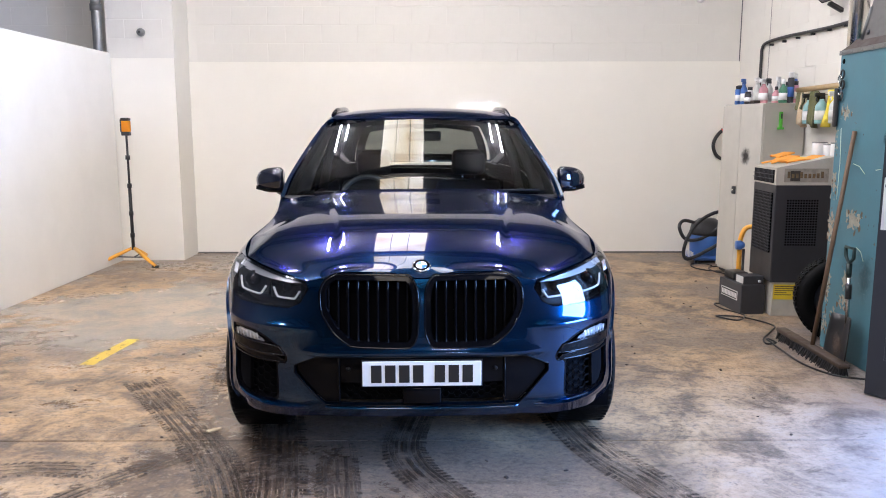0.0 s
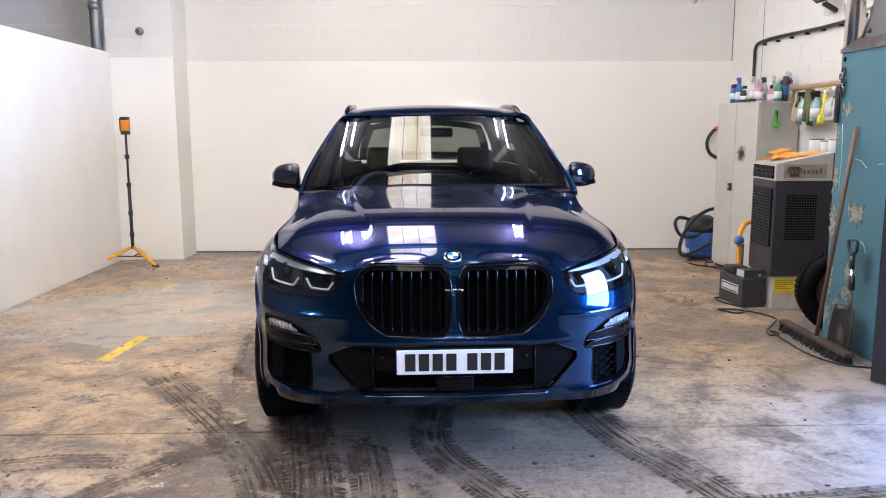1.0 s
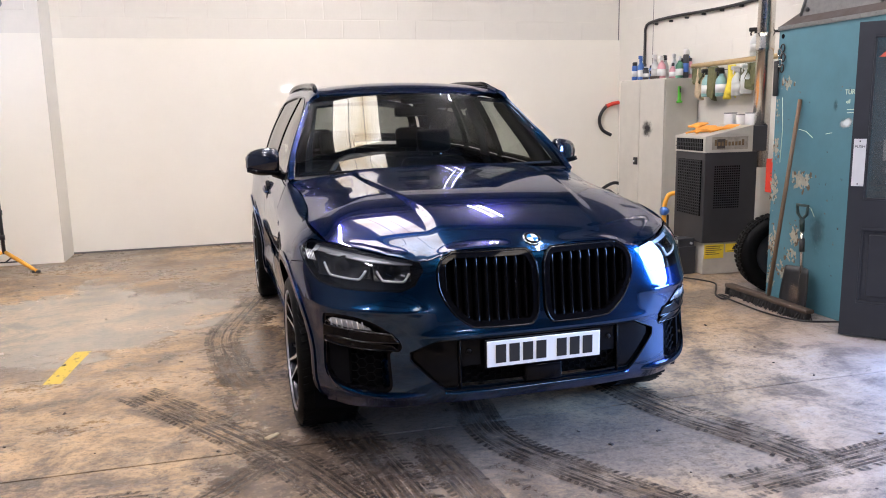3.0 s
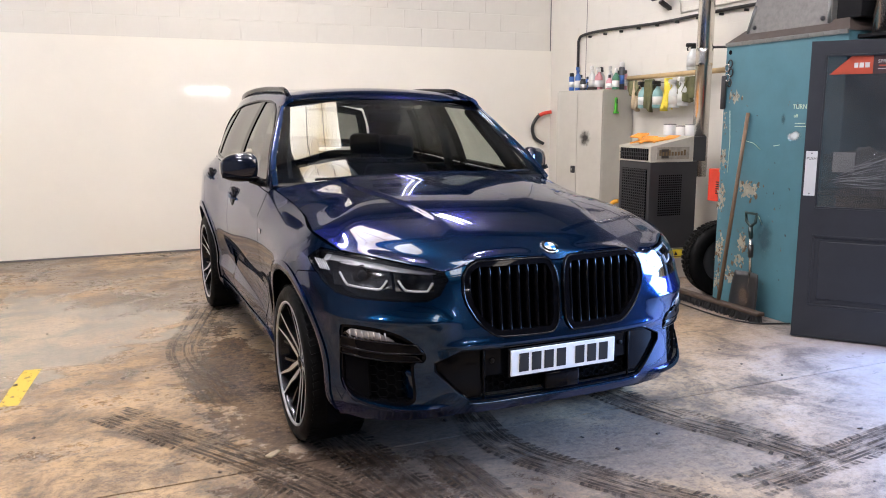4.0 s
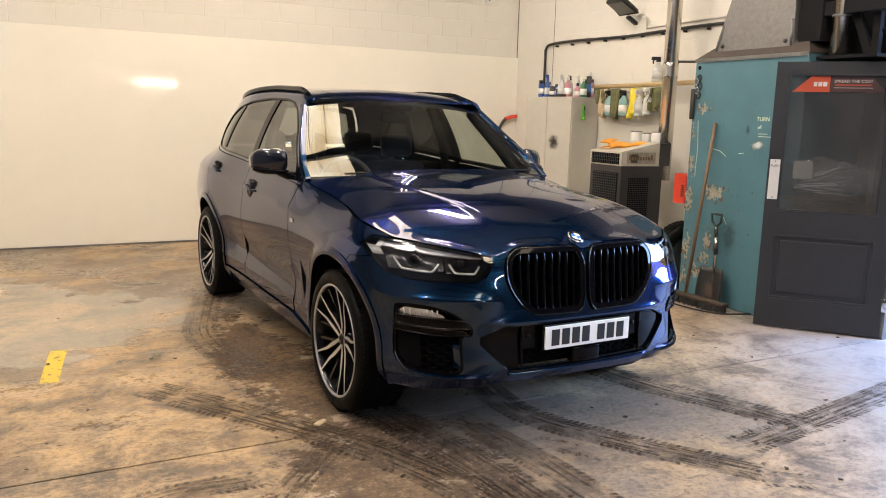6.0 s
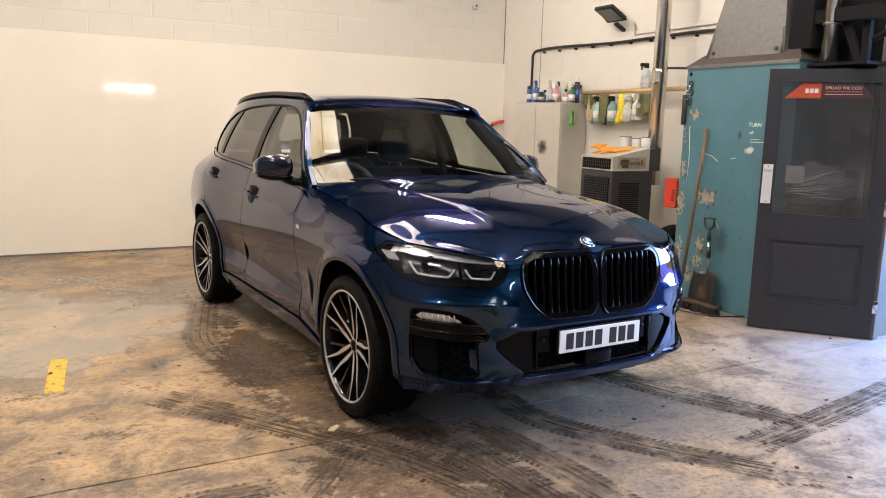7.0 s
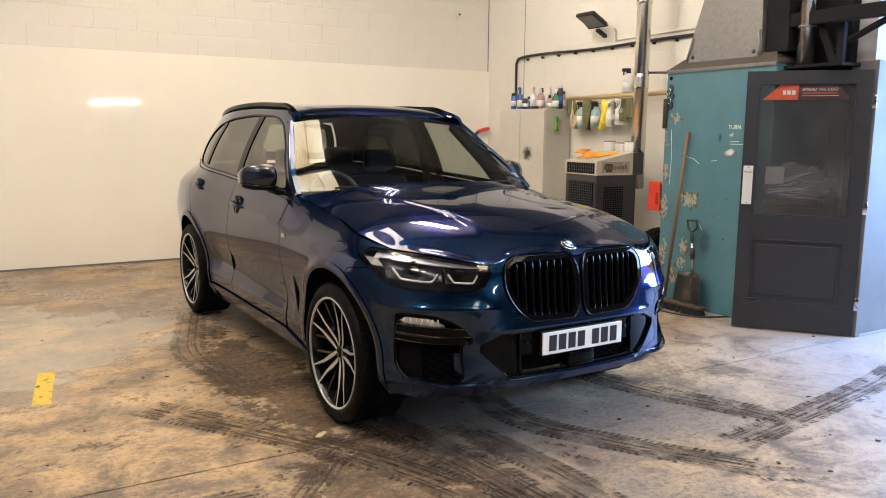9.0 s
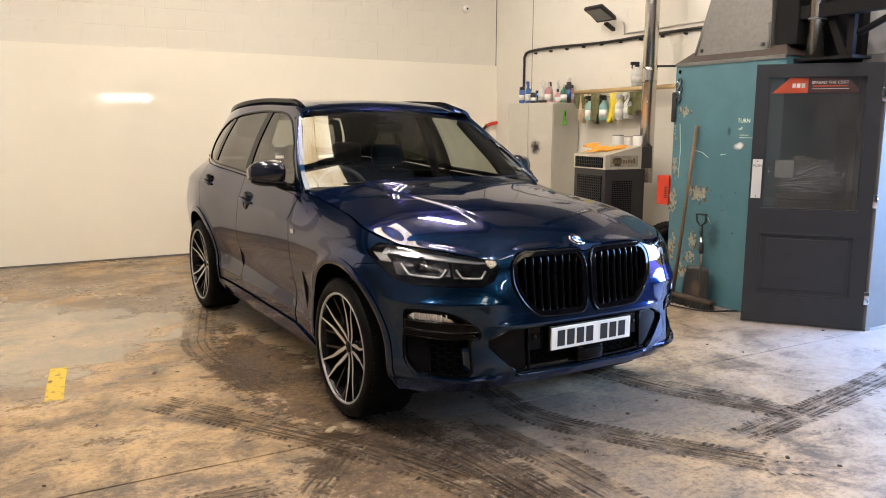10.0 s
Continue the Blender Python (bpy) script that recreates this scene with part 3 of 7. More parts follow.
bumper = _right[1:-1] + [(-a, z) for a, z in _right[1:-1]][::-1]
bumper_ob = skin("front_bumper", body, bumper, paint, CAR, holes=[kidney, mirrored(kidney), intake, gill, mirrored(gill)], step=0.022, depth=0.02)


def recess(name, outline, mat, parent, back=-0.05, step=0.03):
    """A dark pan behind an opening of the front face."""
    return skin(name, body, shrink(outline, -0.015), mat, parent, step=step, depth=0.0, lift=back)


for side in (1, -1):
    pk = kidney if side > 0 else mirrored(kidney)
    ring = shrink(pk, 0.001)
    grille = skin("grille_frame", body, ring, gloss_black, CAR, holes=[shrink(pk, 0.031)], step=0.02, depth=0.05, lift=0.010, label="gloss black kidney grille surround")
    recess("grille_back", pk, dark_void, grille, -0.07)
    for inset, rad, out in ((0.005, 0.004, 0.010),):
        part("grille_edge", tube([body(*q) + np.array((0, -out, 0)) for q in resample(shrink(pk, inset), 0.02)], rad, 8, closed=True), piano_black, grille, "polished black edge")
    for i in range(9):
        x = 0.062 + i * 0.0435
        zs = [z for z in np.linspace(0.60, 0.98, 60) if inside(shrink(pk, 0.012), [at_x(side * (x), z)])[0]]
        if len(zs) < 4:
            continue
        bm = bmesh.new()
        rows = []
        for z in np.linspace(zs[0], zs[-1], 12):
            p = body(*at_x(side * x, z))
            bulge = 0.012 * smoothstep(0.6, 0.95, (z - zs[0]) / (zs[-1] - zs[0]))
            rows.append([bm.verts.new((p[0] + dx, p[1] + dy - bulge, z)) for dx, dy in ((-0.0075, 0.06), (-0.0075, 0.024), (-0.0035, 0.010), (0.0035, 0.010), (0.0075, 0.024), (0.0075, 0.06))])
        for r0, r1 in zip(rows, rows[1:]):
            for j in range(5):
                bm.faces.new((r0[j], r0[j + 1], r1[j + 1], r1[j]))
        part("grille_slat", bm, slat_black, grille)

    # headlight
    ph = headlight if side > 0 else mirrored(headlight)
    hl = skin("headlight", body, shrink(ph, 0.003), lens_glass, CAR, step=0.025, depth=0.0, lift=0.0, label="clear headlight with twin hexagonal light guides")
    skin("housing", body, shrink(ph, -0.002), satin_black, hl, step=0.03, depth=0.0, lift=-0.075)
    skin("bezel", body, shrink(ph, 0.001), gloss_black, hl, holes=[shrink(ph, 0.010)], step=0.02, depth=0.08, lift=-0.004)

    # gill: side air intake with the fog lamp
    pg = gill if side > 0 else mirrored(gill)
    gl = skin("side_intake", body, shrink(pg, 0.001), gloss_black, CAR, holes=[shrink(pg, 0.014)], step=0.02, depth=0.05, lift=-0.006, label="black side air intake with honeycomb mesh")
    recess("intake_back", pg, dark_void, gl, -0.06)

recess("lower_grille", intake, dark_void, CAR, -0.06)

# fenders, doors, rear quarters and sills
for side in (1, -1):
    def S(pts, side=side):
        out = [at_y(y, z, side) for y, z in pts]
        return out

    fa = arch(CAR_FRONT_AXLE, 0.455, math.radians(112), math.radians(-16), 22)
    hood_edge = [(1.62, 1.165), (1.3, 1.115), (1.0, 1.075), (0.75, 1.035)]
    fender = [at_x(side * x, z) for x, z in HEADLIGHT[4:8]] + [at_y(0.66, 0.875, side)]
    fender += S(fa) + S([(1.33, 0.255), (1.72, 0.255), (1.74, 0.6), (1.72, 1.0), (1.66, 1.138)]) + S(hood_edge)
    skin("front_fender", body, shrink(fender, GAP), paint, CAR, step=0.03, depth=0.015)
    d1 = S([(1.72, 0.335), (2.85, 0.345), (2.86, 0.7), (2.80, 1.196), (2.2, 1.167), (1.66, 1.138), (1.72, 1.0), (1.74, 0.6)])
    door = skin("front_door", body, shrink(d1, GAP), paint, CAR, step=0.04, depth=0.015)
    ra = arch(CAR_REAR_AXLE, 0.455, math.radians(188), math.radians(112), 14)
    d2 = S([(2.85, 0.345), (3.40, 0.35)] + ra[1:] + [(3.80, 1.0), (3.90, 1.248), (3.3, 1.221), (2.80, 1.196), (2.86, 0.7)])
    rdoor = skin("rear_door", body, shrink(d2, GAP), paint, CAR, step=0.04, depth=0.015)
    sill = S([(1.33, 0.215), (3.41, 0.225), (3.41, 0.345), (2.85, 0.34), (1.72, 0.33), (1.33, 0.25)])
    skin("sill", body, shrink(sill, GAP), paint, CAR, step=0.05, depth=0.04, lift=0.012)
    ra2 = arch(CAR_REAR_AXLE, 0.455, math.radians(112), math.radians(-16), 18)
    quarter = S(ra2) + S([(4.35, 0.27), (4.8, 0.3)]) + [(side * (ARCS[-1] - 0.02), 0.35), (side * (ARCS[-1] - 0.02), 1.12)] + S([(4.72, 1.20), (4.6, 1.273), (4.3, 1.264), (3.90, 1.248), (3.80, 1.0)])
    skin("rear_quarter", body, shrink(quarter, GAP), paint, CAR, step=0.05, depth=0.015)
    for yc in (CAR_FRONT_AXLE, CAR_REAR_AXLE):
        lo_a, hi_a = math.radians(-10), math.radians(190)
        lip_poly = S(arch(yc, 0.452, lo_a, hi_a, 40)) + S(arch(yc, 0.492, hi_a, lo_a, 40))
        skin("wheel_arch_lip", body, lip_poly, paint, CAR, step=0.022, depth=0.03, lift=0.006)
        bm = bmesh.new()
        prof = [(0.47, 0.93), (0.47, 0.56), (0.30, 0.55)]
        rings = [[bm.verts.new((side * h, yc + r * math.cos(a), HUB_Z + 0.02 + r * math.sin(a))) for a in np.linspace(math.radians(-22), math.radians(202), 30)] for r, h in prof]
        for r0, r1 in zip(rings, rings[1:]):
            for k in range(29):
                bm.faces.new((r0[k], r0[k + 1], r1[k + 1], r1[k]))
        part("wheel_housing", bm, dark_void, CAR)

# ---- bonnet ----
hood_spine = spline((0.05, 0.945), (0.09, 0.972), (0.15, 1.006), (0.25, 1.050), (0.35, 1.084), (0.45, 1.110), (0.6, 1.138), (0.8, 1.163), (1.2, 1.201), (1.5, 1.218), (1.7, 1.225))


def hood_base(x, y):
    x, y = np.asarray(x, float), np.asarray(y, float)
    ax = np.abs(x)
    z = hood_spine(np.maximum(y - 0.27 * x * x * (1 - smoothstep(0.25, 1.3, y)), 0.03)) - 0.055 * (ax / 0.8) ** 2.6
    kick = np.clip((y - (1.41 + 0.19 * (ax / 0.8) ** 2 - 0.20)) / 0.2, 0, 1.2)
    z = z + 0.016 * kick ** 2
    # power dome with a crease on each side
    ridge = 0.385 + 0.15 * smoothstep(0.2, 1.4, y)
    soft = 0.016 + 0.03 * (1 - smoothstep(0.25, 0.6, y))
    return z + 0.011 * (1 - smoothstep(ridge - soft, ridge + soft, ax)) * smoothstep(0.12, 0.6, y)


_rim = [np.array(body(*q)) for q in _right[:8]] + [np.array(body(*at_x(x, z))) for x, z in HEADLIGHT[2:5]]
_rim += [np.array(body(*at_y(y, z))) for y, z in hood_edge[::-1]]
RIM = np.array(_rim)
RIM = np.array(resample([tuple(p) for p in RIM], 0.004))
RIM = RIM[: np.argmax(RIM[:, 1]) + 1]
_k = np.exp(-(np.arange(-12, 13) / 5.0) ** 2)
_pad = np.vstack([RIM[12:0:-1] * (-1, 1, 1), RIM, 2 * RIM[-1] - RIM[-2:-14:-1]])
RIM = np.stack([np.convolve(_pad[:, i], _k / _k.sum(), "valid") for i in range(3)], 1)
_err = RIM[:, 2] - hood_base(RIM[:, 0], RIM[:, 1])


def bonnet(x, y):
    """The bonnet's skin: its crown, folded down at the edge to meet bumper, lamps and wings."""
    x, y = np.broadcast_arrays(np.asarray(x, float), np.asarray(y, float))
    d2 = (np.abs(x)[..., None] - RIM[:, 0]) ** 2 + (y[..., None] - RIM[:, 1]) ** 2
    w = 1 / (d2 + 5e-4) ** 2
    near = (w * _err).sum(-1) / w.sum(-1)
    reach = 0.048 + 0.132 * smoothstep(0.40, 1.1, y)
    fold = near * np.exp(-d2.min(-1) / reach ** 2)
    return np.stack([x, y, hood_base(x, y) + fold], -1)


_cowl = [(0.80, 1.60), (0.6, 1.50), (0.3, 1.43), (0.0, 1.41)]
_edge = [tuple(p[:2]) for p in RIM]
hood_poly = _edge + _cowl[1:] + [(-x, y) for x, y in (_edge + _cowl[1:])[::-1] if x > 1e-4]
skin("bonnet", bonnet, shrink(hood_poly, 0.0055), paint, CAR, step=0.013, depth=0.012)

# ---- cabin ----
belt_z = spline((1.2, 1.115), (1.65, 1.137), (2.8, 1.196), (3.9, 1.248), (4.3, 1.264), (4.75, 1.275))


def belt_x(y):
    z = belt_z(y)
    return half_width(y, z) - 0.004

roof_z = spline((1.2, 1.50), (1.7, 1.56), (2.0, 1.622), (2.1, 1.668), (2.2, 1.706), (2.3, 1.732), (2.6, 1.757), (3.0, 1.772), (3.5, 1.765), (4.0, 1.728), (4.4, 1.672), (4.75, 1.61))


def cabin(y, h):
    """The cabin's skin: h runs from 0 at the belt up the side to 1, over the roof edge to 1.4, and to 2 at the roof's middle line."""
    y, h = np.broadcast_arrays(np.asarray(y, float), np.asarray(h, float))
    s, h = np.where(h < 0, -1, 1), np.abs(h)
    xb, zb, zr = belt_x(y), belt_z(y), roof_z(y)
    ze = zr - 0.070
    xe = xb - (ze - zb) * 0.47
    k = np.clip(h, 0, 1)
    bow = 0.022 * np.sin(k * math.pi)
    side = np.stack([xb + (xe - xb) * k + bow, zb + (ze - zb) * k], -1)
    c = np.clip((h - 1) / 0.4, 0, 1)
    p0, p2 = np.stack([xe, ze], -1), np.stack([xe - 0.17, zr - 0.022], -1)
    slope = np.stack([xe - xb - 0.069, ze - zb], -1)
    slope = slope / np.linalg.norm(slope, axis=-1, keepdims=True)
    p1 = p0 + slope * 0.058
    c_ = c[..., None]
    curve = (1 - c_) ** 2 * p0 + 2 * c_ * (1 - c_) * p1 + c_ ** 2 * p2
    r = np.clip((h - 1.4) / 0.6, 0, 1)
    rx = p2[..., 0] * (1 - r)
    rz = zr - 0.022 * (1 - r) ** 2
    top = np.stack([rx, rz], -1)
    pick = np.where((h <= 1)[..., None], side, np.where((h <= 1.4)[..., None], curve, top))
    return np.stack([pick[..., 0] * s, y, pick[..., 1]], -1)


def h_of(y, z):
    return (z - float(belt_z(y))) / (float(roof_z(y)) - 0.070 - float(belt_z(y)))


# windscreen edge on the skin, from the base of the pillar to the roof's middle
SCREEN_EDGE = [(1.60, h_of(1.60, 1.17)), (1.75, h_of(1.75, 1.285)), (1.9, h_of(1.9, 1.395)), (2.05, h_of(2.05, 1.505)), (2.13, h_of(2.13, 1.565)), (2.20, h_of(2.20, 1.618)), (2.19, 1.2), (2.155, 1.4), (2.13, 1.6), (2.112, 1.8), (2.105, 2.0)]
TAIL_EDGE = [(4.60, 0.0), (4.53, 0.3), (4.44, 0.7), (4.38, 1.0), (4.34, 1.2), (4.32, 1.4), (4.32, 2.0)]
DLO = [(1.70, 1.155), (2.0, 1.175), (2.8, 1.213), (3.6, 1.252), (3.95, 1.275), (4.10, 1.33), (4.06, 1.41), (3.90, 1.535), (3.72, 1.608), (3.45, 1.652), (3.0, 1.676), (2.6, 1.666), (2.42, 1.643), (2.27, 1.590), (2.05, 1.452), (1.82, 1.275)]
for side in (1, -1):
    dlo = [(y, side * h_of(y, z)) for y, z in DLO]
    frame_poly = [(y, side * h) for y, h in SCREEN_EDGE[:7]] + [(3.0, side * 1.2), (3.9, side * 1.2)] + [(y, side * h) for y, h in TAIL_EDGE[4::-1]] + [(3.9, side * 0.004), (2.8, side * 0.004), (1.66, side * 0.004)]
    skin("pillar_frame", cabin, frame_poly, paint, CAR, holes=[dlo], step=0.035, depth=0.02, flip=side > 0)
    skin("window_trim", cabin, dlo, gloss_black, CAR, holes=[shrink(dlo, 0.022)], step=0.03, depth=0.02, lift=0.003, flip=side > 0, label="gloss black window surround")
    for y0, y1, nm, gm in ((1.6, 2.80, "front_door_window", side_glass), (2.80, 3.66, "rear_door_window", privacy_glass), (3.66, 4.2, "quarter_window", privacy_glass)):
        zone = np.array(resample(dlo, 0.02))
        lo_y, hi_y = (lambda h: y0 - (0.12 * abs(h) if y0 > 3 else -0.02 * abs(h) if y0 > 2 else 0)), (lambda h: y1 - (0.12 * abs(h) if y1 < 4 and y1 > 3 else -0.02 * abs(h) if y1 < 3 else 0))
        cut = [(min(max(y, lo_y(h)), hi_y(h)), h) for y, h in shrink(zone, 0.008)]
        uniq = [cut[0]]
        for q in cut[1:]:
            if math.hypot(q[0] - uniq[-1][0], q[1] - uniq[-1][1]) > 1e-3:
                uniq.append(q)
        skin(nm, cabin, uniq, gm, CAR, step=0.05, depth=0, lift=-0.006, flip=side > 0, label="tinted window glass")
    bm = bmesh.new()
    for yb, w, slant, top in ((2.80, 0.05, 0.02, 0.93), (3.66, 0.035, -0.12, 0.83)):
        rows = []
        for h in np.linspace(0.0, top, 10):
            y = yb + slant * h
            rows.append([bm.verts.new(cabin(y + dy, side * h) + np.array([side * dx, 0, 0])) for dy, dx in ((-w, -0.02), (-w, 0.0005), (w, 0.0005), (w, -0.02))])
        for r0, r1 in zip(rows, rows[1:]):
            for j in range(3):
                bm.faces.new((r0[j], r0[j + 1], r1[j + 1], r1[j]))
    bmesh.ops.recalc_face_normals(bm, faces=bm.faces[:])
    part("window_pillar", bm, gloss_black, CAR, smooth=False)


def roof_skin(y, x):
    """The roof's middle part, by its place across."""
    y, x = np.broadcast_arrays(np.asarray(y, float), np.asarray(x, float))
    e = cabin(y, np.full_like(y, 1.2))
    p2 = cabin(y, np.full_like(y, 1.4))
    t = np.abs(x)
    z = np.where(t < p2[..., 0], roof_z(y) - 0.022 * (t / p2[..., 0]) ** 2, p2[..., 2] - (t - p2[..., 0]) * 0.257 - ((t - p2[..., 0]) / (e[..., 0] - p2[..., 0])) ** 2 * (p2[..., 2] - e[..., 2] - (e[..., 0] - p2[..., 0]) * 0.257))
    return np.stack([x, y, z], -1)


_fr = [cabin(y, h) for y, h in SCREEN_EDGE[6:]]
_rr = [cabin(y, h) for y, h in TAIL_EDGE[4:]]
_sd = [cabin(y, 1.2) for y in np.linspace(2.4, 4.25, 14)]
rp = [(p[1], p[0]) for p in _fr[::-1]] + [(p[1], p[0]) for p in _sd] + [(p[1], p[0]) for p in _rr]
rp = rp + [(y, -x) for y, x in rp[::-1] if x > 1e-4]
skin("roof_panel", roof_skin, rp, paint, CAR, step=0.05, depth=0.01, flip=True)

# windscreen and rear window span between the edges
def span_skin(edge, bulge, drop):
    pts = np.array([cabin(y, h) for y, h in edge])
    L = np.concatenate([[0], np.cumsum(np.linalg.norm(np.diff(pts, axis=0), axis=1))])
    L /= L[-1]
    along = [spline(*zip(L, pts[:, i])) for i in range(3)]

    def f(u, v):
        u, v = np.broadcast_arrays(np.asarray(u, float), np.asarray(v, float))
        e = np.stack([g(v) for g in along], -1)
        k = 1 - u ** 2
        return np.stack([e[..., 0] * u, e[..., 1] + bulge(v) * k, e[..., 2] + drop(v) * k], -1)
    return f


side_edge = SCREEN_EDGE[:6]
top_mid = cabin(2.105, 2.0)
top_cor = cabin(*SCREEN_EDGE[5])
screen = span_skin(side_edge, lambda v: -0.17 + (0.17 + top_mid[1] - top_cor[1]) * v, lambda v: 0.02 + (top_mid[2] - top_cor[2] - 0.02) * v)
ws_poly = [(-0.985, 0.0), (0.985, 0.0), (0.985, 0.99), (-0.985, 0.99)]
skin("windscreen", screen, [(u, v) for u, v in ws_poly], screen_glass, CAR, step=0.06, depth=0, label="laminated windscreen")
skin("screen_border", screen, [(-0.995, -0.03), (0.995, -0.03), (0.995, 0.995), (-0.995, 0.995)], gloss_black, CAR, holes=[[(-0.90, 0.085), (0.90, 0.085), (0.915, 0.93), (-0.915, 0.93)]], step=0.06, depth=0, lift=-0.004)
for side in (1, -1):
    band = [(side * u, v) for u, v in ((0.968, -0.02), (0.998, -0.03), (1.0, 0.5), (0.998, 1.0), (0.978, 0.985), (0.972, 0.5))]
    skin("front_pillar", screen, band, paint, CAR, step=0.05, depth=0.012, lift=0.010, label="blue painted windscreen pillar")
    bead, rad = [], []
    for k, (y, h) in enumerate(SCREEN_EDGE[:6]):
        p = cabin(y + 0.040, side * h)
        bead.append((p[0] - side * 0.013, p[1], p[2] - 0.004))
        rad.append((0.016, 0.024, 0.027, 0.026, 0.022, 0.014)[k])
    _fine = smooth_line(bead, 4)
    part("pillar_bead", tube(_fine, list(np.interp(np.linspace(0, 1, len(_fine)), np.linspace(0, 1, len(rad)), rad)), 16), paint, CAR, "rounded blue windscreen pillar")
tail_side = TAIL_EDGE[:4]
t_mid, t_cor = cabin(4.32, 2.0), cabin(*TAIL_EDGE[3])
rear = span_skin(tail_side, lambda v: 0.05 - 0.03 * v, lambda v: 0.0 + (t_mid[2] - t_cor[2]) * v)
skin("rear_window", rear, [(-0.86, 0.18), (0.86, 0.18), (0.84, 0.85), (-0.84, 0.85)], rear_glass, CAR, step=0.06, depth=0, label="tinted rear window")
skin("tailgate", rear, [(-0.965, 0), (0.965, 0), (0.965, 1), (-0.965, 1)], paint, CAR, holes=[[(-0.85, 0.19), (0.85, 0.19), (0.83, 0.84), (-0.83, 0.84)]], step=0.06, depth=0.01, lift=0.002)

# ---- wheels ----
def build_wheel(parent, m):
    hub = new("wheel")
    hub.parent, hub.matrix_local = parent, m
    W = 0.14
    tread = [(0.299, -W), (0.322, -W - 0.008), (0.350, -W - 0.005), (0.370, -W + 0.012), (0.379, -W + 0.04), (0.381, 0), (0.379, W - 0.04), (0.370, W - 0.012), (0.350, W + 0.005), (0.322, W + 0.008), (0.299, W)]
    tyre = part("tyre", lathe(tread, 72, "x", closed=True), rubber, hub, "low-profile black tyre")
    bm = bmesh.new()
    for k in range(64):
        a = 2 * math.pi * k / 64
        for sx in (-1, 1):
            box(bm, (sx * 0.105 - 0.026, -0.0115, 0.0), (sx * 0.105 + 0.026, 0.0115, 0.0035), 0, Matrix.Rotation(a, 4, "X") @ Matrix.Translation((0, 0, 0.3755)) @ Matrix.Rotation(0.25 * sx, 4, "Z"))
    tagged(part("tread", bm, rubber, hub, smooth=False), kind="stuff")
    part("rim", lathe([(0.302, W), (0.297, W + 0.002), (0.290, W - 0.004), (0.285, W - 0.02), (0.274, 0.06), (0.262, -0.10), (0.298, -W), (0.302, -W)], 72, "x", closed=True), alloy_dark, hub, "dark alloy rim barrel")
    part("rim_lip", lathe([(0.302, W + 0.0005), (0.300, W + 0.005), (0.292, W + 0.003), (0.289, W - 0.004)], 72, "x", closed=True), alloy_cut, hub, "machined silver rim edge")
    part("brake_disc", lathe([(0.03, 0.0), (0.19, 0.0), (0.19, -0.03), (0.03, -0.03)], 48, "x"), alloy_dark, hub)
    part("hub_cap", lathe([(0.0, W - 0.040), (0.026, W - 0.042), (0.032, W - 0.048), (0.034, W - 0.07)], 32, "x"), gloss_black, hub)
    part("hub_ring", lathe([(0.030, W - 0.046), (0.034, W - 0.043), (0.037, W - 0.048), (0.037, W - 0.06), (0.03, W - 0.06)], 32, "x", closed=True), chrome, hub)
    part("hub_centre", lathe([(0.036, W - 0.058), (0.065, W - 0.062), (0.075, W - 0.10), (0.05, W - 0.11)], 32, "x"), alloy_dark, hub)

    def spoke(path, widths, face, thick):
        """One spoke: a deep dark web with a machined front face."""
        for mat, lift, grow, back, nm in ((alloy_cut, 0.0010, face, 0.0008, "spoke_face"), (alloy_dark, 0.0, 1.0, thick, "spoke")):
            if not grow:
                continue
            bm = bmesh.new()
            rows = []
            for (r, a, x), w in zip(path, widths):
                w = w * grow * 0.5
                c, s = math.cos(a), math.sin(a)
                g = 1 if grow < 1 else 1.25
                rows.append([bm.verts.new((xx, r * c - ww * s, r * s + ww * c)) for ww, xx in ((-w * g, x + lift - back), (-w, x + lift), (w, x + lift), (w * g, x + lift - back))])
            for r0, r1 in zip(rows, rows[1:]):
                for q in range(3):
                    bm.faces.new((r0[q], r0[q + 1], r1[q + 1], r1[q]))
                bm.faces.new((r0[3], r0[0], r1[0], r1[3]))
            bm.faces.new(rows[0]), bm.faces.new(rows[-1][::-1])
            bmesh.ops.recalc_face_normals(bm, faces=bm.faces[:])
            part(nm, bm, mat, hub, smooth=False)

    for i in range(5):
        base = 2 * math.pi * i / 5 + 0.035
        for q in (-1, 1):
            spoke([(0.036, base + q * 0.50, W - 0.050), (0.075, base + q * 0.30, W - 0.048), (0.130, base + q * 0.215, W - 0.038), (0.185, base + q * 0.165, W - 0.026), (0.292, base + q * 0.190, W - 0.002)], (0.016, 0.030, 0.033, 0.022, 0.012), 0.62, 0.05)
            spoke([(0.110, base + q * 0.34, W - 0.058), (0.175, base + q * 0.40, W - 0.052), (0.290, base + q * 0.47, W - 0.022)], (0.012, 0.013, 0.014), 0, 0.04)
    return hub


for yc in (CAR_FRONT_AXLE, CAR_REAR_AXLE):
    extra = 0.012 if yc > 2 else 0.0
    build_wheel(CAR, pose(0.842 + extra, yc, HUB_Z))
    build_wheel(CAR, pose(-0.842 - extra, yc, HUB_Z, 0, 0, 180))

# ---- car fittings ----
honey_black = plain("mesh_plastic", (0.003, 0.003, 0.0035), 0.6, var=0.1, scale=30, spec=0.04)
cabin_dark = plain("cabin_trim", (0.014, 0.013, 0.013), 0.7, var=0.15, scale=25, spec=0.1)
seat_leather = plain("seat_leather", (0.010, 0.009, 0.009), 0.65, var=0.15, scale=20, bump=0.1, spec=0.2)
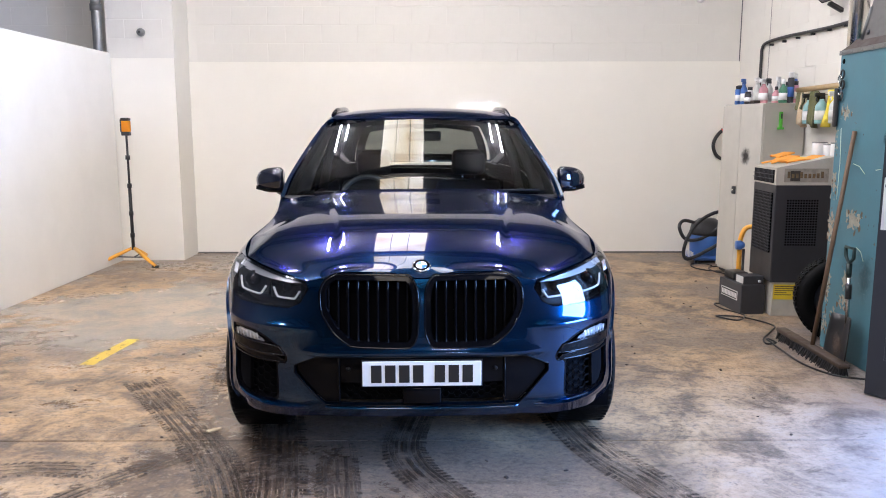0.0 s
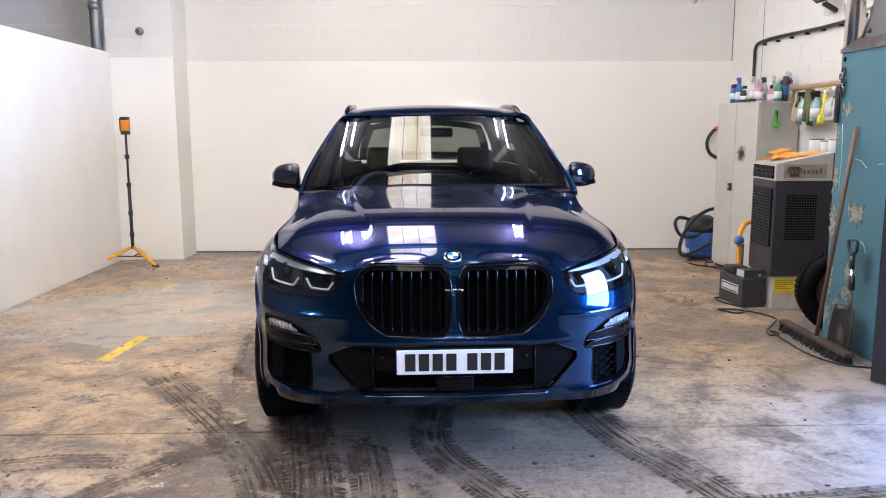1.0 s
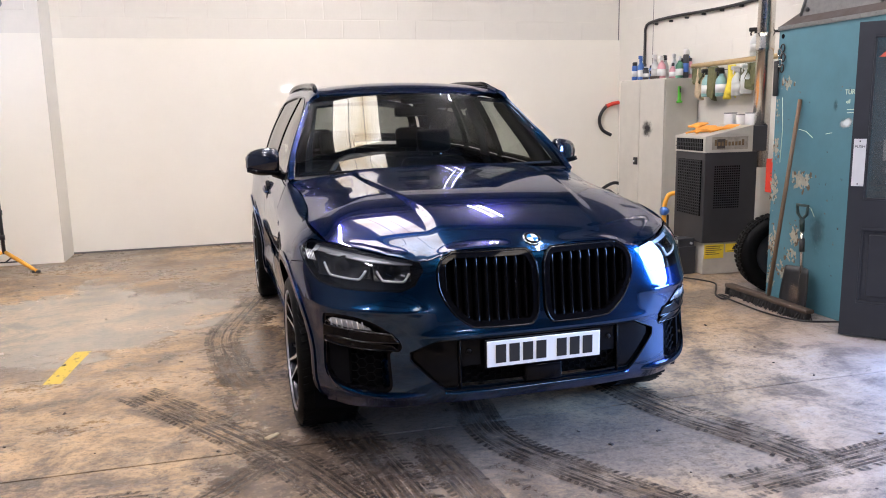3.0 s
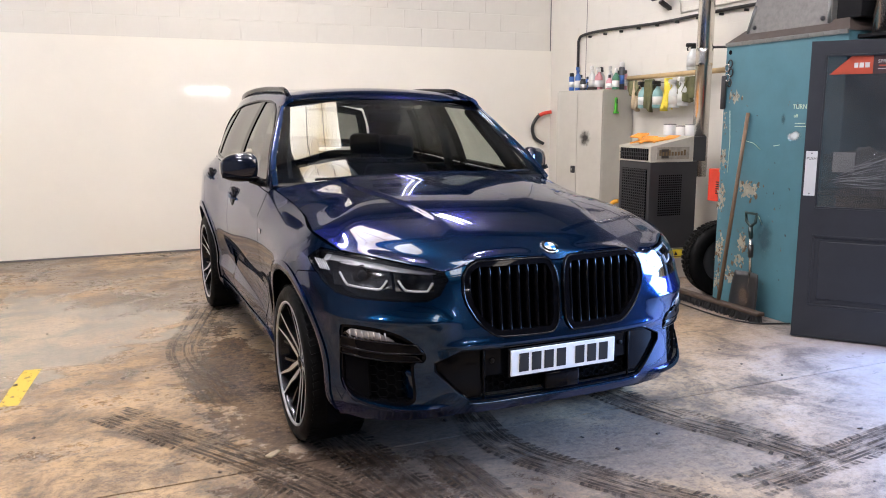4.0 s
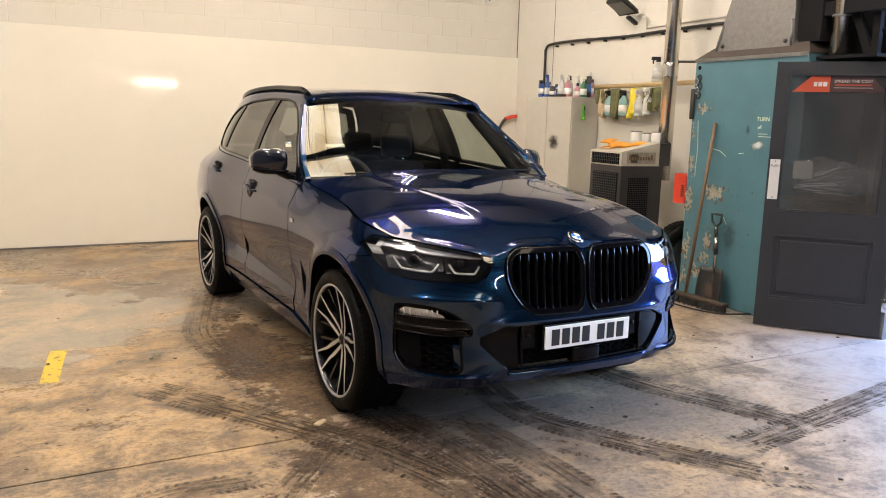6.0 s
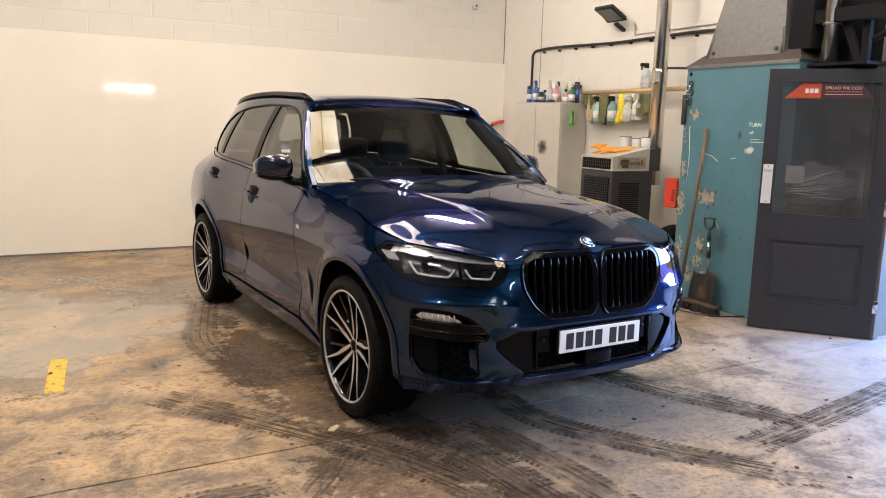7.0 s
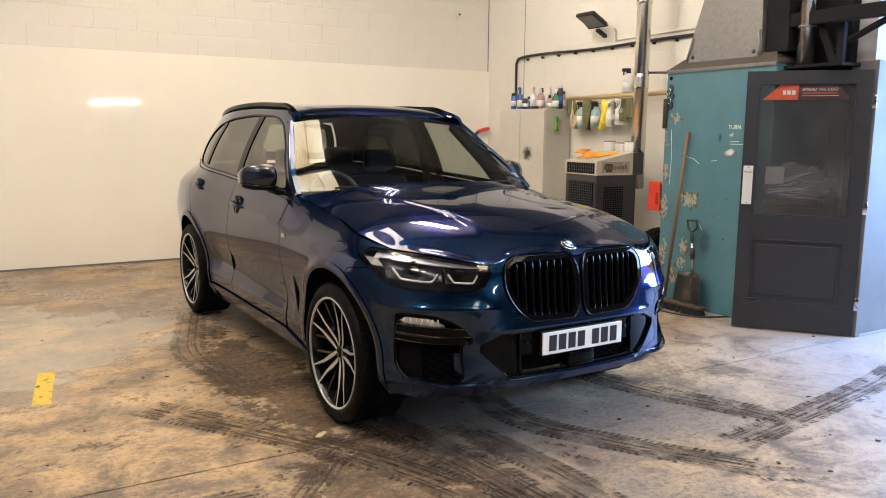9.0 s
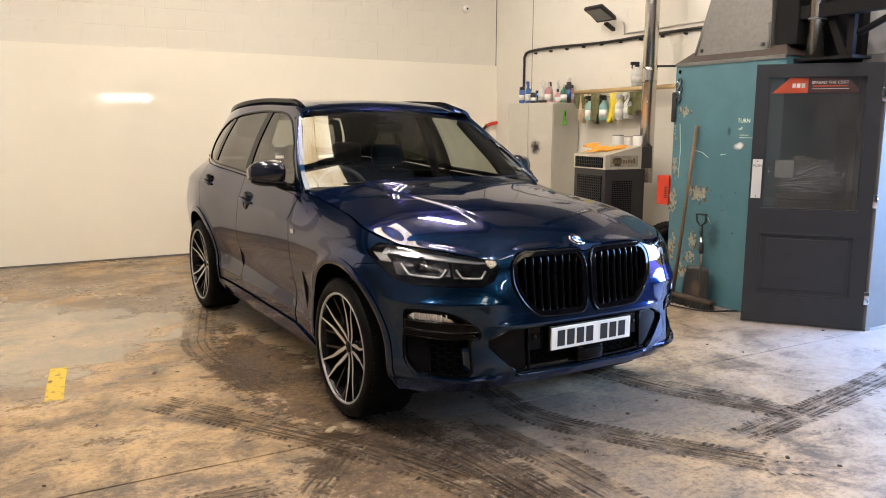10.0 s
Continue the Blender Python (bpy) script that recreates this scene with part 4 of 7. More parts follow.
wheel_leather = plain("wheel_leather", (0.06, 0.058, 0.055), 0.5, var=0.1, scale=25)
headliner = plain("headliner", (0.16, 0.155, 0.15), 0.9, var=0.05)
lamp_chrome = plain("lamp_reflector", (0.78, 0.79, 0.82), 0.18, metal=0.6, var=0.05)
lamp_dark = plain("lamp_dark_chrome", (0.018, 0.018, 0.020), 0.22, metal=0.7, var=0.05)
lamp_band = plain("lamp_band", (0.62, 0.63, 0.65), 0.26, metal=0.6, var=0.1)
guide_white = plain("light_guide", (0.55, 0.55, 0.56), 0.2, var=0.04)
letter_black = plain("letter_black", (0.01, 0.01, 0.01), 0.4)
badge_blue = plain("badge_blue", (0.02, 0.16, 0.55), 0.2, coat=1.0)
badge_white = plain("badge_white", (0.8, 0.8, 0.8), 0.2, coat=1.0)


# mirror caps: body paint darkened by hand to hold their shade
mirror_shade_paint = plain("mirror_shade_paint", (0.004, 0.006, 0.014), 0.1, coat=0.8, var=0.05)


def on_face(x, z, back=0.0):
    p = body(*at_x(x, z))
    return Vector((p[0], p[1] + back, p[2]))


def kids(name):
    return [o for o in CAR.children if o.name.split(".")[0] == name]


for hl in kids("headlight"):
    s = 1 if hl.data.vertices[0].co.x > 0 else -1
    for pts in ([(0.862, 0.905), (0.850, 0.868), (0.835, 0.857), (0.755, 0.850), (0.735, 0.856), (0.712, 0.888)], [(0.672, 0.888), (0.655, 0.855), (0.64, 0.848), (0.580, 0.845), (0.565, 0.850), (0.545, 0.880)]):
        part("light_guide", tube([on_face(s * x, z, 0.045) for x, z in smooth_line(pts, 3)], 0.0050, 8), guide_white, hl, "white hexagonal light guide")
    for cx, cz in ((0.785, 0.898), (0.61, 0.887)):
        p = on_face(s * cx, cz, 0.075)
        lens = part("projector_lens", lathe([(0.0, 0.030), (0.018, 0.026), (0.030, 0.012), (0.034, 0.0), (0.036, -0.03)], 24, "y", m=Matrix.Translation(p) @ Matrix.Diagonal((1, -1, 1, 1))), gloss_black, hl)
        part("lamp_bezel", lathe([(0.036, 0.0), (0.040, 0.012), (0.046, 0.0)], 24, "y", closed=True, m=Matrix.Translation(p) @ Matrix.Diagonal((1, -1, 1, 1))), lamp_dark, hl)
    # bright upper band, broad at the outer end and tapering inwards
    band = [(0.525, 0.927), (0.64, 0.950), (0.76, 0.972), (0.85, 0.980), (0.893, 0.978), (0.912, 0.955), (0.865, 0.953), (0.80, 0.949), (0.70, 0.937), (0.60, 0.927)]
    skin("upper_trim", body, [at_x(s * x, z) for x, z in band], lamp_band, hl, step=0.02, depth=0.01, lift=-0.022, label="silver upper band")
    bm = bmesh.new()
    for x0, x1, z0, z1 in ((0.695, 0.885, 0.853, 0.945), (0.54, 0.685, 0.845, 0.925)):
        rows = []
        for u in np.linspace(0, 1, 7):
            row = []
            for v in np.linspace(0, 1, 5):
                x, z = x0 + (x1 - x0) * u, z0 + (z1 - z0) * v
                row.append(bm.verts.new(on_face(s * x, z, 0.05 + 0.035 * (1 - abs(2 * u - 1) ** 2) * (1 - abs(2 * v - 1) ** 2))))
            rows.append(row)
        for a, b in zip(rows, rows[1:]):
            for j in range(4):
                bm.faces.new((a[j], a[j + 1], b[j + 1], b[j]))
    part("reflector", bm, lamp_dark, hl, "dark reflector bowls", smooth=True)
    # fluted marker at the outer end
    for k in range(5):
        x = 0.895 + 0.006 * k
        part("marker_flute", tube([on_face(s * x, 0.91, 0.03), on_face(s * (x + 0.004), 0.945, 0.03)], 0.003, 5), lamp_chrome, hl)


def hex_mesh(bm, zone, x0, x1, z0, z1, r, sx, back):
    """Honeycomb bars over a zone of the front face."""
    dx, dz = r * 1.5, r * math.sqrt(3)
    seen = set()
    for i in range(int((x1 - x0) / dx) + 1):
        for j in range(int((z1 - z0) / dz) + 2):
            cx, cz = x0 + i * dx, z0 + (j + 0.5 * (i % 2)) * dz
            ring = [(cx + r * math.cos(math.pi / 3 * k), cz + r * math.sin(math.pi / 3 * k)) for k in range(6)]
            for a, b in zip(ring, ring[1:] + ring[:1]):
                key = tuple(sorted(((round(a[0], 3), round(a[1], 3)), (round(b[0], 3), round(b[1], 3)))))
                if key in seen:
                    continue
                seen.add(key)
                if all(inside(zone, [at_x(sx * q[0], q[1])])[0] for q in (a, b)):
                    tube([on_face(sx * a[0], a[1], back), on_face(sx * b[0], b[1], back)], 0.0042, 4, bm)


GILL_EDGE = [tuple(q) for q in resample(GILL, 0.01)]
for gl in kids("side_intake"):
    s = 1 if gl.data.vertices[0].co.x > 0 else -1
    pg = gill if s > 0 else mirrored(gill)
    bm = bmesh.new()
    hex_mesh(bm, shrink(pg, 0.006), 0.62, 0.80, 0.38, 0.58, 0.021, s, 0.052)
    tagged(part("honeycomb", bm, honey_black, gl, "black honeycomb mesh", smooth=False), kind="stuff")
    fog = [at_x(s * x, z) for x, z in ((0.715, 0.645), (0.73, 0.662), (0.79, 0.686), (0.865, 0.688), (0.882, 0.668), (0.87, 0.655), (0.80, 0.648))]
    fog_ob = skin("fog_lamp", body, fog, lens_glass, gl, step=0.02, depth=0.012, lift=0.002, label="clear fog lamp strip")
    skin("reflector", body, shrink(fog, 0.002), lamp_chrome, gl, step=0.02, depth=0, lift=-0.014)
    for k in range(7):
        x = 0.745 + 0.019 * k
        part("flute", tube([on_face(s * x, 0.652, 0.006), on_face(s * (x + 0.004), 0.684, 0.006)], 0.0035, 5), lamp_chrome, gl)
    for z0, z1, lift in ((0.600, 0.642, 0.004), (0.565, 0.592, -0.006)):
        blade = [at_x(s * x, z) for x, z in ((0.612, z0 + 0.002), (0.640, z1 - 0.004), (0.74, z1 + 0.004), (0.886, z1 + 0.010), (0.888, z0 + 0.012), (0.75, z0))]
        bl_ob = skin("blade", body, blade, gloss_black, gl, step=0.025, depth=0.03, lift=lift, label="gloss black blade")
        part("blade_edge", tube([body(*q) + np.array((0, -lift, 0)) for q in resample(blade, 0.02)], 0.004, 8, closed=True), piano_black, gl)
    bm = bmesh.new()
    rows = []
    for z in np.linspace(0.405, 0.545, 9):
        edge = min(x for x, zz in GILL_EDGE if abs(zz - z) < 0.03)
        a = on_face(s * edge, z, 0.004)
        rows.append([bm.verts.new(a + Vector((s * d, e, 0))) for d, e in ((0, 0), (0.006, 0.02), (0.030, 0.075), (0.034, 0.10))])
    for a, b in zip(rows, rows[1:]):
        for k in range(3):
            bm.faces.new((a[k], a[k + 1], b[k + 1], b[k]))
    part("intake_wall", bm, paint, gl, "body-coloured inner wall of the intake")
    bm = bmesh.new()
    rows = []
    for x, z, out in smooth_line(((0.886, 0.47, 0.002), (0.876, 0.43, 0.006), (0.852, 0.398, 0.010), (0.785, 0.384, 0.020), (0.690, 0.380, 0.030), (0.600, 0.380, 0.026), (0.505, 0.378, 0.002)), 8):
        away = float(smoothstep(0.80, 0.89, x))
        base, tip = on_face(s * x, z, 0.015), on_face(s * x, z, -out)
        tip += Vector((s * 0.1 * out * away, 0, -0.20 * out * (1 - away)))
        low = on_face(s * x, max(z - 0.030 - 0.4 * out, 0.335), 0.012)
        rows.append([bm.verts.new(q) for q in (base, base * 0.4 + tip * 0.6 + Vector((0, 0, 0.004)), tip, tip * 0.85 + low * 0.15 + Vector((0, 0, -0.006)), low)])
    for a, b in zip(rows, rows[1:]):
        for k in range(4):
            bm.faces.new((a[k], a[k + 1], b[k + 1], b[k]))
    bmesh.ops.recalc_face_normals(bm, faces=bm.faces[:])
    part("winglet", bm, paint, gl, "body-coloured fin under the intake", smooth=False)
    cheek = [at_x(s * x, z) for x, z in ((0.815, 0.58), (0.885, 0.59), (0.885, 0.46), (0.856, 0.405), (0.815, 0.40))]
    skin("cheek", body, cheek, dark_void, gl, step=0.03, depth=0.02, lift=-0.02)

# rim of the lower opening in the bumper
rim_pts = [body(*q) for q in resample(shrink(intake, 0.001), 0.02)]
part("opening_rim", tube(rim_pts, 0.0035, 8, closed=True), gloss_black, bumper_ob, "gloss black rim of the lower intake")
lg = kids("lower_grille")[0]
bm = bmesh.new()
for sx in (1, -1):
    hex_mesh(bm, shrink(intake, 0.012), 0.05, 0.36, 0.395, 0.47, 0.018, sx, 0.04)
tagged(part("honeycomb", bm, honey_black, lg, "black honeycomb mesh", smooth=False), kind="stuff")
upper = [at_x(x, z) for x, z in ((0.36, 0.49), (0.36, 0.603))]
skin("crossbar", body, upper + [(-a, z) for a, z in upper[::-1]], gloss_black, lg, step=0.03, depth=0.03, lift=-0.012, label="gloss black bar behind the plate")
for s in (1, -1):
    cover = [at_x(s * x, z) for x, z in ((0.375, 0.40), (0.43, 0.396), (0.556, 0.527), (0.556, 0.555), (0.458, 0.598), (0.375, 0.60))]
    skin("corner_cover", body, cover, gloss_black, lg, step=0.03, depth=0.03, lift=-0.016)
    part("divider", tube([on_face(s * 0.366, z, 0.004) for z in (0.39, 0.45, 0.52, 0.60)], 0.006, 6), gloss_black, lg)
    part("parking_sensor", lathe([(0.0, 0.004), (0.010, 0.003), (0.011, 0.0)], 20, "y", m=Matrix.Translation(on_face(s * 0.325, 0.55, 0.006)) @ Matrix.Diagonal((1, -1, 1, 1))), satin_black, lg)
bm = boxes(((-0.085, -0.006, 0.40), (0.085, 0.04, 0.475)), bevel=0.008)
part("radar_cover", bm, gloss_black, lg, "gloss black sensor cover")
lip = [(-0.43, 0.378)] + [(x, 0.372) for x in np.linspace(-0.40, 0.40, 13)] + [(0.43, 0.378)]
part("lip_trim", tube([on_face(x, z, -0.002) for x, z in lip], 0.008, 8), paint, CAR)
# under the bumper
under = [at_x(x, z) for x, z in ((0.45, 0.335), (0.66, 0.315), (0.60, 0.25), (0.45, 0.25))]
skin("air_dam", body, under[:1] + under[1:] + [(-a, z) for a, z in under[::-1]], satin_black, CAR, step=0.04, depth=0.0, lift=-0.07)
part("underbody", boxes(((-0.76, 0.62, 0.22), (0.76, 4.5, 0.30)), bevel=0.03), dark_void, CAR, smooth=False)

# number plate with its characters as bars
plate = part("number_plate", boxes(((-0.26, -0.014, 0.4855), (0.26, -0.006, 0.5965)), bevel=0.002), plate_white, CAR, "white front number plate", smooth=False)
part("plate_holder", boxes(((-0.266, -0.007, 0.480), (0.266, 0.004, 0.602)), bevel=0.002), satin_black, plate, smooth=False)
for k in range(7):
    x = -0.222 + 0.061 * k + (0.033 if k > 3 else 0)
    part("plate_bar", boxes(((x, -0.0155, 0.5015), (x + 0.046, -0.0135, 0.5805))), letter_black, plate, smooth=False)

# nose badge
bp = bonnet(0.0, 0.125)
tilt = math.degrees(math.atan2(float(bonnet(0.0, 0.14)[2] - bonnet(0.0, 0.11)[2]), 0.03))
BM = Matrix.Translation(Vector(bp)) @ pose(0, 0, 0.003, tilt, 0, 0)
badge = part("nose_badge", lathe([(0.0, 0.004), (0.0385, 0.004), (0.041, 0.002), (0.041, -0.006)], 40, m=BM), chrome, CAR, "round enamel badge with silver rim")
part("badge_ring", lathe([(0.0, 0.0046), (0.037, 0.0046), (0.037, 0.003)], 40, m=BM), gloss_black, badge)
part("badge_edge", lathe([(0.0, 0.005), (0.0255, 0.005), (0.0255, 0.003)], 40, m=BM), chrome, badge)
for k in range(4):
    bm = bmesh.new()
    vs = [bm.verts.new((0, 0, 0.0056))] + [bm.verts.new((0.024 * math.cos(a), 0.024 * math.sin(a), 0.0056)) for a in np.linspace(k * math.pi / 2, (k + 1) * math.pi / 2, 9)]
    bm.faces.new(vs)
    bm.transform(BM)
    part("badge_quarter", bm, badge_blue if k % 2 else badge_white, badge)

# door mirrors, handles, vents, roof rails
for s in (1, -1):
    bm = bmesh.new()
    rows = []
    for u in np.linspace(0, 1, 13):
        x = 0.915 + 0.192 * u
        hh = 0.086 * (1 - 0.42 * u ** 4.0) * (1 - (2 * abs(u - 0.5)) ** 8 * 0.32)
        zc = 1.268 - 0.012 * u
        yb = 1.965 + 0.03 * (u - 0.5)
        row = []
        for k in range(20):
            a = 2 * math.pi * k / 20
            c, sn = math.cos(a), math.sin(a)
            c, sn = math.copysign(abs(c) ** 0.72, c), math.copysign(abs(sn) ** 0.72, sn)
            depth = 0.085 * (1 - 0.5 * u ** 4) if c < 0 else 0.03
            row.append(bm.verts.new((s * x, yb - 0.02 + depth * c + 0.05 * u * u, zc + hh * sn)))
        rows.append(row)
    for a, b in zip(rows, rows[1:]):
        for k in range(20):
            bm.faces.new((a[k], a[(k + 1) % 20], b[(k + 1) % 20], b[k]))
    bm.faces.new(rows[0]), bm.faces.new(rows[-1][::-1])
    bmesh.ops.recalc_face_normals(bm, faces=bm.faces[:])
    mir = part("door_mirror", bm, mirror_shade_paint, CAR, "door mirror in a darkened copy of the body paint")
    bm = bmesh.new()
    rows = []
    for u in np.linspace(0, 1, 9):
        x = 0.905 + 0.198 * u
        row = [bm.verts.new((s * x, 1.945 + 0.05 * u * u + dy, 1.198 + dz + 0.018 * u ** 3)) for dy, dz in ((-0.088 * (1 - 0.4 * u ** 4), 0.012), (-0.07, -0.012), (0.03, -0.014), (0.034, 0.012))]
        rows.append(row)
    for a, b in zip(rows, rows[1:]):
        for k in range(4):
            bm.faces.new((a[k], a[(k + 1) % 4], b[(k + 1) % 4], b[k]))
    bm.faces.new(rows[0]), bm.faces.new(rows[-1][::-1])
    bmesh.ops.recalc_face_normals(bm, faces=bm.faces[:])
    part("mirror_base", bm, gloss_black, mir)
    part("mirror_stalk", tube([(s * 0.86, 1.86, 1.165), (s * 0.90, 1.89, 1.178), (s * 0.95, 1.92, 1.19)], [0.03, 0.024, 0.02], 10), gloss_black, mir)
    part("mirror_triangle", boxes(((min(s * 0.868, s * 0.89), 1.70, 1.145), (max(s * 0.868, s * 0.89), 1.93, 1.185)), bevel=0.006), gloss_black, mir)
    for yh, zh, owner in ((2.60, 1.035, "front_door"), (3.62, 1.105, "rear_door")):
        own = [o for o in kids(owner) if o.data.vertices[0].co.x * s > 0][0]
        c = body(*at_y(yh, zh, s))
        handle = part("door_handle", tube([(c[0] + s * o, yh + d, zh + 0.012 * d / 0.13) for d, o in ((-0.125, 0.002), (-0.11, 0.010), (-0.07, 0.019), (0.0, 0.022), (0.07, 0.019), (0.11, 0.010), (0.125, 0.002))], [0.006, 0.010, 0.012, 0.0125, 0.012, 0.010, 0.006], 14), paint, own, "body-coloured pull handle")
        cup = lathe([(0.0, 0.006), (0.064, 0.008), (0.072, 0.002), (0.072, -0.02)], 32, "x", m=Matrix.Translation((c[0] + s * 0.002, yh - 0.01, zh - 0.004)) @ Matrix.Diagonal((s, 1.0, 0.92, 1)))
        part("handle_cup", cup, gloss_black, own)
    c0, c1 = body(*at_y(1.50, 0.70, s)), body(*at_y(1.47, 0.47, s))
    fnd = [o for o in kids("front_fender") if o.data.vertices[0].co.x * s > 0][0]
    part("fender_vent", tube([(c0[0] - s * 0.004, 1.50, 0.70), ((c0[0] + c1[0]) / 2, 1.468, 0.60), (c1[0] - s * 0.004, 1.47, 0.47)], [0.006, 0.009, 0.005], 8), gloss_black, fnd, "slim black air vent")
    cb = body(*at_y(1.62, 0.925, s))
    part("fender_badge", boxes(((min(cb[0], cb[0] + s * 0.004), 1.60, 0.912), (max(cb[0], cb[0] + s * 0.004), 1.66, 0.938)), bevel=0.0015), chrome, fnd, "small silver side badge", smooth=False)
    # roof rail
    pts, rad = [], []
    for y in np.linspace(2.30, 4.20, 28):
        e = min((y - 2.30) / 0.20, (4.20 - y) / 0.22, 1.0)
        p = cabin(y, 1.16)
        pts.append((s * (p[0] + 0.0), y, p[2] + 0.001 + 0.018 * math.sin(e * math.pi / 2)))
        rad.append(0.015 + 0.005 * e)
    part("roof_rail", tube(pts, rad, 10), gloss_black, CAR, "black roof rail")

# cowl, wipers, dashboard and seats
cowl = [(u, v) for u, v in ((-0.98, -0.06), (0.98, -0.06), (0.98, 0.03), (-0.98, 0.03))]
skin("cowl", screen, cowl, satin_black, CAR, step=0.08, depth=0, lift=0.002)
for u0, u1, v0, v1 in ((-0.75, 0.05, 0.035, 0.06), (0.10, 0.85, 0.035, 0.065)):
    pts = [np.array(screen(u0 + (u1 - u0) * t, v0 + (v1 - v0) * t)) + np.array((0, -0.012, 0.012)) for t in np.linspace(0, 1, 8)]
    part("wiper", tube(pts, 0.007, 6), satin_black, CAR, "black wiper blade")
part("dashboard", boxes(((-0.74, 1.72, 0.72), (0.74, 2.12, 1.10)), bevel=0.06, seg=4), cabin_dark, CAR, "dark dashboard")
part("instrument_hood", boxes(((-0.58, 1.95, 1.06), (-0.18, 2.13, 1.165)), bevel=0.035, seg=3), cabin_dark, CAR)
part("centre_screen", boxes(((-0.12, 2.06, 1.06), (0.20, 2.08, 1.17)), bevel=0.006), gloss_black, CAR)
wheel_m = Matrix.Translation((-0.38, 2.16, 1.10)) @ pose(0, 0, 0, 64, 0, 0)
bm = tube([wheel_m @ Vector((0.185 * math.cos(a), 0.185 * math.sin(a), 0)) for a in np.linspace(0, 2 * math.pi, 33)[:-1]], 0.016, 10, closed=True)
steer = part("steering_wheel", bm, wheel_leather, CAR, "leather steering wheel")
part("wheel_hub", boxes(((-0.09, -0.06, -0.04), (0.09, 0.06, 0.015)), bevel=0.02), cabin_dark, steer).matrix_local = wheel_m
for a in (0, 180, 270):
    part("wheel_spoke", tube([wheel_m @ Vector((0, 0, -0.01)), wheel_m @ Vector((0.18 * math.cos(radians(a)), 0.18 * math.sin(radians(a)), 0))], 0.014, 8), cabin_dark, steer)


def seat(x, y, width, name):
    st = new(name)
    st.parent, st.matrix_local = CAR, pose(x, y, 0)
    st["label"] = "dark leather car seat with headrest"
    part("cushion", boxes(((-width / 2, -0.25, 0.50), (width / 2, 0.28, 0.72)), bevel=0.07, seg=4), seat_leather, st)
    bm = boxes(((-width / 2, 0.0, 0.0), (width / 2, 0.14, 0.66)), bevel=0.06, seg=4)
    bm.transform(Matrix.Translation((0, 0.22, 0.58)) @ pose(0, 0, 0, -16, 0, 0))
    part("backrest", bm, seat_leather, st)
    for dx in ((0,) if width < 0.7 else (-0.42, 0.42)):
        bm = boxes(((-0.135, -0.05, -0.09), (0.135, 0.055, 0.09)), bevel=0.045, seg=4)
        bm.transform(Matrix.Translation((dx, 0.44, 1.325)) @ pose(0, 0, 0, -12, 0, 0))
        part("headrest", bm, seat_leather, st)
        for px in (-0.05, 0.05):
            part("headrest_post", tube([(dx + px, 0.41, 1.19), (dx + px, 0.43, 1.26)], 0.007, 8), chrome, st)
    return st


seat(-0.38, 2.55, 0.52, "front_seat")
seat(0.38, 2.55, 0.52, "front_seat")
seat(0.0, 3.45, 1.26, "rear_seat")
part("interior_mirror", boxes(((-0.10, 2.24, 1.515), (0.14, 2.27, 1.585)), bevel=0.018, seg=3), gloss_black, CAR, "frameless interior mirror")
part("sensor_pod", boxes(((-0.06, 2.14, 1.60), (0.10, 2.26, 1.655)), bevel=0.02), cabin_dark, CAR)
skin("headlining", roof_skin, [(2.32, -0.55), (4.2, -0.5), (4.2, 0.5), (2.32, 0.55)], headliner, CAR, step=0.2, depth=0, lift=-0.035, flip=True)
for s in (1, -1):
    part("door_trim", boxes(((min(s * 0.84, s * 0.80), 1.75, 0.4), (max(s * 0.84, s * 0.80), 4.3, 1.12)), bevel=0.02), cabin_dark, CAR)
    part("inner_pillar", tube([(s * 0.80, 1.72, 1.14), (s * 0.745, 1.96, 1.35), (s * 0.655, 2.27, 1.60)], [0.06, 0.05, 0.04], 8), cabin_dark, CAR)
    part("inner_pillar", tube([(s * 0.77, 2.83, 1.14), (s * 0.715, 2.84, 1.4), (s * 0.62, 2.86, 1.64)], 0.035, 8), cabin_dark, CAR)
part("cabin_floor", boxes(((-0.8, 1.3, 0.35), (0.8, 4.5, 0.42))), cabin_dark, CAR, smooth=False)
part("bulkhead", boxes(((-0.74, 1.62, 0.4), (0.74, 1.70, 1.06))), cabin_dark, CAR, smooth=False)
part("rear_panel", boxes(((-0.62, 4.36, 0.4), (0.62, 4.42, 1.25)), bevel=0.02), cabin_dark, CAR, smooth=False)
part("load_bay", boxes(((-0.74, 3.95, 0.42), (0.74, 4.6, 1.05)), bevel=0.02), cabin_dark, CAR, smooth=False)
part("engine_cover", boxes(((-0.70, 0.30, 0.5), (0.70, 1.5, 0.86)), bevel=0.05), dark_void, CAR, smooth=False)

# ---- things along the right wall ----
cream_steel = plain("cream_steel", (0.52, 0.50, 0.44), 0.45, var=0.06, scale=4)
teal_steel = plain("teal_steel", (0.066, 0.172, 0.212), 0.5, var=0.12, scale=3, bump=0.1)
bare_metal = plain("flaked_paint", (0.34, 0.31, 0.24), 0.7, var=0.25, scale=25, bump=0.5)
galv = plain("galvanised_steel", (0.20, 0.205, 0.20), 0.42, metal=0.7, var=0.14, scale=14)
stainless = plain("stainless_steel", (0.68, 0.655, 0.60), 0.24, metal=1.0, var=0.08, scale=5)
dark_steel = plain("dark_steel", (0.035, 0.036, 0.04), 0.5, var=0.2, scale=5)
soot_steel = plain("sooty_steel", (0.012, 0.012, 0.013), 0.85, var=0.25, scale=6, spec=0.08)
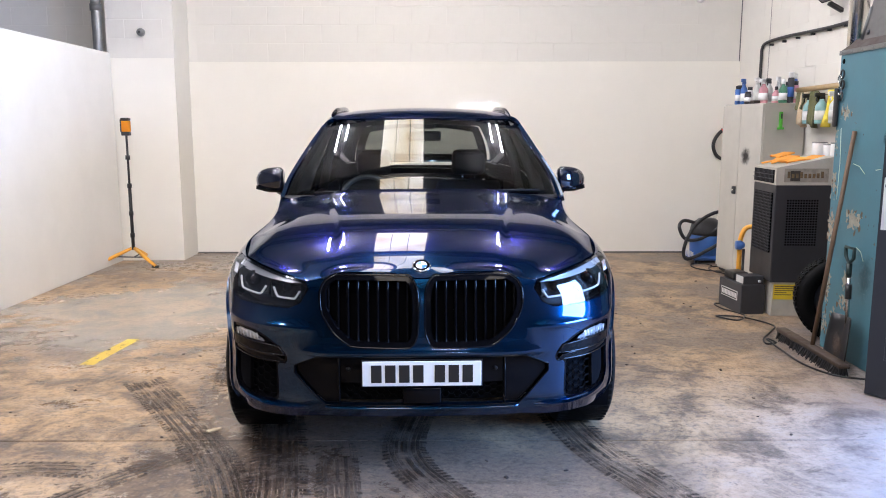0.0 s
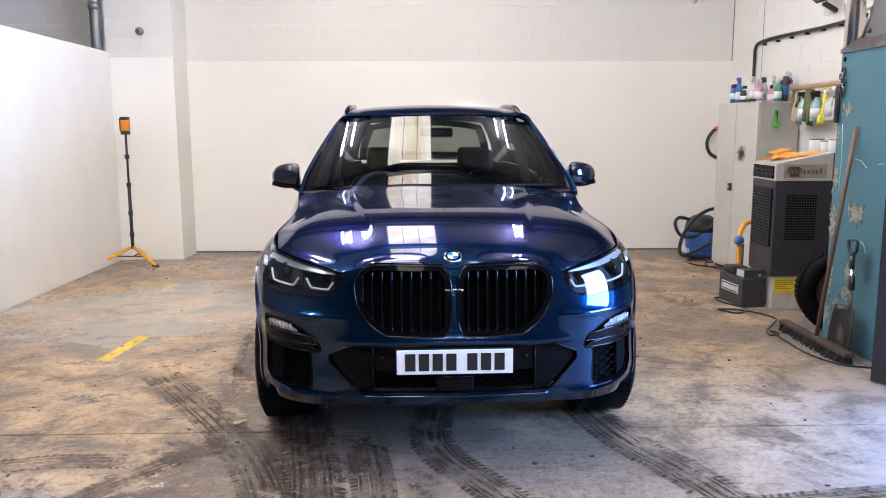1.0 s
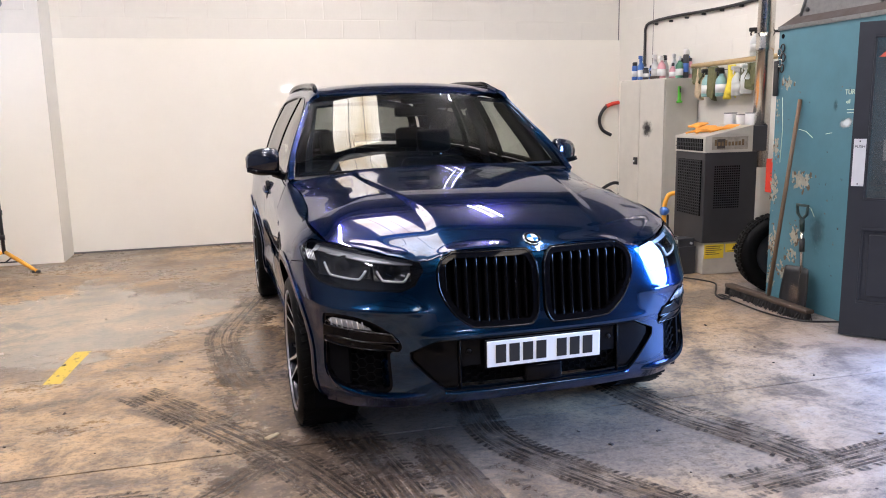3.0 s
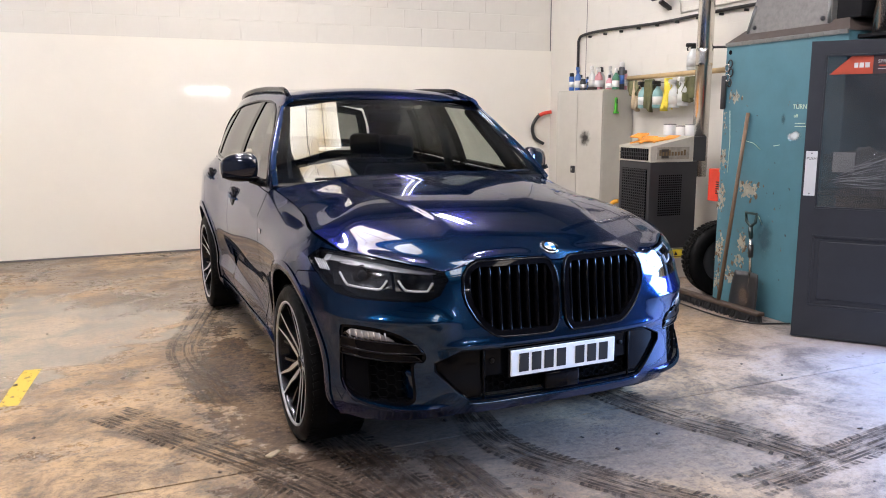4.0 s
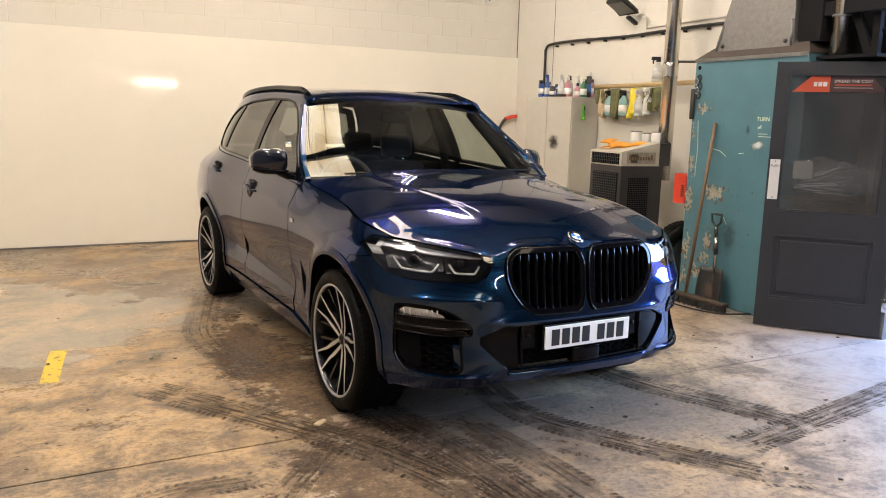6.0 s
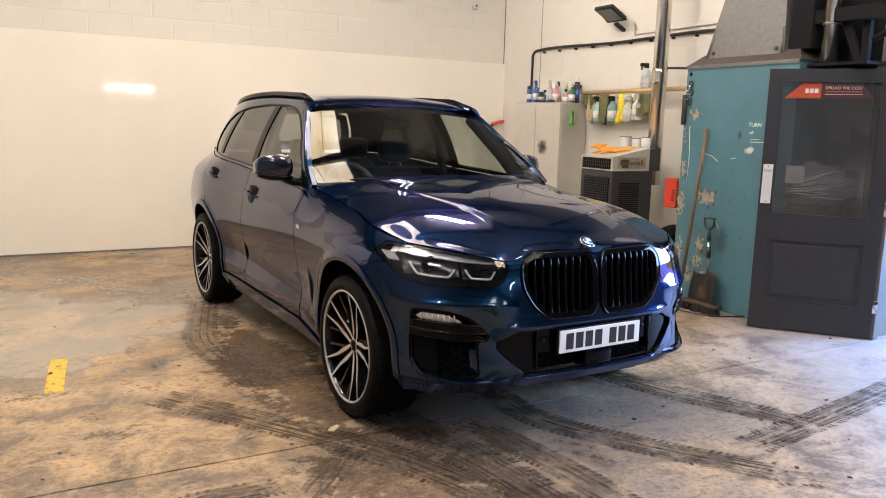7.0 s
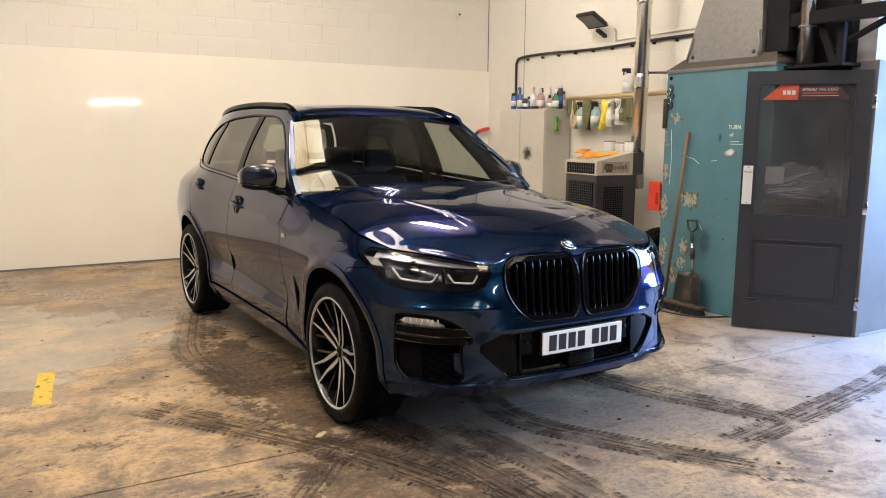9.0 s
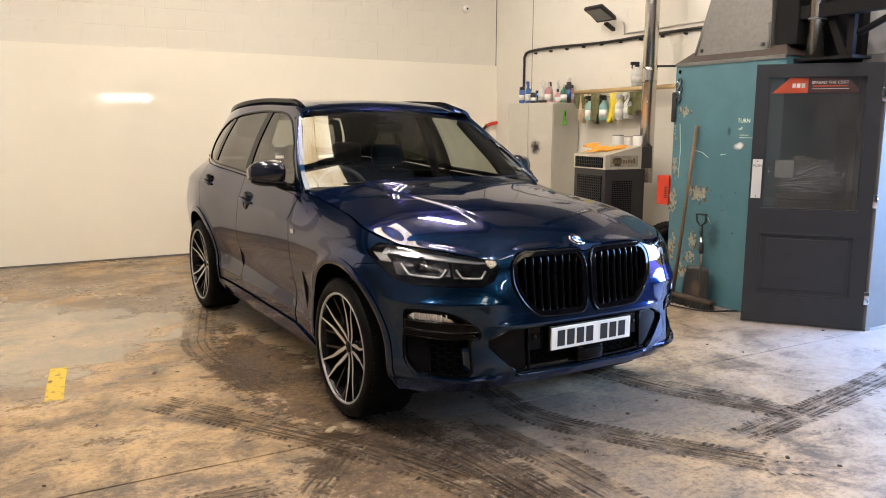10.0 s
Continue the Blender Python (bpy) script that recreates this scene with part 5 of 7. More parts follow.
rust_brown = plain("brown_steel", (0.05, 0.037, 0.030), 0.6, var=0.3, scale=8)
door_grey = plain("door_paint", (0.026, 0.028, 0.034), 0.42, var=0.1, scale=6, bump=0.1, spec=0.3)
wood = plain("worn_wood", (0.135, 0.082, 0.048), 0.6, var=0.25, scale=9, bump=0.2)
pale_wood = plain("pale_wood", (0.55, 0.40, 0.20), 0.55, var=0.15, scale=9)
black_plastic = plain("black_plastic", (0.018, 0.018, 0.019), 0.45, var=0.12, scale=10)
heater_grey = plain("heater_grey", (0.028, 0.028, 0.031), 0.5, var=0.12, scale=8)
heater_cream = plain("heater_cream", (0.50, 0.47, 0.40), 0.5, var=0.1, scale=8)
orange_cloth = plain("orange_glove", (0.85, 0.34, 0.04), 0.7, var=0.2, scale=20, bump=0.4)
yellow = plain("yellow_plastic", (0.75, 0.55, 0.04), 0.45, var=0.08)
warn_yellow = plain("warning_yellow", (0.80, 0.60, 0.03), 0.5, var=0.05)
amber = plain("amber_lens", (0.85, 0.30, 0.01), 0.25, var=0.08)
tripod_orange = plain("tripod_orange", (0.80, 0.38, 0.03), 0.45)
red_paint = plain("red_paint", (0.70, 0.06, 0.03), 0.45)
blue_plastic = plain("blue_plastic", (0.05, 0.14, 0.42), 0.4)
white_plastic = plain("white_plastic", (0.75, 0.75, 0.73), 0.4, var=0.05)
green_plastic = plain("green_plastic", (0.10, 0.45, 0.04), 0.45)
olive_cloth = plain("olive_cloth", (0.12, 0.12, 0.05), 0.85, var=0.3, scale=20, bump=0.4)
yellow_cloth = plain("yellow_cloth", (0.75, 0.62, 0.06), 0.85, var=0.12, scale=20, bump=0.4)
tan_cloth = plain("tan_cloth", (0.50, 0.40, 0.26), 0.85, var=0.2, scale=20, bump=0.4)
clear_plastic = plain("milky_plastic", (0.60, 0.62, 0.60), 0.3, var=0.06)
aqua_plastic = plain("aqua_plastic", (0.25, 0.45, 0.45), 0.3, var=0.06)
pink_plastic = plain("pink_plastic", (0.62, 0.30, 0.33), 0.3, var=0.06)
deep_green = plain("green_bottle", (0.06, 0.20, 0.12), 0.3, var=0.06)
chalk_green = plain("chalk_mark", (0.70, 0.78, 0.60), 0.9)
paper = plain("paper", (0.60, 0.60, 0.57), 0.8, var=0.06)
pane_glass = glass("pane_glass", (0.50, 0.51, 0.53))
_pn, _pl = pane_glass.node_tree.nodes, pane_glass.node_tree.links
# diffuse grey veil mixed into the pane to paint in its reflections
_veil, _film, _dn, _dr, _dc = (_pn.new("ShaderNode" + k) for k in ("BsdfDiffuse", "MixShader", "TexNoise", "MapRange", "TexCoord"))
_veil.inputs[0].default_value = (0.45, 0.45, 0.46, 1)
_dn.inputs["Scale"].default_value, _dn.inputs["Detail"].default_value = 2.2, 6
_dr.inputs["From Min"].default_value, _dr.inputs["From Max"].default_value, _dr.inputs["To Min"].default_value, _dr.inputs["To Max"].default_value = 0.35, 0.7, 0.025, 0.085
_pl.new(_dc.outputs["Object"], _dn.inputs["Vector"]), _pl.new(_dn.outputs["Fac"], _dr.inputs["Value"]), _pl.new(_dr.outputs[0], _film.inputs[0])
_pl.new(_pn["Mix Shader"].outputs[0], _film.inputs[1]), _pl.new(_veil.outputs[0], _film.inputs[2]), _pl.new(_film.outputs[0], _pn["Material Output"].inputs[0])
sign_red = plain("sign_red", (0.36, 0.055, 0.025), 0.4)
sign_white = plain("sign_white", (0.48, 0.48, 0.48), 0.4)
sign_dark = plain("sign_dark", (0.040, 0.020, 0.022), 0.4)


def writing(text, size, m, mat, parent, name="lettering", extrude=0.0006):
    """Built-in letters as a mesh."""
    cu = bpy.data.curves.new(name, "FONT")
    cu.body, cu.size, cu.extrude, cu.align_x, cu.align_y = text, size, extrude, "CENTER", "CENTER"
    tmp = bpy.data.objects.new(name, cu)
    me = bpy.data.meshes.new_from_object(tmp)
    bpy.data.objects.remove(tmp)
    me.materials.clear()
    me.materials.append(mat)
    ob = new(name, me)
    ob.parent, ob.matrix_local = parent, m
    return ob


FACE_LEFT = Matrix(((0, 0, -1, 0), (-1, 0, 0, 0), (0, 1, 0, 0), (0, 0, 0, 1)))   # letters on a face that looks towards -x
FACE_NEAR = Matrix(((1, 0, 0, 0), (0, 0, -1, 0), (0, 1, 0, 0), (0, 0, 0, 1)))    # letters on a face that looks towards -y

# steel cabinet
CAB = thing("steel_cabinet", pose(3.27, 7.99, 0, 0, 0, 9), "tall cream steel cabinet with sooty smudge against the wall", "cabinet")
part("body", boxes(((0.012, 0, 0.03), (0.465, 0.79, 1.86)), bevel=0.006), cream_steel, CAB, smooth=False)
part("plinth", boxes(((0.03, 0.02, 0), (0.44, 0.77, 0.03))), dark_steel, CAB, smooth=False)
far_leaf = part("cabinet_door", boxes(((-0.008, 0.424, 0.06), (0.012, 0.786, 1.845)), bevel=0.004), cream_steel, CAB, smooth=False)
cab_door = part("cabinet_door", boxes(((-0.008, 0.004, 0.06), (0.012, 0.417, 1.845)), bevel=0.004), cream_steel, CAB, smooth=False)
part("lock", boxes(((-0.024, 0.435, 0.895), (-0.006, 0.505, 0.98)), bevel=0.008), black_plastic, far_leaf, "black turn lock")
part("lock_knob", lathe([(0.0, -0.012), (0.012, -0.012), (0.013, 0.0)], 16, "x", m=Matrix.Translation((-0.024, 0.47, 0.937))), chrome, far_leaf)


def soft_spot(name, colour, centre, ry, rz, parent, label, most=0.85):
    """A smeared stain on a face that looks towards -x, thinning out to its edge."""
    m, nt, b = nodes_of(name)
    N, L = nt.nodes, nt.links
    b.inputs["Base Color"].default_value, b.inputs["Roughness"].default_value = (*colour, 1), 0.9
    tc, mp, n, ln, ad, r = (N.new("ShaderNode" + k) for k in ("TexCoord", "Mapping", "TexNoise", "VectorMath", "Math", "MapRange"))
    mp.vector_type = "TEXTURE"
    mp.inputs["Location"].default_value, mp.inputs["Scale"].default_value = centre, (1.0, ry, rz)
    n.inputs["Scale"].default_value, n.inputs["Detail"].default_value = 22, 6
    ln.operation, ad.operation = "LENGTH", "MULTIPLY_ADD"
    L.new(tc.outputs["Object"], mp.inputs["Vector"]), L.new(tc.outputs["Object"], n.inputs["Vector"])
    L.new(mp.outputs[0], ln.inputs[0]), L.new(n.outputs["Fac"], ad.inputs[0])
    ad.inputs[1].default_value = 0.9
    L.new(ln.outputs["Value"], ad.inputs[2])
    r.interpolation_type = "SMOOTHSTEP"
    for k, q in (("From Min", 0.65), ("From Max", 1.40), ("To Min", most), ("To Max", 0.0)):
        r.inputs[k].default_value = q
    L.new(ad.outputs[0], r.inputs["Value"]), L.new(r.outputs[0], b.inputs["Alpha"])
    bm = bmesh.new()
    x, y, z = centre
    bm.faces.new([bm.verts.new(p) for p in ((x, y - 1.3 * ry, z - 1.3 * rz), (x, y - 1.3 * ry, z + 1.3 * rz), (x, y + 1.3 * ry, z + 1.3 * rz), (x, y + 1.3 * ry, z - 1.3 * rz))])
    return tagged(part(name, bm, m, parent, label, smooth=False), kind="stuff")


soft_spot("smudge", (0.05, 0.047, 0.045), (-0.0092, 0.28, 1.31), 0.11, 0.12, cab_door, "sooty smudge")
clip_ob = part("green_scraper", boxes(((0.17, -0.026, 1.60), (0.205, -0.002, 1.77)), bevel=0.008), green_plastic, None, smooth=False)
clip_ob.matrix_world = CAB.matrix_world
tagged(clip_ob, "bright green plastic scraper on the cabinet side", "scraper")
part("grip", boxes(((0.18, -0.030, 1.70), (0.195, -0.024, 1.75)), bevel=0.002), black_plastic, clip_ob)
part("foot", boxes(((0.155, -0.034, 1.59), (0.22, -0.002, 1.612)), bevel=0.006), green_plastic, clip_ob)


def bottle(kind, m, mat, cap, h, r, label, cat="bottle", group=""):
    """A can, jar or trigger bottle that stands on its base."""
    ob = thing("aerosol_can" if kind == "can" else "spray_bottle" if kind == "spray" else "bottle", m, label, cat, group)
    if kind == "can":
        part("body", lathe([(r * 0.9, 0), (r, 0.006), (r, h * 0.78), (r * 0.86, h * 0.82), (r * 0.6, h * 0.85)], 20), mat, ob)
        part("cap", lathe([(r * 0.84, h * 0.815), (r * 0.84, h * 0.98), (r * 0.76, h)], 20), cap, ob)
        part("band", lathe([(r * 1.006, h * 0.2), (r * 1.012, h * 0.2), (r * 1.012, h * 0.52), (r * 1.006, h * 0.52)], 20, closed=True), white_plastic if cap is not white_plastic else blue_plastic, ob)
    else:
        part("body", lathe([(r * 0.92, 0), (r, 0.01), (r, h * 0.5), (r * 0.9, h * 0.6), (r * 0.4, h * 0.74), (r * 0.34, h * 0.8)], 20), mat, ob)
        part("sticker", lathe([(r * 1.006, h * 0.12), (r * 1.012, h * 0.12), (r * 1.012, h * 0.42), (r * 1.006, h * 0.42)], 20, closed=True), white_plastic if mat is not clear_plastic else paper, ob)
        if kind == "spray":
            bm = boxes(((-r * 0.4, -r * 0.35, h * 0.86), (r * 1.25, r * 0.35, h)), bevel=r * 0.15)
            box(bm, (-r * 0.4, -r * 0.4, h * 0.79), (r * 0.4, r * 0.4, h * 0.88), r * 0.1)
            part("spray_head", bm, cap, ob)
            part("trigger", tube([(r * 0.75, 0, h * 0.88), (r * 0.95, 0, h * 0.80), (r * 0.85, 0, h * 0.72)], r * 0.13, 6), cap, ob)
        else:
            part("cap", lathe([(r * 0.4, h * 0.79), (r * 0.4, h * 0.95), (r * 0.34, h)], 18), cap, ob)
    return ob


cab_top = [("can", blue_plastic, black_plastic, 0.20, 0.032, 0.05, 0.60), ("can", white_plastic, dark_steel, 0.19, 0.030, 0.20, 0.62), ("spray", blue_plastic, blue_plastic, 0.27, 0.036, 0.06, 0.50), ("can", blue_plastic, dark_steel, 0.16, 0.032, 0.17, 0.44), ("spray", clear_plastic, white_plastic, 0.27, 0.042, 0.10, 0.30),
           ("spray", pink_plastic, white_plastic, 0.25, 0.046, 0.10, 0.19), ("bottle", pink_plastic, dark_steel, 0.17, 0.040, 0.20, 0.12), ("spray", clear_plastic, white_plastic, 0.27, 0.040, 0.26, 0.17), ("bottle", deep_green, white_plastic, 0.24, 0.042, 0.24, 0.06), ("can", dark_steel, white_plastic, 0.31, 0.032, 0.31, 0.04), ("can", pink_plastic, dark_steel, 0.22, 0.030, 0.37, 0.05), ("can", blue_plastic, white_plastic, 0.30, 0.030, 0.40, 0.12), ("can", blue_plastic, dark_steel, 0.21, 0.031, 0.10, 0.66), ("can", dark_steel, dark_steel, 0.13, 0.034, 0.05, 0.40), ("can", dark_steel, white_plastic, 0.12, 0.034, 0.13, 0.37), ("can", blue_plastic, black_plastic, 0.13, 0.032, 0.21, 0.34), ("spray", clear_plastic, dark_steel, 0.26, 0.040, 0.20, 0.25), ("bottle", clear_plastic, white_plastic, 0.20, 0.040, 0.33, 0.25), ("can", deep_green, dark_steel, 0.22, 0.031, 0.34, 0.13)]
for kind, mat, cap, h, r, x, y in cab_top:
    nice = {"can": "aerosol can", "spray": "trigger spray bottle", "bottle": "plastic bottle"}[kind]
    col = {blue_plastic: "blue", white_plastic: "white", clear_plastic: "milky clear", pink_plastic: "pink", deep_green: "dark green", dark_steel: "dark grey"}[mat]
    bottle(kind, CAB.matrix_world @ pose(x, y, 1.86, 0, 0, 200 + 40 * x), mat, cap, h, r, "%s %s on top of the steel cabinet" % (col, nice), "bottle" if kind != "can" else "aerosol can", "bottles on the cabinet")
box_ob = part("cardboard_tray", boxes(((-0.06, -0.04, 0), (0.06, 0.04, 0.03)), bevel=0.003), rust_brown, None, smooth=False)
box_ob.matrix_world = CAB.matrix_world @ pose(0.05, 0.21, 1.86)
tagged(box_ob, "small brown tray on top of the cabinet", "tray")

# hanging rail with cloths and bottles
RAILX = 3.62
rail = part("wooden_rail", tube([(RAILX, 8.02, 1.985), (RAILX, 5.62, 2.0)], 0.026, 12), pale_wood, None)
tagged(rail, "long pale wooden pole fixed along the wall", "rail")
for y in (7.9, 6.9, 5.9):
    part("bracket", tube([(RAILX, y, 1.99), (RIGHT - 0.002, y, 1.97)], 0.010, 8), dark_steel, rail)
part("wire", tube([(RAILX, 7.98, 1.985), (RAILX, 7.92, 1.925), (RAILX, 7.4, 1.915), (RAILX, 6.86, 1.92), (RAILX, 6.80, 1.99)], 0.004, 6), dark_steel, rail, "thin wire slung under the pole")


def hung_cloth(y, mat, w, length, label, seed):
    r = random.Random(seed)
    bm = bmesh.new()
    rows = []
    ph = [r.uniform(0, 6.28) for _ in range(3)]
    for sgn in (-1, 1):
        for t in np.linspace(1 if sgn < 0 else 0, 0 if sgn < 0 else 1, 9):
            if sgn > 0 and t == 0:
                continue
            L = length * (1 if sgn < 0 else 0.7) * t
            row = []
            for u in np.linspace(-1, 1, 17):
                fold = 0.026 * math.sin(4.5 * u + ph[0] + 2 * t) + 0.014 * math.sin(10 * u + ph[1] + 3 * t)
                row.append(bm.verts.new((RAILX + sgn * (0.03 + 0.012 * t) + fold * (0.3 + t), y + w * u * (1 - 0.45 * t * (0.6 + 0.4 * math.sin(ph[2]))) + 0.02 * t * math.sin(ph[1]), 1.905 + 0.045 * (1 - min(1, t * 8)) - L - 0.025 * t * math.cos(3 * u + ph[0]))))
            rows.append(row)
    for a, b in zip(rows, rows[1:]):
        for k in range(16):
            bm.faces.new((a[k], a[k + 1], b[k + 1], b[k]))
    ob = part("cleaning_cloth", bm, mat, None)
    md = ob.modifiers.new("thick", "SOLIDIFY")
    md.thickness = 0.006
    return tagged(ob, label, "cloth", "things on the rail")


hung_cloth(7.86, olive_cloth, 0.10, 0.12, "dark olive cleaning cloth hung over the wire", 1)
hung_cloth(7.80, tan_cloth, 0.065, 0.27, "tan chamois cloth hung over the wire", 2)
hung_cloth(7.59, olive_cloth, 0.085, 0.28, "long olive cleaning cloth hung over the wire", 3)
hung_cloth(7.28, yellow_cloth, 0.070, 0.27, "bright yellow cloth hung over the wire", 5)
hung_cloth(7.04, olive_cloth, 0.075, 0.13, "small olive cloth hung over the wire", 4)
hung_cloth(6.91, olive_cloth, 0.115, 0.19, "olive mitt hung over the wire", 6)
for y, mat, z in ((7.69, aqua_plastic, 1.645), (7.44, aqua_plastic, 1.645), (7.17, clear_plastic, 1.645), (7.03, clear_plastic, 1.66)):
    bottle("spray", pose(RAILX - 0.03, y, z, 0, 0, 180), mat, white_plastic if mat is clear_plastic else letter_black, 0.29, 0.056, "%s trigger spray bottle hanging from the wire" % ("milky" if mat is clear_plastic else "pale aqua"), "bottle", "things on the rail")
bottle("spray", pose(RAILX + 0.03, 6.98, 2.018, 0, 0, 150), clear_plastic, letter_black, 0.27, 0.060, "milky trigger spray bottle standing on the pole", "bottle", "things on the rail")

# conduit, floodlight and wiring on the wall
cond = part("black_conduit", tube(smooth_line([(RIGHT - 0.03, 9.25, 1.9), (RIGHT - 0.03, 9.25, 2.40), (RIGHT - 0.03, 9.24, 2.52), (RIGHT - 0.03, 9.12, 2.575), (RIGHT - 0.03, 8.6, 2.585), (RIGHT - 0.03, 7.6, 2.56), (RIGHT - 0.03, 6.6, 2.575), (RIGHT - 0.03, 5.2, 2.57)], 6), 0.017, 10), black_plastic)
tagged(cond, "thick black cable conduit clipped to the wall", "conduit")
for y in np.arange(9.0, 5.4, -0.33):
    part("clip", boxes(((RIGHT - 0.045, y - 0.012, 2.528), (RIGHT - 0.001, y + 0.012, 2.552)), bevel=0.004), black_plastic, cond)
wire = part("flood_cable", tube(smooth_line([(RIGHT - 0.03, 7.32, 2.76), (RIGHT - 0.05, 7.27, 2.72), (RIGHT - 0.015, 7.29, 2.63), (RIGHT - 0.012, 7.2, 2.63), (RIGHT - 0.012, 6.2, 2.64), (RIGHT - 0.012, 5.3, 2.65)], 5), 0.011, 6), cream_steel)
tagged(wire, "thin white cable along the wall", "cable")
FL = thing("floodlight", pose(RIGHT - 0.22, 7.50, 2.87, 0, 28, 0), "black LED floodlight on the wall, switched off", "floodlight")
part("case", boxes(((-0.13, -0.15, -0.025), (0.13, 0.15, 0.02)), bevel=0.012), black_plastic, FL)
part("pane", boxes(((-0.105, -0.125, -0.030), (0.105, 0.125, -0.0255)), bevel=0.002), galv, FL, "grey light pane", smooth=False)
part("fins", boxes(*[((-0.09, y - 0.003, 0.018), (0.09, y + 0.003, 0.045)) for y in np.linspace(-0.1, 0.1, 9)]), black_plastic, FL, smooth=False)
part("yoke", tube([(0.0, -0.16, 0.0), (0.13, -0.16, -0.02), (0.13, 0.16, -0.02), (0.0, 0.16, 0.0)], 0.009, 6), black_plastic, FL)
part("wall_bracket", boxes(((0.13, -0.03, -0.07), (0.285, 0.03, -0.035)), bevel=0.006), black_plastic, FL)

# stainless flue and its companion
flue = thing("stainless_flue", pose(3.40, 6.52, 0), "polished stainless steel flue pipe rising to the roof", "flue")
part("pipe", lathe([(0.075, 0.98), (0.075, CEIL - 0.002)], 32), stainless, flue)
part("collar", lathe([(0.076, 2.03), (0.080, 2.035), (0.081, 2.06), (0.079, 2.10), (0.082, 2.15), (0.080, 2.185), (0.076, 2.19)], 32, closed=True), stainless, flue, "foil-wrapped joint")
for z in (2.9, 3.7):
    part("band", lathe([(0.077, z), (0.083, z), (0.083, z + 0.05), (0.077, z + 0.05)], 32, closed=True), stainless, flue)
part("wall_bracket", tube([(0.0, 0.0, 2.20), (0.30, -0.25, 2.20)], 0.012, 6), dark_steel, flue)
# waste oil heater
HT = thing("workshop_heater", pose(2.79, 6.47, 0, 0, 0, -3), "grey and cream cabinet heater with grille front", "heater")
part("base", boxes(((0.03, 0.02, 0.0), (0.55, 0.50, 0.30)), bevel=0.006), heater_cream, HT, "cream lower case", smooth=False)
part("body", boxes(((0.0, 0.0, 0.30), (0.53, 0.53, 1.13)), bevel=0.008), heater_grey, HT, smooth=False)
bm = bmesh.new()
vs = [bm.verts.new(p) for p in ((-0.006, -0.006, 1.13), (0.47, -0.006, 1.13), (0.47, 0.536, 1.13), (-0.006, 0.536, 1.13), (-0.006, -0.006, 1.275), (0.47, -0.006, 1.370), (0.47, 0.536, 1.370), (-0.006, 0.536, 1.275))]
for f in ((0, 3, 2, 1), (4, 5, 6, 7), (0, 1, 5, 4), (1, 2, 6, 5), (2, 3, 7, 6), (3, 0, 4, 7)):
    bm.faces.new([vs[k] for k in f])
part("hood", bm, heater_cream, HT, "cream sloping hood", smooth=False)
part("rear_box", boxes(((0.473, 0.0, 1.132), (0.62, 0.52, 1.365)), bevel=0.006), dark_steel, HT, smooth=False)
gr = part("front_grille", boxes(((-0.008, 0.05, 0.55), (0.0, 0.46, 1.06))), dark_void, HT, smooth=False)
for z in np.linspace(0.57, 1.05, 19):
    part("grille_bar", boxes(((-0.016, 0.05, z - 0.004), (-0.006, 0.46, z + 0.004))), heater_grey, gr, smooth=False)
for y in np.linspace(0.06, 0.45, 13):
    part("grille_bar", boxes(((-0.019, y - 0.004, 0.55), (-0.012, y + 0.004, 1.06))), heater_grey, gr, smooth=False)
tg = part("top_grille", boxes(((-0.012, 0.03, 1.145), (-0.005, 0.50, 1.255))), dark_void, HT, smooth=False)
for y in np.linspace(0.05, 0.48, 15):
    part("grille_bar", boxes(((-0.018, y - 0.004, 1.148), (-0.010, y + 0.004, 1.252))), heater_grey, tg, smooth=False)
for z in (1.18, 1.215):
    part("grille_bar", boxes(((-0.020, 0.03, z - 0.003), (-0.014, 0.50, z + 0.003))), heater_grey, tg, smooth=False)
bm = bmesh.new()
for i in range(12):
    for j in range(18):
        x, z = 0.10 + 0.022 * i, 0.62 + 0.022 * j
        box(bm, (x, -0.003, z), (x + 0.013, 0.001, z + 0.013))
tagged(part("perforation", bm, dark_void, HT, "punched vent", smooth=False), kind="stuff")
grubby_steel = plain("grubby_steel", (0.30, 0.27, 0.22), 0.5, var=0.35, scale=14)
part("name_panel", boxes(((0.06, -0.0100, 1.155), (0.42, -0.0065, 1.27))), grubby_steel, HT, "worn maker's panel", smooth=False)
worn_ink = plain("worn_ink", (0.16, 0.105, 0.05), 0.7, var=0.5, scale=40)
for k in range(9):
    h = (0.055, 0.035, 0.038, 0.05, 0.036, 0.036, 0.036, 0.04, 0.055)[k]
    part("name_bar", boxes(((0.085 + 0.034 * k, -0.0115, 1.19), (0.108 + 0.034 * k, -0.0098, 1.19 + h))), worn_ink, HT, smooth=False)
part("name_patch", boxes(((0.11, -0.0107, 1.165), (0.19, -0.0096, 1.25))), rust_brown, HT, smooth=False)
wl = part("warning_label", boxes(((0.04, 0.0145, 0.15), (0.235, 0.0195, 0.28))), warn_yellow, HT, "yellow warning label", smooth=False)
wl2 = part("warning_label", boxes(((0.255, 0.0145, 0.20), (0.42, 0.0195, 0.28))), warn_yellow, HT, "yellow warning label with black triangle", smooth=False)
bm = bmesh.new()
bm.faces.new([bm.verts.new(p) for p in ((0.318, 0.0135, 0.225), (0.362, 0.0135, 0.225), (0.34, 0.0135, 0.265))])
part("triangle", bm, letter_black, wl2, smooth=False)
for k in range(5):
    part("text_bar", boxes(((0.05, 0.0130, 0.26 - 0.018 * k), (0.05 + (0.17, 0.15, 0.165, 0.10, 0.14)[k], 0.0146, 0.266 - 0.018 * k))), rust_brown, wl, smooth=False)
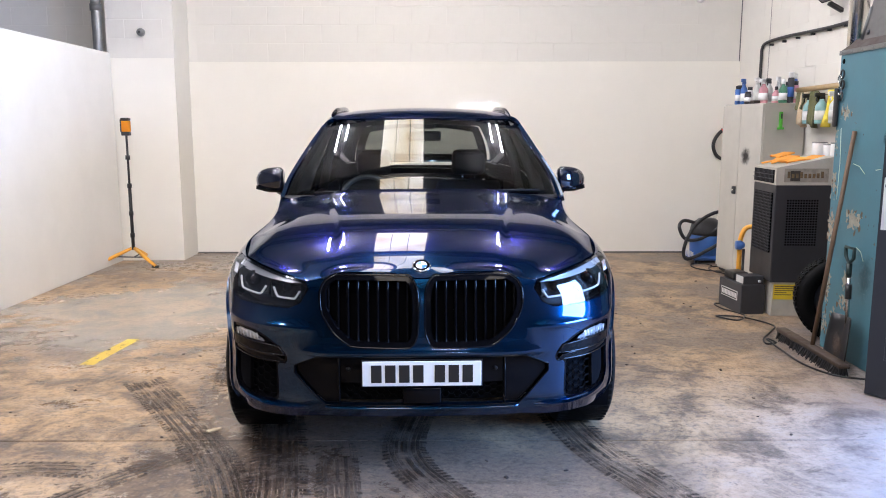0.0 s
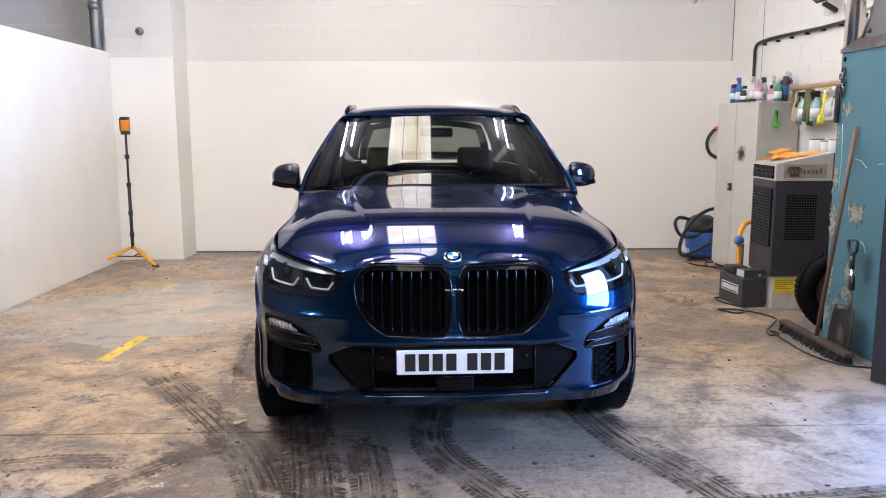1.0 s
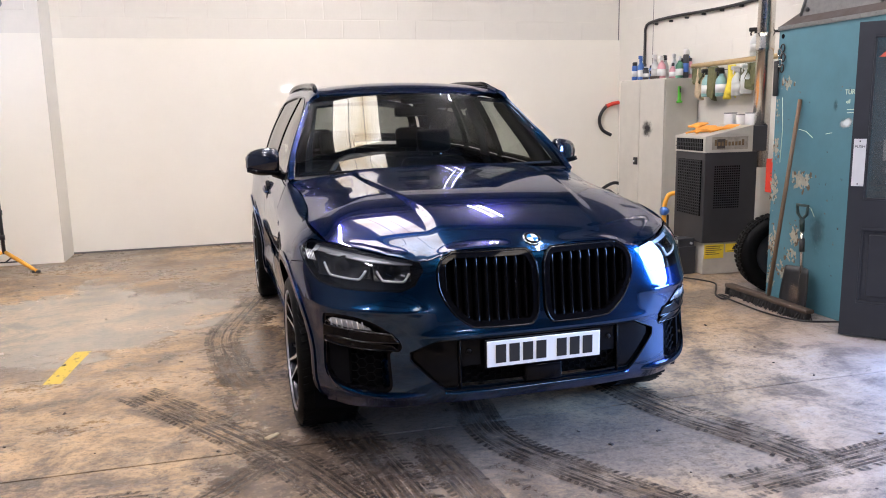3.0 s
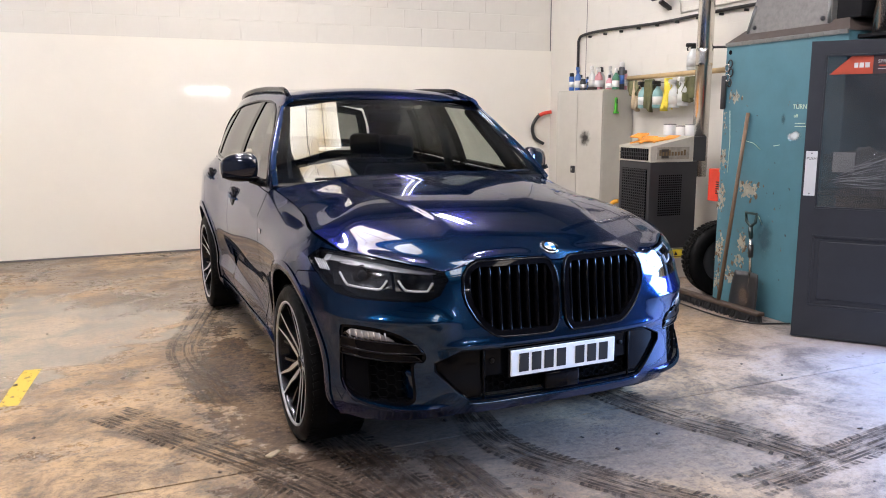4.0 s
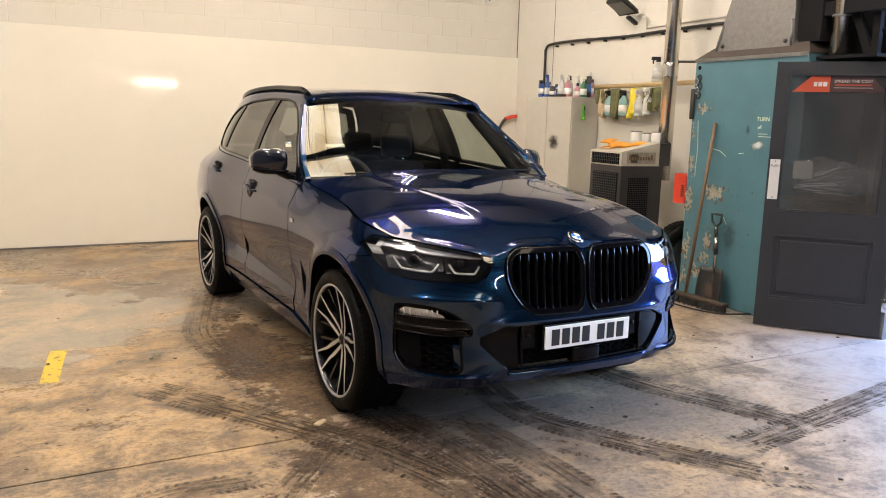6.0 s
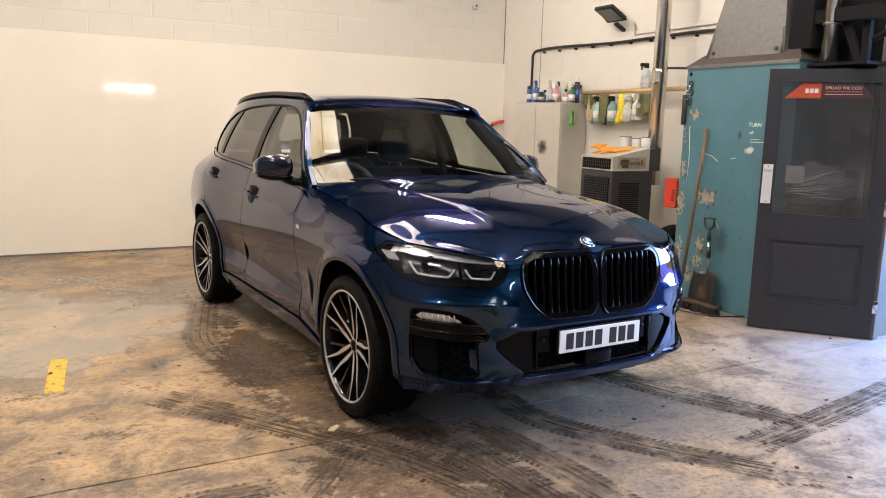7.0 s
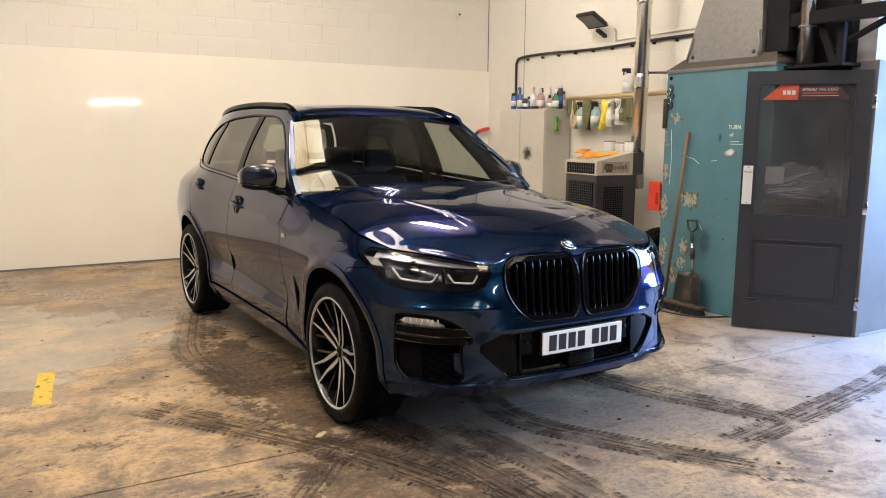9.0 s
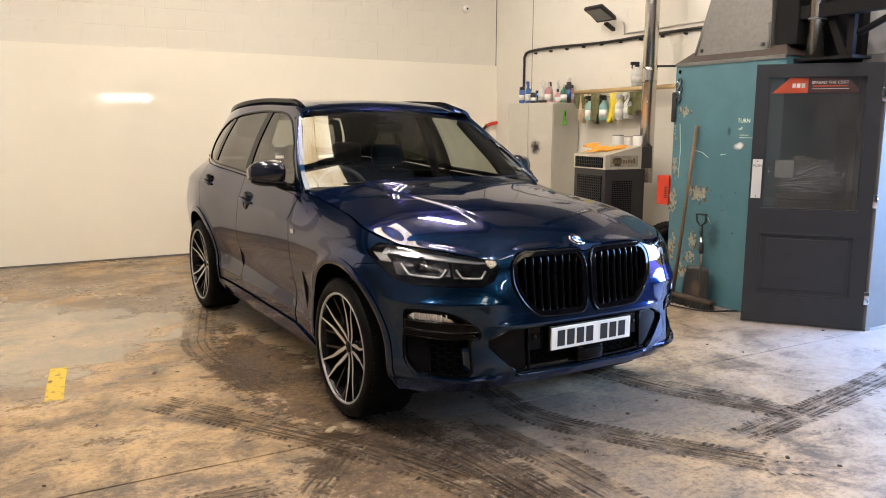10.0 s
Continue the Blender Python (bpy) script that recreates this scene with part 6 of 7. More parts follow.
part("text_bar", boxes(((0.275, 0.0130, 0.208), (0.405, 0.0146, 0.214))), rust_brown, wl2, smooth=False)
# orange gloves on the heater, tins behind
GLV = thing("orange_gloves", HT.matrix_world @ pose(0.20, 0.26, 1.318, 0, -11.2, 30) @ Matrix.Diagonal((1.3, 1.55, 0.75, 1)), "crumpled orange work gloves lying on the heater", "gloves")
for gx, gy, ga in ((0.0, 0.06, 10), (0.03, -0.08, -25), (0.10, 0.16, 40), (-0.04, 0.0, -60)):
    bm = bmesh.new()
    for k in range(4):
        a = radians(ga + (k - 1.5) * 11)
        p0 = Vector((gx, gy + (k - 1.5) * 0.02, 0.018))
        tube([p0, p0 + Vector((-0.05 * math.cos(a), -0.05 * math.sin(a), 0.012)), p0 + Vector((-0.11 * math.cos(a), -0.11 * math.sin(a), 0.0))], [0.014, 0.013, 0.009], 8, bm)
    box(bm, (gx - 0.01, gy - 0.045, 0.0), (gx + 0.13, gy + 0.04, 0.024), 0.010)
    part("glove", bm, orange_cloth, GLV)
for x, y, rr, h in ((3.34, 6.90, 0.062, 0.115), (3.36, 6.75, 0.055, 0.10), (3.35, 6.58, 0.066, 0.115)):
    tin = thing("paint_tin", pose(x, y, 1.366), "small white paint tin on top of the heater", "tin", "paint tins")
    part("body", lathe([(rr * 0.97, 0), (rr, 0.004), (rr, h - 0.01), (rr * 0.96, h - 0.006)], 24), white_plastic, tin)
    part("lid", lathe([(0.0, h - 0.004), (rr * 0.9, h - 0.004), (rr * 1.02, h), (rr * 1.02, h - 0.01)], 24), galv, tin)
# low oil tank box in front of the heater
TB = thing("oil_tank", pose(2.585, 6.55, 0, 0, 0, 6), "low black oil tank box with white name plate", "tank")
part("tank", boxes(((0, 0, 0.0), (0.215, 0.42, 0.26)), bevel=0.006), dark_steel, TB, smooth=False)
part("pump", boxes(((0.03, 0.22, 0.262), (0.17, 0.40, 0.33)), bevel=0.01), black_plastic, TB)
part("control_box", boxes(((0.02, 0.01, 0.261), (0.20, 0.15, 0.335)), bevel=0.004), dark_steel, TB, smooth=False)
part("dial_plate", boxes(((0.016, 0.02, 0.27), (0.0195, 0.14, 0.33))), paper, TB, "pale scale plate", smooth=False)
part("knob", lathe([(0.0, -0.012), (0.011, -0.012), (0.012, 0)], 16, "y", m=Matrix.Translation((0.16, 0.008, 0.29))), white_plastic, TB)
np_ = part("name_plate", boxes(((-0.004, 0.07, 0.11), (-0.0005, 0.37, 0.19))), white_plastic, TB, "white name plate", smooth=False)
part("plate_field", boxes(((-0.0055, 0.078, 0.117), (-0.0035, 0.362, 0.183))), letter_black, np_, smooth=False)
for k in range(10):
    y = 0.347 - 0.0272 * k
    part("name_bar", boxes(((-0.0070, y - 0.020, 0.128), (-0.0052, y, 0.172))), white_plastic, np_, smooth=False)
hose = part("orange_hose", tube(smooth_line([(2.745, 7.06, 0.0), (2.745, 7.06, 0.45), (2.75, 7.06, 0.60), (2.79, 7.06, 0.69), (2.86, 7.05, 0.71)], 5), 0.022, 10), tripod_orange)
tagged(hose, "orange pipe rising beside the heater", "pipe")
part("blue_fitting", lathe([(0.0, 0.0), (0.05, 0.0), (0.055, 0.05), (0.03, 0.09), (0.0, 0.09)], 20, "x", m=Matrix.Translation((2.70, 7.03, 0.54)) @ Matrix.Scale(0.8, 4)), blue_plastic, hose)
part("stand_pipe", tube([(2.775, 7.04, 0.0), (2.775, 7.04, 0.50)], 0.012, 8), black_plastic, hose)

# spare tyre
TY = thing("spare_tyre", pose(3.02, 5.73, 0.325, 0, 0, 72), "worn black spare tyre leaning behind the broom", "tyre")
part("tread", lathe([(0.20, -0.09), (0.27, -0.105), (0.315, -0.09), (0.325, 0), (0.315, 0.09), (0.27, 0.105), (0.20, 0.09)], 48, "x", closed=True), rubber, TY)
for off in (-0.055, 0.0, 0.055):
    bm = bmesh.new()
    for k in range(48):
        a = 2 * math.pi * (k + 3 * off) / 48
        m = Matrix.Rotation(a, 4, "X") @ Matrix.Translation((off, 0, 0.318))
        box(bm, (-0.022, -0.014, 0), (0.022, 0.014, 0.012), 0, m)
    tagged(part("tread_ring", bm, rubber, TY, smooth=False), kind="stuff")
part("rim", lathe([(0.0, 0.02), (0.12, 0.02), (0.195, 0.06), (0.20, -0.06), (0.1, -0.03), (0.0, -0.03)], 36, "x"), dark_steel, TY)

# teal boiler and its duct
BO = thing("boiler_cabinet", pose(-0.18, -0.13, 0), "large teal painted steel boiler cabinet with flaking paint", "boiler")
part("case", boxes(((2.98, 4.55, 0.0), (3.70, 5.70, 2.13)), bevel=0.008), teal_steel, BO, smooth=False)
bm = bmesh.new()
lo = [(2.972, 4.54, 2.128), (3.70, 4.54, 2.128), (3.70, 5.708, 2.128), (2.972, 5.708, 2.128)]
hi = [(3.06, 4.62, 2.225), (3.66, 4.62, 2.225), (3.66, 5.58, 2.225), (3.06, 5.58, 2.225)]
v0, v1 = [bm.verts.new(p) for p in lo], [bm.verts.new(p) for p in hi]
for k in range(4):
    bm.faces.new((v0[k], v0[(k + 1) % 4], v1[(k + 1) % 4], v1[k]))
bm.faces.new(v1), bm.faces.new(v0[::-1])
bmesh.ops.recalc_face_normals(bm, faces=bm.faces[:])
part("sloping_top", bm, rust_brown, BO, "brown sloping top", smooth=False)
part("edge_strip", boxes(((2.968, 4.55, 2.105), (2.979, 5.70, 2.135))), galv, BO, smooth=False)
for k in range(9):
    part("rivet", lathe([(0.0, -0.004), (0.006, -0.003), (0.007, 0.0)], 10, "x", m=Matrix.Translation((2.967, 4.62 + 0.13 * k, 2.12))), galv, BO)
part("peep_hole", lathe([(0.0, -0.003), (0.016, -0.003), (0.018, 0)], 16, "x", m=Matrix.Translation((2.979, 5.65, 2.06))), dark_void, BO)
rng = random.Random(11)


def flake(cy, cz, w, h, n, mat=bare_metal):
    """Ragged scatter of chips where the paint has come off, dense in the middle."""
    bm = bmesh.new()
    for k in range(n):
        c = (2.9785 - 0.00001 * k, cy + rng.gauss(0, w * 0.5), cz + rng.gauss(0, h * 0.5))
        q, st, lean = rng.uniform(0.05, 0.30) * min(w, h) + 0.002, rng.uniform(0.5, 2.4), rng.uniform(-0.6, 0.6)
        pts = [bm.verts.new((c[0], c[1] + q * (math.cos(t) + lean * math.sin(t)) * rng.uniform(0.4, 1.3), c[2] + q * st * math.sin(t) * rng.uniform(0.4, 1.3))) for t in np.linspace(0, 6.28, 10)[:-1]]
        bm.faces.new(pts[::-1])
    bmesh.ops.recalc_face_normals(bm, faces=bm.faces[:])
    return tagged(part("flaked_patch", bm, mat, BO, "patch of flaked paint"), kind="stuff")


rust_edge = plain("rusty_chip", (0.13, 0.085, 0.05), 0.8, var=0.4, scale=30, bump=0.4)
for cy, cz, w, h, n in ((5.35, 0.985, 0.10, 0.055, 70), (5.66, 1.22, 0.03, 0.10, 40), (5.66, 0.90, 0.035, 0.13, 60), (5.40, 0.55, 0.05, 0.07, 45), (5.65, 0.46, 0.04, 0.12, 55), (5.42, 0.40, 0.045, 0.05, 25), (5.50, 0.25, 0.06, 0.05, 35), (5.65, 0.20, 0.04, 0.09, 30), (5.57, 1.70, 0.06, 0.035, 35), (5.67, 1.50, 0.02, 0.09, 20)):
    flake(cy, cz, w, h, n)
    flake(cy, cz, w * 1.2, h * 1.15, n // 3, rust_edge)
for pts in (((5.42, 1.36), (5.34, 1.345), (5.27, 1.30)), ((5.62, 1.60), (5.60, 1.36), (5.61, 1.10)), ((5.30, 0.80), (5.24, 0.78), (5.20, 0.72)), ((5.14, 1.33), (5.08, 1.34))):
    part("scratch", tube([(2.9795, y, z) for y, z in pts], 0.0022, 5), chalk_green, BO, "pale scratch")
for k in range(26):
    y, z = rng.uniform(4.75, 5.6), rng.uniform(0.25, 1.95)
    flake(y, z, 0.012, 0.012, 2, dark_steel if k % 2 else rust_edge)
soft_spot("white_smear", (0.72, 0.76, 0.76), (2.9775, 4.95, 1.41), 0.075, 0.045, BO, "smear of white paint")
soft_spot("dark_smear", (0.04, 0.05, 0.05), (2.9775, 5.16, 0.62), 0.10, 0.20, BO, "dark scuffed patch", 0.4)
soft_spot("dark_smear", (0.03, 0.045, 0.06), (2.9775, 5.06, 1.53), 0.025, 0.06, BO, "dark scuffed patch", 0.5)
writing("TURN", 0.048, Matrix.Translation((2.9775, 4.915, 1.62)) @ FACE_LEFT, chalk_green, BO, "chalk_writing")
writing("off", 0.036, Matrix.Translation((2.9775, 4.945, 1.555)) @ FACE_LEFT, chalk_green, BO, "chalk_writing")
for k in range(2):
    part("chalk_line", boxes(((2.9768, 4.86 - 0.04 * k, 1.50 - 0.022 * k), (2.9782, 4.95, 1.504 - 0.022 * k))), chalk_green, BO, smooth=False)
HK = thing("cable_hook", pose(2.785, 5.50, 1.94), "bunch of hooks and chain hung on the boiler corner", "hook")
for k, (dy, dz) in enumerate(((0.0, 0.03), (0.03, 0.0), (-0.01, -0.04), (0.02, -0.08), (0.0, -0.12))):
    part("link", tube([(0.0, dy + 0.022 * math.cos(a), dz + 0.03 * math.sin(a)) for a in np.linspace(0, 6.28, 13)[:-1]], 0.006, 6, closed=True), chrome if k % 2 else black_plastic, HK)
part("dark_strap", boxes(((-0.01, 0.035, -0.33), (0.01, 0.085, -0.06)), bevel=0.009), black_plastic, HK)
RB = thing("red_box", pose(3.12, 5.90, 0.80), "small red alarm box fixed beside the boiler", "box")
part("case", boxes(((0.0, 0.002, 0.0), (0.12, 0.16, 0.29)), bevel=0.006), red_paint, RB, smooth=False)
part("bracket", boxes(((0.05, -0.331, 0.12), (0.08, 0.003, 0.15))), dark_steel, RB, smooth=False)
for k in range(6):
    part("text_bar", boxes(((-0.002, 0.02, 0.07 + 0.02 * k), (0.0005, 0.06, 0.08 + 0.02 * k))), letter_black, RB, smooth=False)

DU = thing("flue_hood", pose(-0.18, -0.13, -0.015), "tapered galvanised duct rising from the boiler", "duct")
bm = bmesh.new()
lo = [(3.03, 4.745, 2.20), (3.64, 4.745, 2.20), (3.64, 5.55, 2.20), (3.03, 5.55, 2.20)]
hi = [(3.16, 4.875, 3.1), (3.60, 4.875, 3.1), (3.60, 5.36, 3.1), (3.16, 5.36, 3.1)]
tp = [(3.16, 4.875, CEIL - 0.002), (3.60, 4.875, CEIL - 0.002), (3.60, 5.36, CEIL - 0.002), (3.16, 5.36, CEIL - 0.002)]
rr = [[bm.verts.new(p) for p in q] for q in (lo, hi, tp)]
for a, b in zip(rr, rr[1:]):
    for k in range(4):
        bm.faces.new((a[k], a[(k + 1) % 4], b[(k + 1) % 4], b[k]))
bmesh.ops.recalc_face_normals(bm, faces=bm.faces[:])
dull_galv = plain("dull_galvanised", (0.15, 0.147, 0.14), 0.5, metal=0.35, var=0.22, scale=26, bump=0.1)
part("sheet", bm, dull_galv, DU, smooth=False)
for y in (4.765, 5.53):
    part("corner_strap", tube([(3.027, y, 2.21), (3.06, y + (0.03 if y < 5 else -0.04), 2.42)], 0.012, 6), galv, DU)
for y, z in ((5.46, 2.25), (4.82, 2.25)):
    part("bolt", lathe([(0.0, -0.012), (0.016, -0.010), (0.018, 0)], 12, "x", m=Matrix.Translation((3.03, y, z))), dark_steel, DU)
dk = part("dark_duct", boxes(((3.12, 4.02, 2.10), (3.70, 4.66, CEIL - 0.002)), bevel=0.01), soot_steel, None, smooth=False)
tagged(dk, "dark sooty steel duct behind the door", "duct")
# dark box added to cover the lit side face of the tapered duct
part("side_duct", boxes(((2.875, 4.40, 2.215), (3.121, 4.598, CEIL - 0.002)), bevel=0.006), soot_steel, dk, smooth=False)
fp = thing("exhaust_pipe", pose(2.95, 4.285, 0), "stained stainless exhaust pipe above the door", "pipe")
part("pipe", lathe([(0.064, 2.10), (0.064, CEIL - 0.002)], 28), stainless, fp)
part("clamp", lathe([(0.0645, 2.385), (0.068, 2.385), (0.068, 2.40), (0.0645, 2.40)], 28, closed=True), galv, fp)
fr = thing("steel_bracket", pose(0, 0, 0), "dark steel support frame above the door", "frame")
part("beam", boxes(((2.90, 3.30, 2.40), (2.97, 4.50, 2.50)), bevel=0.004), soot_steel, fr, smooth=False)
part("brace", boxes(((-0.018, -0.03, 0.0), (0.018, 0.03, 0.335)), bevel=0.003), soot_steel, fr, smooth=False).matrix_local = pose(2.99, 4.06, 2.10, -24, 0, 0)
part("post", boxes(((2.975, 3.995, 2.101), (3.02, 4.05, 2.40)), bevel=0.003), soot_steel, fr, smooth=False)
part("ledge", boxes(((2.88, 3.93, 2.076), (3.12, 4.42, 2.10)), bevel=0.003), soot_steel, fr, smooth=False)
part("brace", tube([(2.96, 3.95, 2.255), (2.96, 3.62, 2.40)], 0.025, 6), soot_steel, fr)

# the open door
DOOR_A, DOOR_B = Vector((2.55, 4.49, 0)), Vector((3.115, 3.815, 0))
dang = math.degrees(math.atan2(DOOR_B.y - DOOR_A.y, DOOR_B.x - DOOR_A.x))
DR = thing("door_1", pose(2.55, 4.49, 0.012, 0, 0, dang), "dark grey half-glazed door standing open", "door")
Wd, Hd_, T_ = 0.88, 2.035, 0.044
bm = bmesh.new()
for lo, hi in (((0, 0, 0), (0.092, T_, Hd_)), ((0.782, 0, 0), (Wd, T_, Hd_)), ((0.092, 0, 0), (0.782, T_, 0.225)), ((0.092, 0, 0.73), (0.782, T_, 0.915)), ((0.092, 0, 1.945), (0.782, T_, Hd_))):
    box(bm, lo, hi)
part("door_leaf", bm, door_grey, DR, smooth=False)
part("lower_panel", boxes(((0.085, 0.014, 0.215), (0.79, T_ - 0.014, 0.74))), door_grey, DR, smooth=False)
part("raised_field", boxes(((0.14, 0.006, 0.275), (0.735, 0.016, 0.685)), bevel=0.005), door_grey, DR, smooth=False)
for lo, hi in (((0.092, 0.001, 0.225), (0.782, 0.010, 0.243)), ((0.092, 0.001, 0.712), (0.782, 0.010, 0.73)), ((0.092, 0.001, 0.243), (0.110, 0.010, 0.712)), ((0.764, 0.001, 0.243), (0.782, 0.010, 0.712)),
               ((0.092, 0.002, 0.915), (0.782, 0.012, 0.928)), ((0.092, 0.002, 1.932), (0.782, 0.012, 1.945)), ((0.092, 0.002, 0.928), (0.105, 0.012, 1.932)), ((0.769, 0.002, 0.928), (0.782, 0.012, 1.932))):
    part("moulding", boxes((lo, hi), bevel=0.003), door_grey, DR, smooth=False)
pane = part("door_pane", boxes(((0.090, 0.019, 0.912), (0.784, 0.025, 1.948))), pane_glass, DR, "glass pane with a grey veil put in for reflections", smooth=False)
pane.visible_shadow = False
push_metal = plain("brushed_aluminium", (0.66, 0.66, 0.66), 0.4, metal=0.25, var=0.05)
push = part("push_plate", boxes(((0.014, -0.003, 1.0), (0.086, 0.0002, 1.305)), bevel=0.001), push_metal, DR, "brushed push plate", smooth=False)
writing("PUSH", 0.026, Matrix.Translation((0.05, -0.0032, 1.255)) @ FACE_NEAR, letter_black, push, "push_lettering", 0.0004)
for z in (1.015, 1.29):
    part("screw", lathe([(0.0, -0.003), (0.004, -0.002), (0.005, 0)], 10, "y", m=Matrix.Translation((0.05, -0.003, z))), dark_steel, push)
bm = bmesh.new()
bm.faces.new([bm.verts.new((x, 0.0175, z)) for x, z in ((0.118, 1.815), (0.372, 1.815), (0.372, 1.932), (0.245, 1.932))])
sg = part("window_sign", bm, sign_red, DR, "orange-red corner sticker", smooth=False)
for x0, x1 in ((0.262, 0.285), (0.292, 0.318), (0.325, 0.352)):
    part("logo_bar", boxes(((x0, 0.0155, 1.856), (x1, 0.0170, 1.888))), sign_white, sg, smooth=False)
bm = bmesh.new()
bm.faces.new([bm.verts.new((x, 0.0176, z)) for x, z in ((0.374, 1.815), (0.74, 1.815), (0.64, 1.932), (0.374, 1.932))])
part("sign_field", bm, sign_dark, DR, "dark red sticker band", smooth=False)
writing("SPREAD THE COST", 0.030, Matrix.Translation((0.525, 0.0168, 1.893)) @ FACE_NEAR, sign_white, sg, "sign_lettering", 0.0003)
part("text_bar", boxes(((0.405, 0.0160, 1.863), (0.645, 0.0172, 1.871))), sign_red, sg, smooth=False)
part("text_bar", boxes(((0.40, 0.0160, 1.845), (0.655, 0.0172, 1.848))), sign_white, sg, smooth=False)
part("notice", boxes(((0.18, 0.0262, 1.165), (0.315, 0.0275, 1.30))), paper, DR, "paper notice behind the glass", smooth=False)
for z in (0.25, 1.0, 1.80):
    part("hinge", boxes(((Wd - 0.004, -0.008, z - 0.05), (Wd + 0.03, 0.012, z + 0.05)), bevel=0.003), chrome, DR, "steel hinge")
# stored things behind the door's glass
SB = part("storage_crate", boxes(((0.22, 0.10, 0.0), (0.62, 0.40, 0.98)), bevel=0.01), dark_steel, None, smooth=False)
SB.matrix_world = DR.matrix_world
tagged(SB, "dark crate standing behind the open door", "crate")
part("crate_lid", boxes(((0.21, 0.095, 0.98), (0.63, 0.405, 1.0)), bevel=0.004), black_plastic, SB, smooth=False)
bm = bmesh.new()
bmesh.ops.create_icosphere(bm, subdivisions=4, radius=1.0)
for v in bm.verts:
    q = v.co.copy()
    v.co = Vector((0.42 + 0.21 * q.x, 0.25 + 0.13 * q.y, 1.13 + 0.135 * q.z)) + q * (0.07 * noise.noise(q * 2.3) + 0.08 * abs(noise.noise(q * 6.0)) + 0.035 * abs(noise.noise(q * 15.0)))
wrap = plain("clear_wrap", (0.20, 0.205, 0.21), 0.08, var=0.5, scale=9, coat=1.0, spec=0.8)
PB = part("plastic_bundle", bm, wrap, None, smooth=False)
PB.matrix_world = DR.matrix_world
tagged(PB, "bundle wrapped in shiny clear plastic on the crate", "bundle")

# loose clear film hanging over the bundle
film_glass = glass("clear_film", (0.93, 0.94, 0.94), 0.06)
film_glass.node_tree.nodes["Math.001"].inputs[2].default_value = 0.22
bm = bmesh.new()
rows = []
for j in range(40):
    v = j / 39
    row = []
    for i in range(57):
        u = i / 56
        p = Vector((0.12 + 0.58 * u, 0.062, 1.0 + 0.33 * v - 0.10 * abs(u - 0.45) * v))
        ang = math.atan2(p.z - 0.99, p.x - 0.02)
        fan = ang * 9 + 0.5 * noise.noise(Vector((u * 4, v * 4, 1.3)))
        crumple = 0.030 * abs(fan % 1 - 0.5) + 0.016 * abs((fan * 2.7 + 0.3) % 1 - 0.5) + 0.010 * abs(noise.noise(Vector((u * 13 - v * 9, v * 9, 4.1))))
        row.append(bm.verts.new(p + Vector((0, crumple, 0.02 * noise.noise(Vector((u * 7, v * 7, 8.0)))))))
    rows.append(row)
for a, b in zip(rows, rows[1:]):
    for i in range(56):
        bm.faces.new((a[i], a[i + 1], b[i + 1], b[i]))
CF = part("plastic_film", bm, film_glass, PB, "crumpled clear plastic film", smooth=False)
CF.visible_shadow = False
# pale strips fanning across the film, standing in for its glints
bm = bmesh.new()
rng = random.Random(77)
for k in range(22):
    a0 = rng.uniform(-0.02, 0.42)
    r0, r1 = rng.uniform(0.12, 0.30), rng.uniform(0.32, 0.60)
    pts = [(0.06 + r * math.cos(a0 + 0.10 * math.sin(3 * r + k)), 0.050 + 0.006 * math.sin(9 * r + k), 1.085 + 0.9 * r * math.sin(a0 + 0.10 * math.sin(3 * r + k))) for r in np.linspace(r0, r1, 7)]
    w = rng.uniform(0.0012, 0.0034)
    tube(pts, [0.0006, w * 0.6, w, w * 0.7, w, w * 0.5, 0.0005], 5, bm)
tagged(part("film_crease", bm, white_plastic, PB, "pale strips put in for glints on the clear film"), kind="stuff")

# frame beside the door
df = part("door_frame", boxes(((3.14, 3.80, 0.0), (3.20, 3.845, 2.12)), bevel=0.003), jamb_dimmed, None, smooth=False)
tagged(df, "door post, coloured grey against the lamp's glare", "door frame", kind="structure")

# broom, shovel, cable
head_wood = plain("grimy_wood", (0.055, 0.036, 0.024), 0.7, var=0.3, scale=12, bump=0.3)
BR = thing("broom", pose(2.60, 5.30, 0), "wide yard broom with brown wooden handle leaning on the boiler", "broom")
bm = boxes(((-0.038, -0.48, 0.058), (0.038, 0.48, 0.088)), bevel=0.008)
part("head", bm, head_wood, BR, "worn wooden broom head")
bm = bmesh.new()
rng = random.Random(21)
for k in range(700):
    y, x = rng.uniform(-0.475, 0.475), rng.uniform(-0.03, 0.03)
    t = Vector((x * 1.7 + rng.uniform(-0.02, 0.02), y + rng.uniform(-0.015, 0.015), 0.002))
    tube([(x, y, 0.062), t], [0.006, 0.004], 4, bm)
part("bristles", bm, black_plastic, BR, "dark stiff bristles", smooth=False)
part("handle", tube([(0.01, -0.01, 0.08), (0.095, -0.02, 0.83), (0.18, -0.03, 1.58)], [0.016, 0.0155, 0.015], 12), wood, BR, "brown wooden handle")
grip_green = plain("grip_plastic", (0.012, 0.030, 0.028), 0.4, var=0.15, scale=12)
shovel_dirt = plain("muddy_plastic", (0.07, 0.05, 0.036), 0.7, var=0.35, scale=20, bump=0.3)
SH = thing("shovel", pose(2.672, 5.09, 0), "black plastic snow shovel with grey shaft leaning on the boiler", "shovel")
bm = bmesh.new()
rows = []
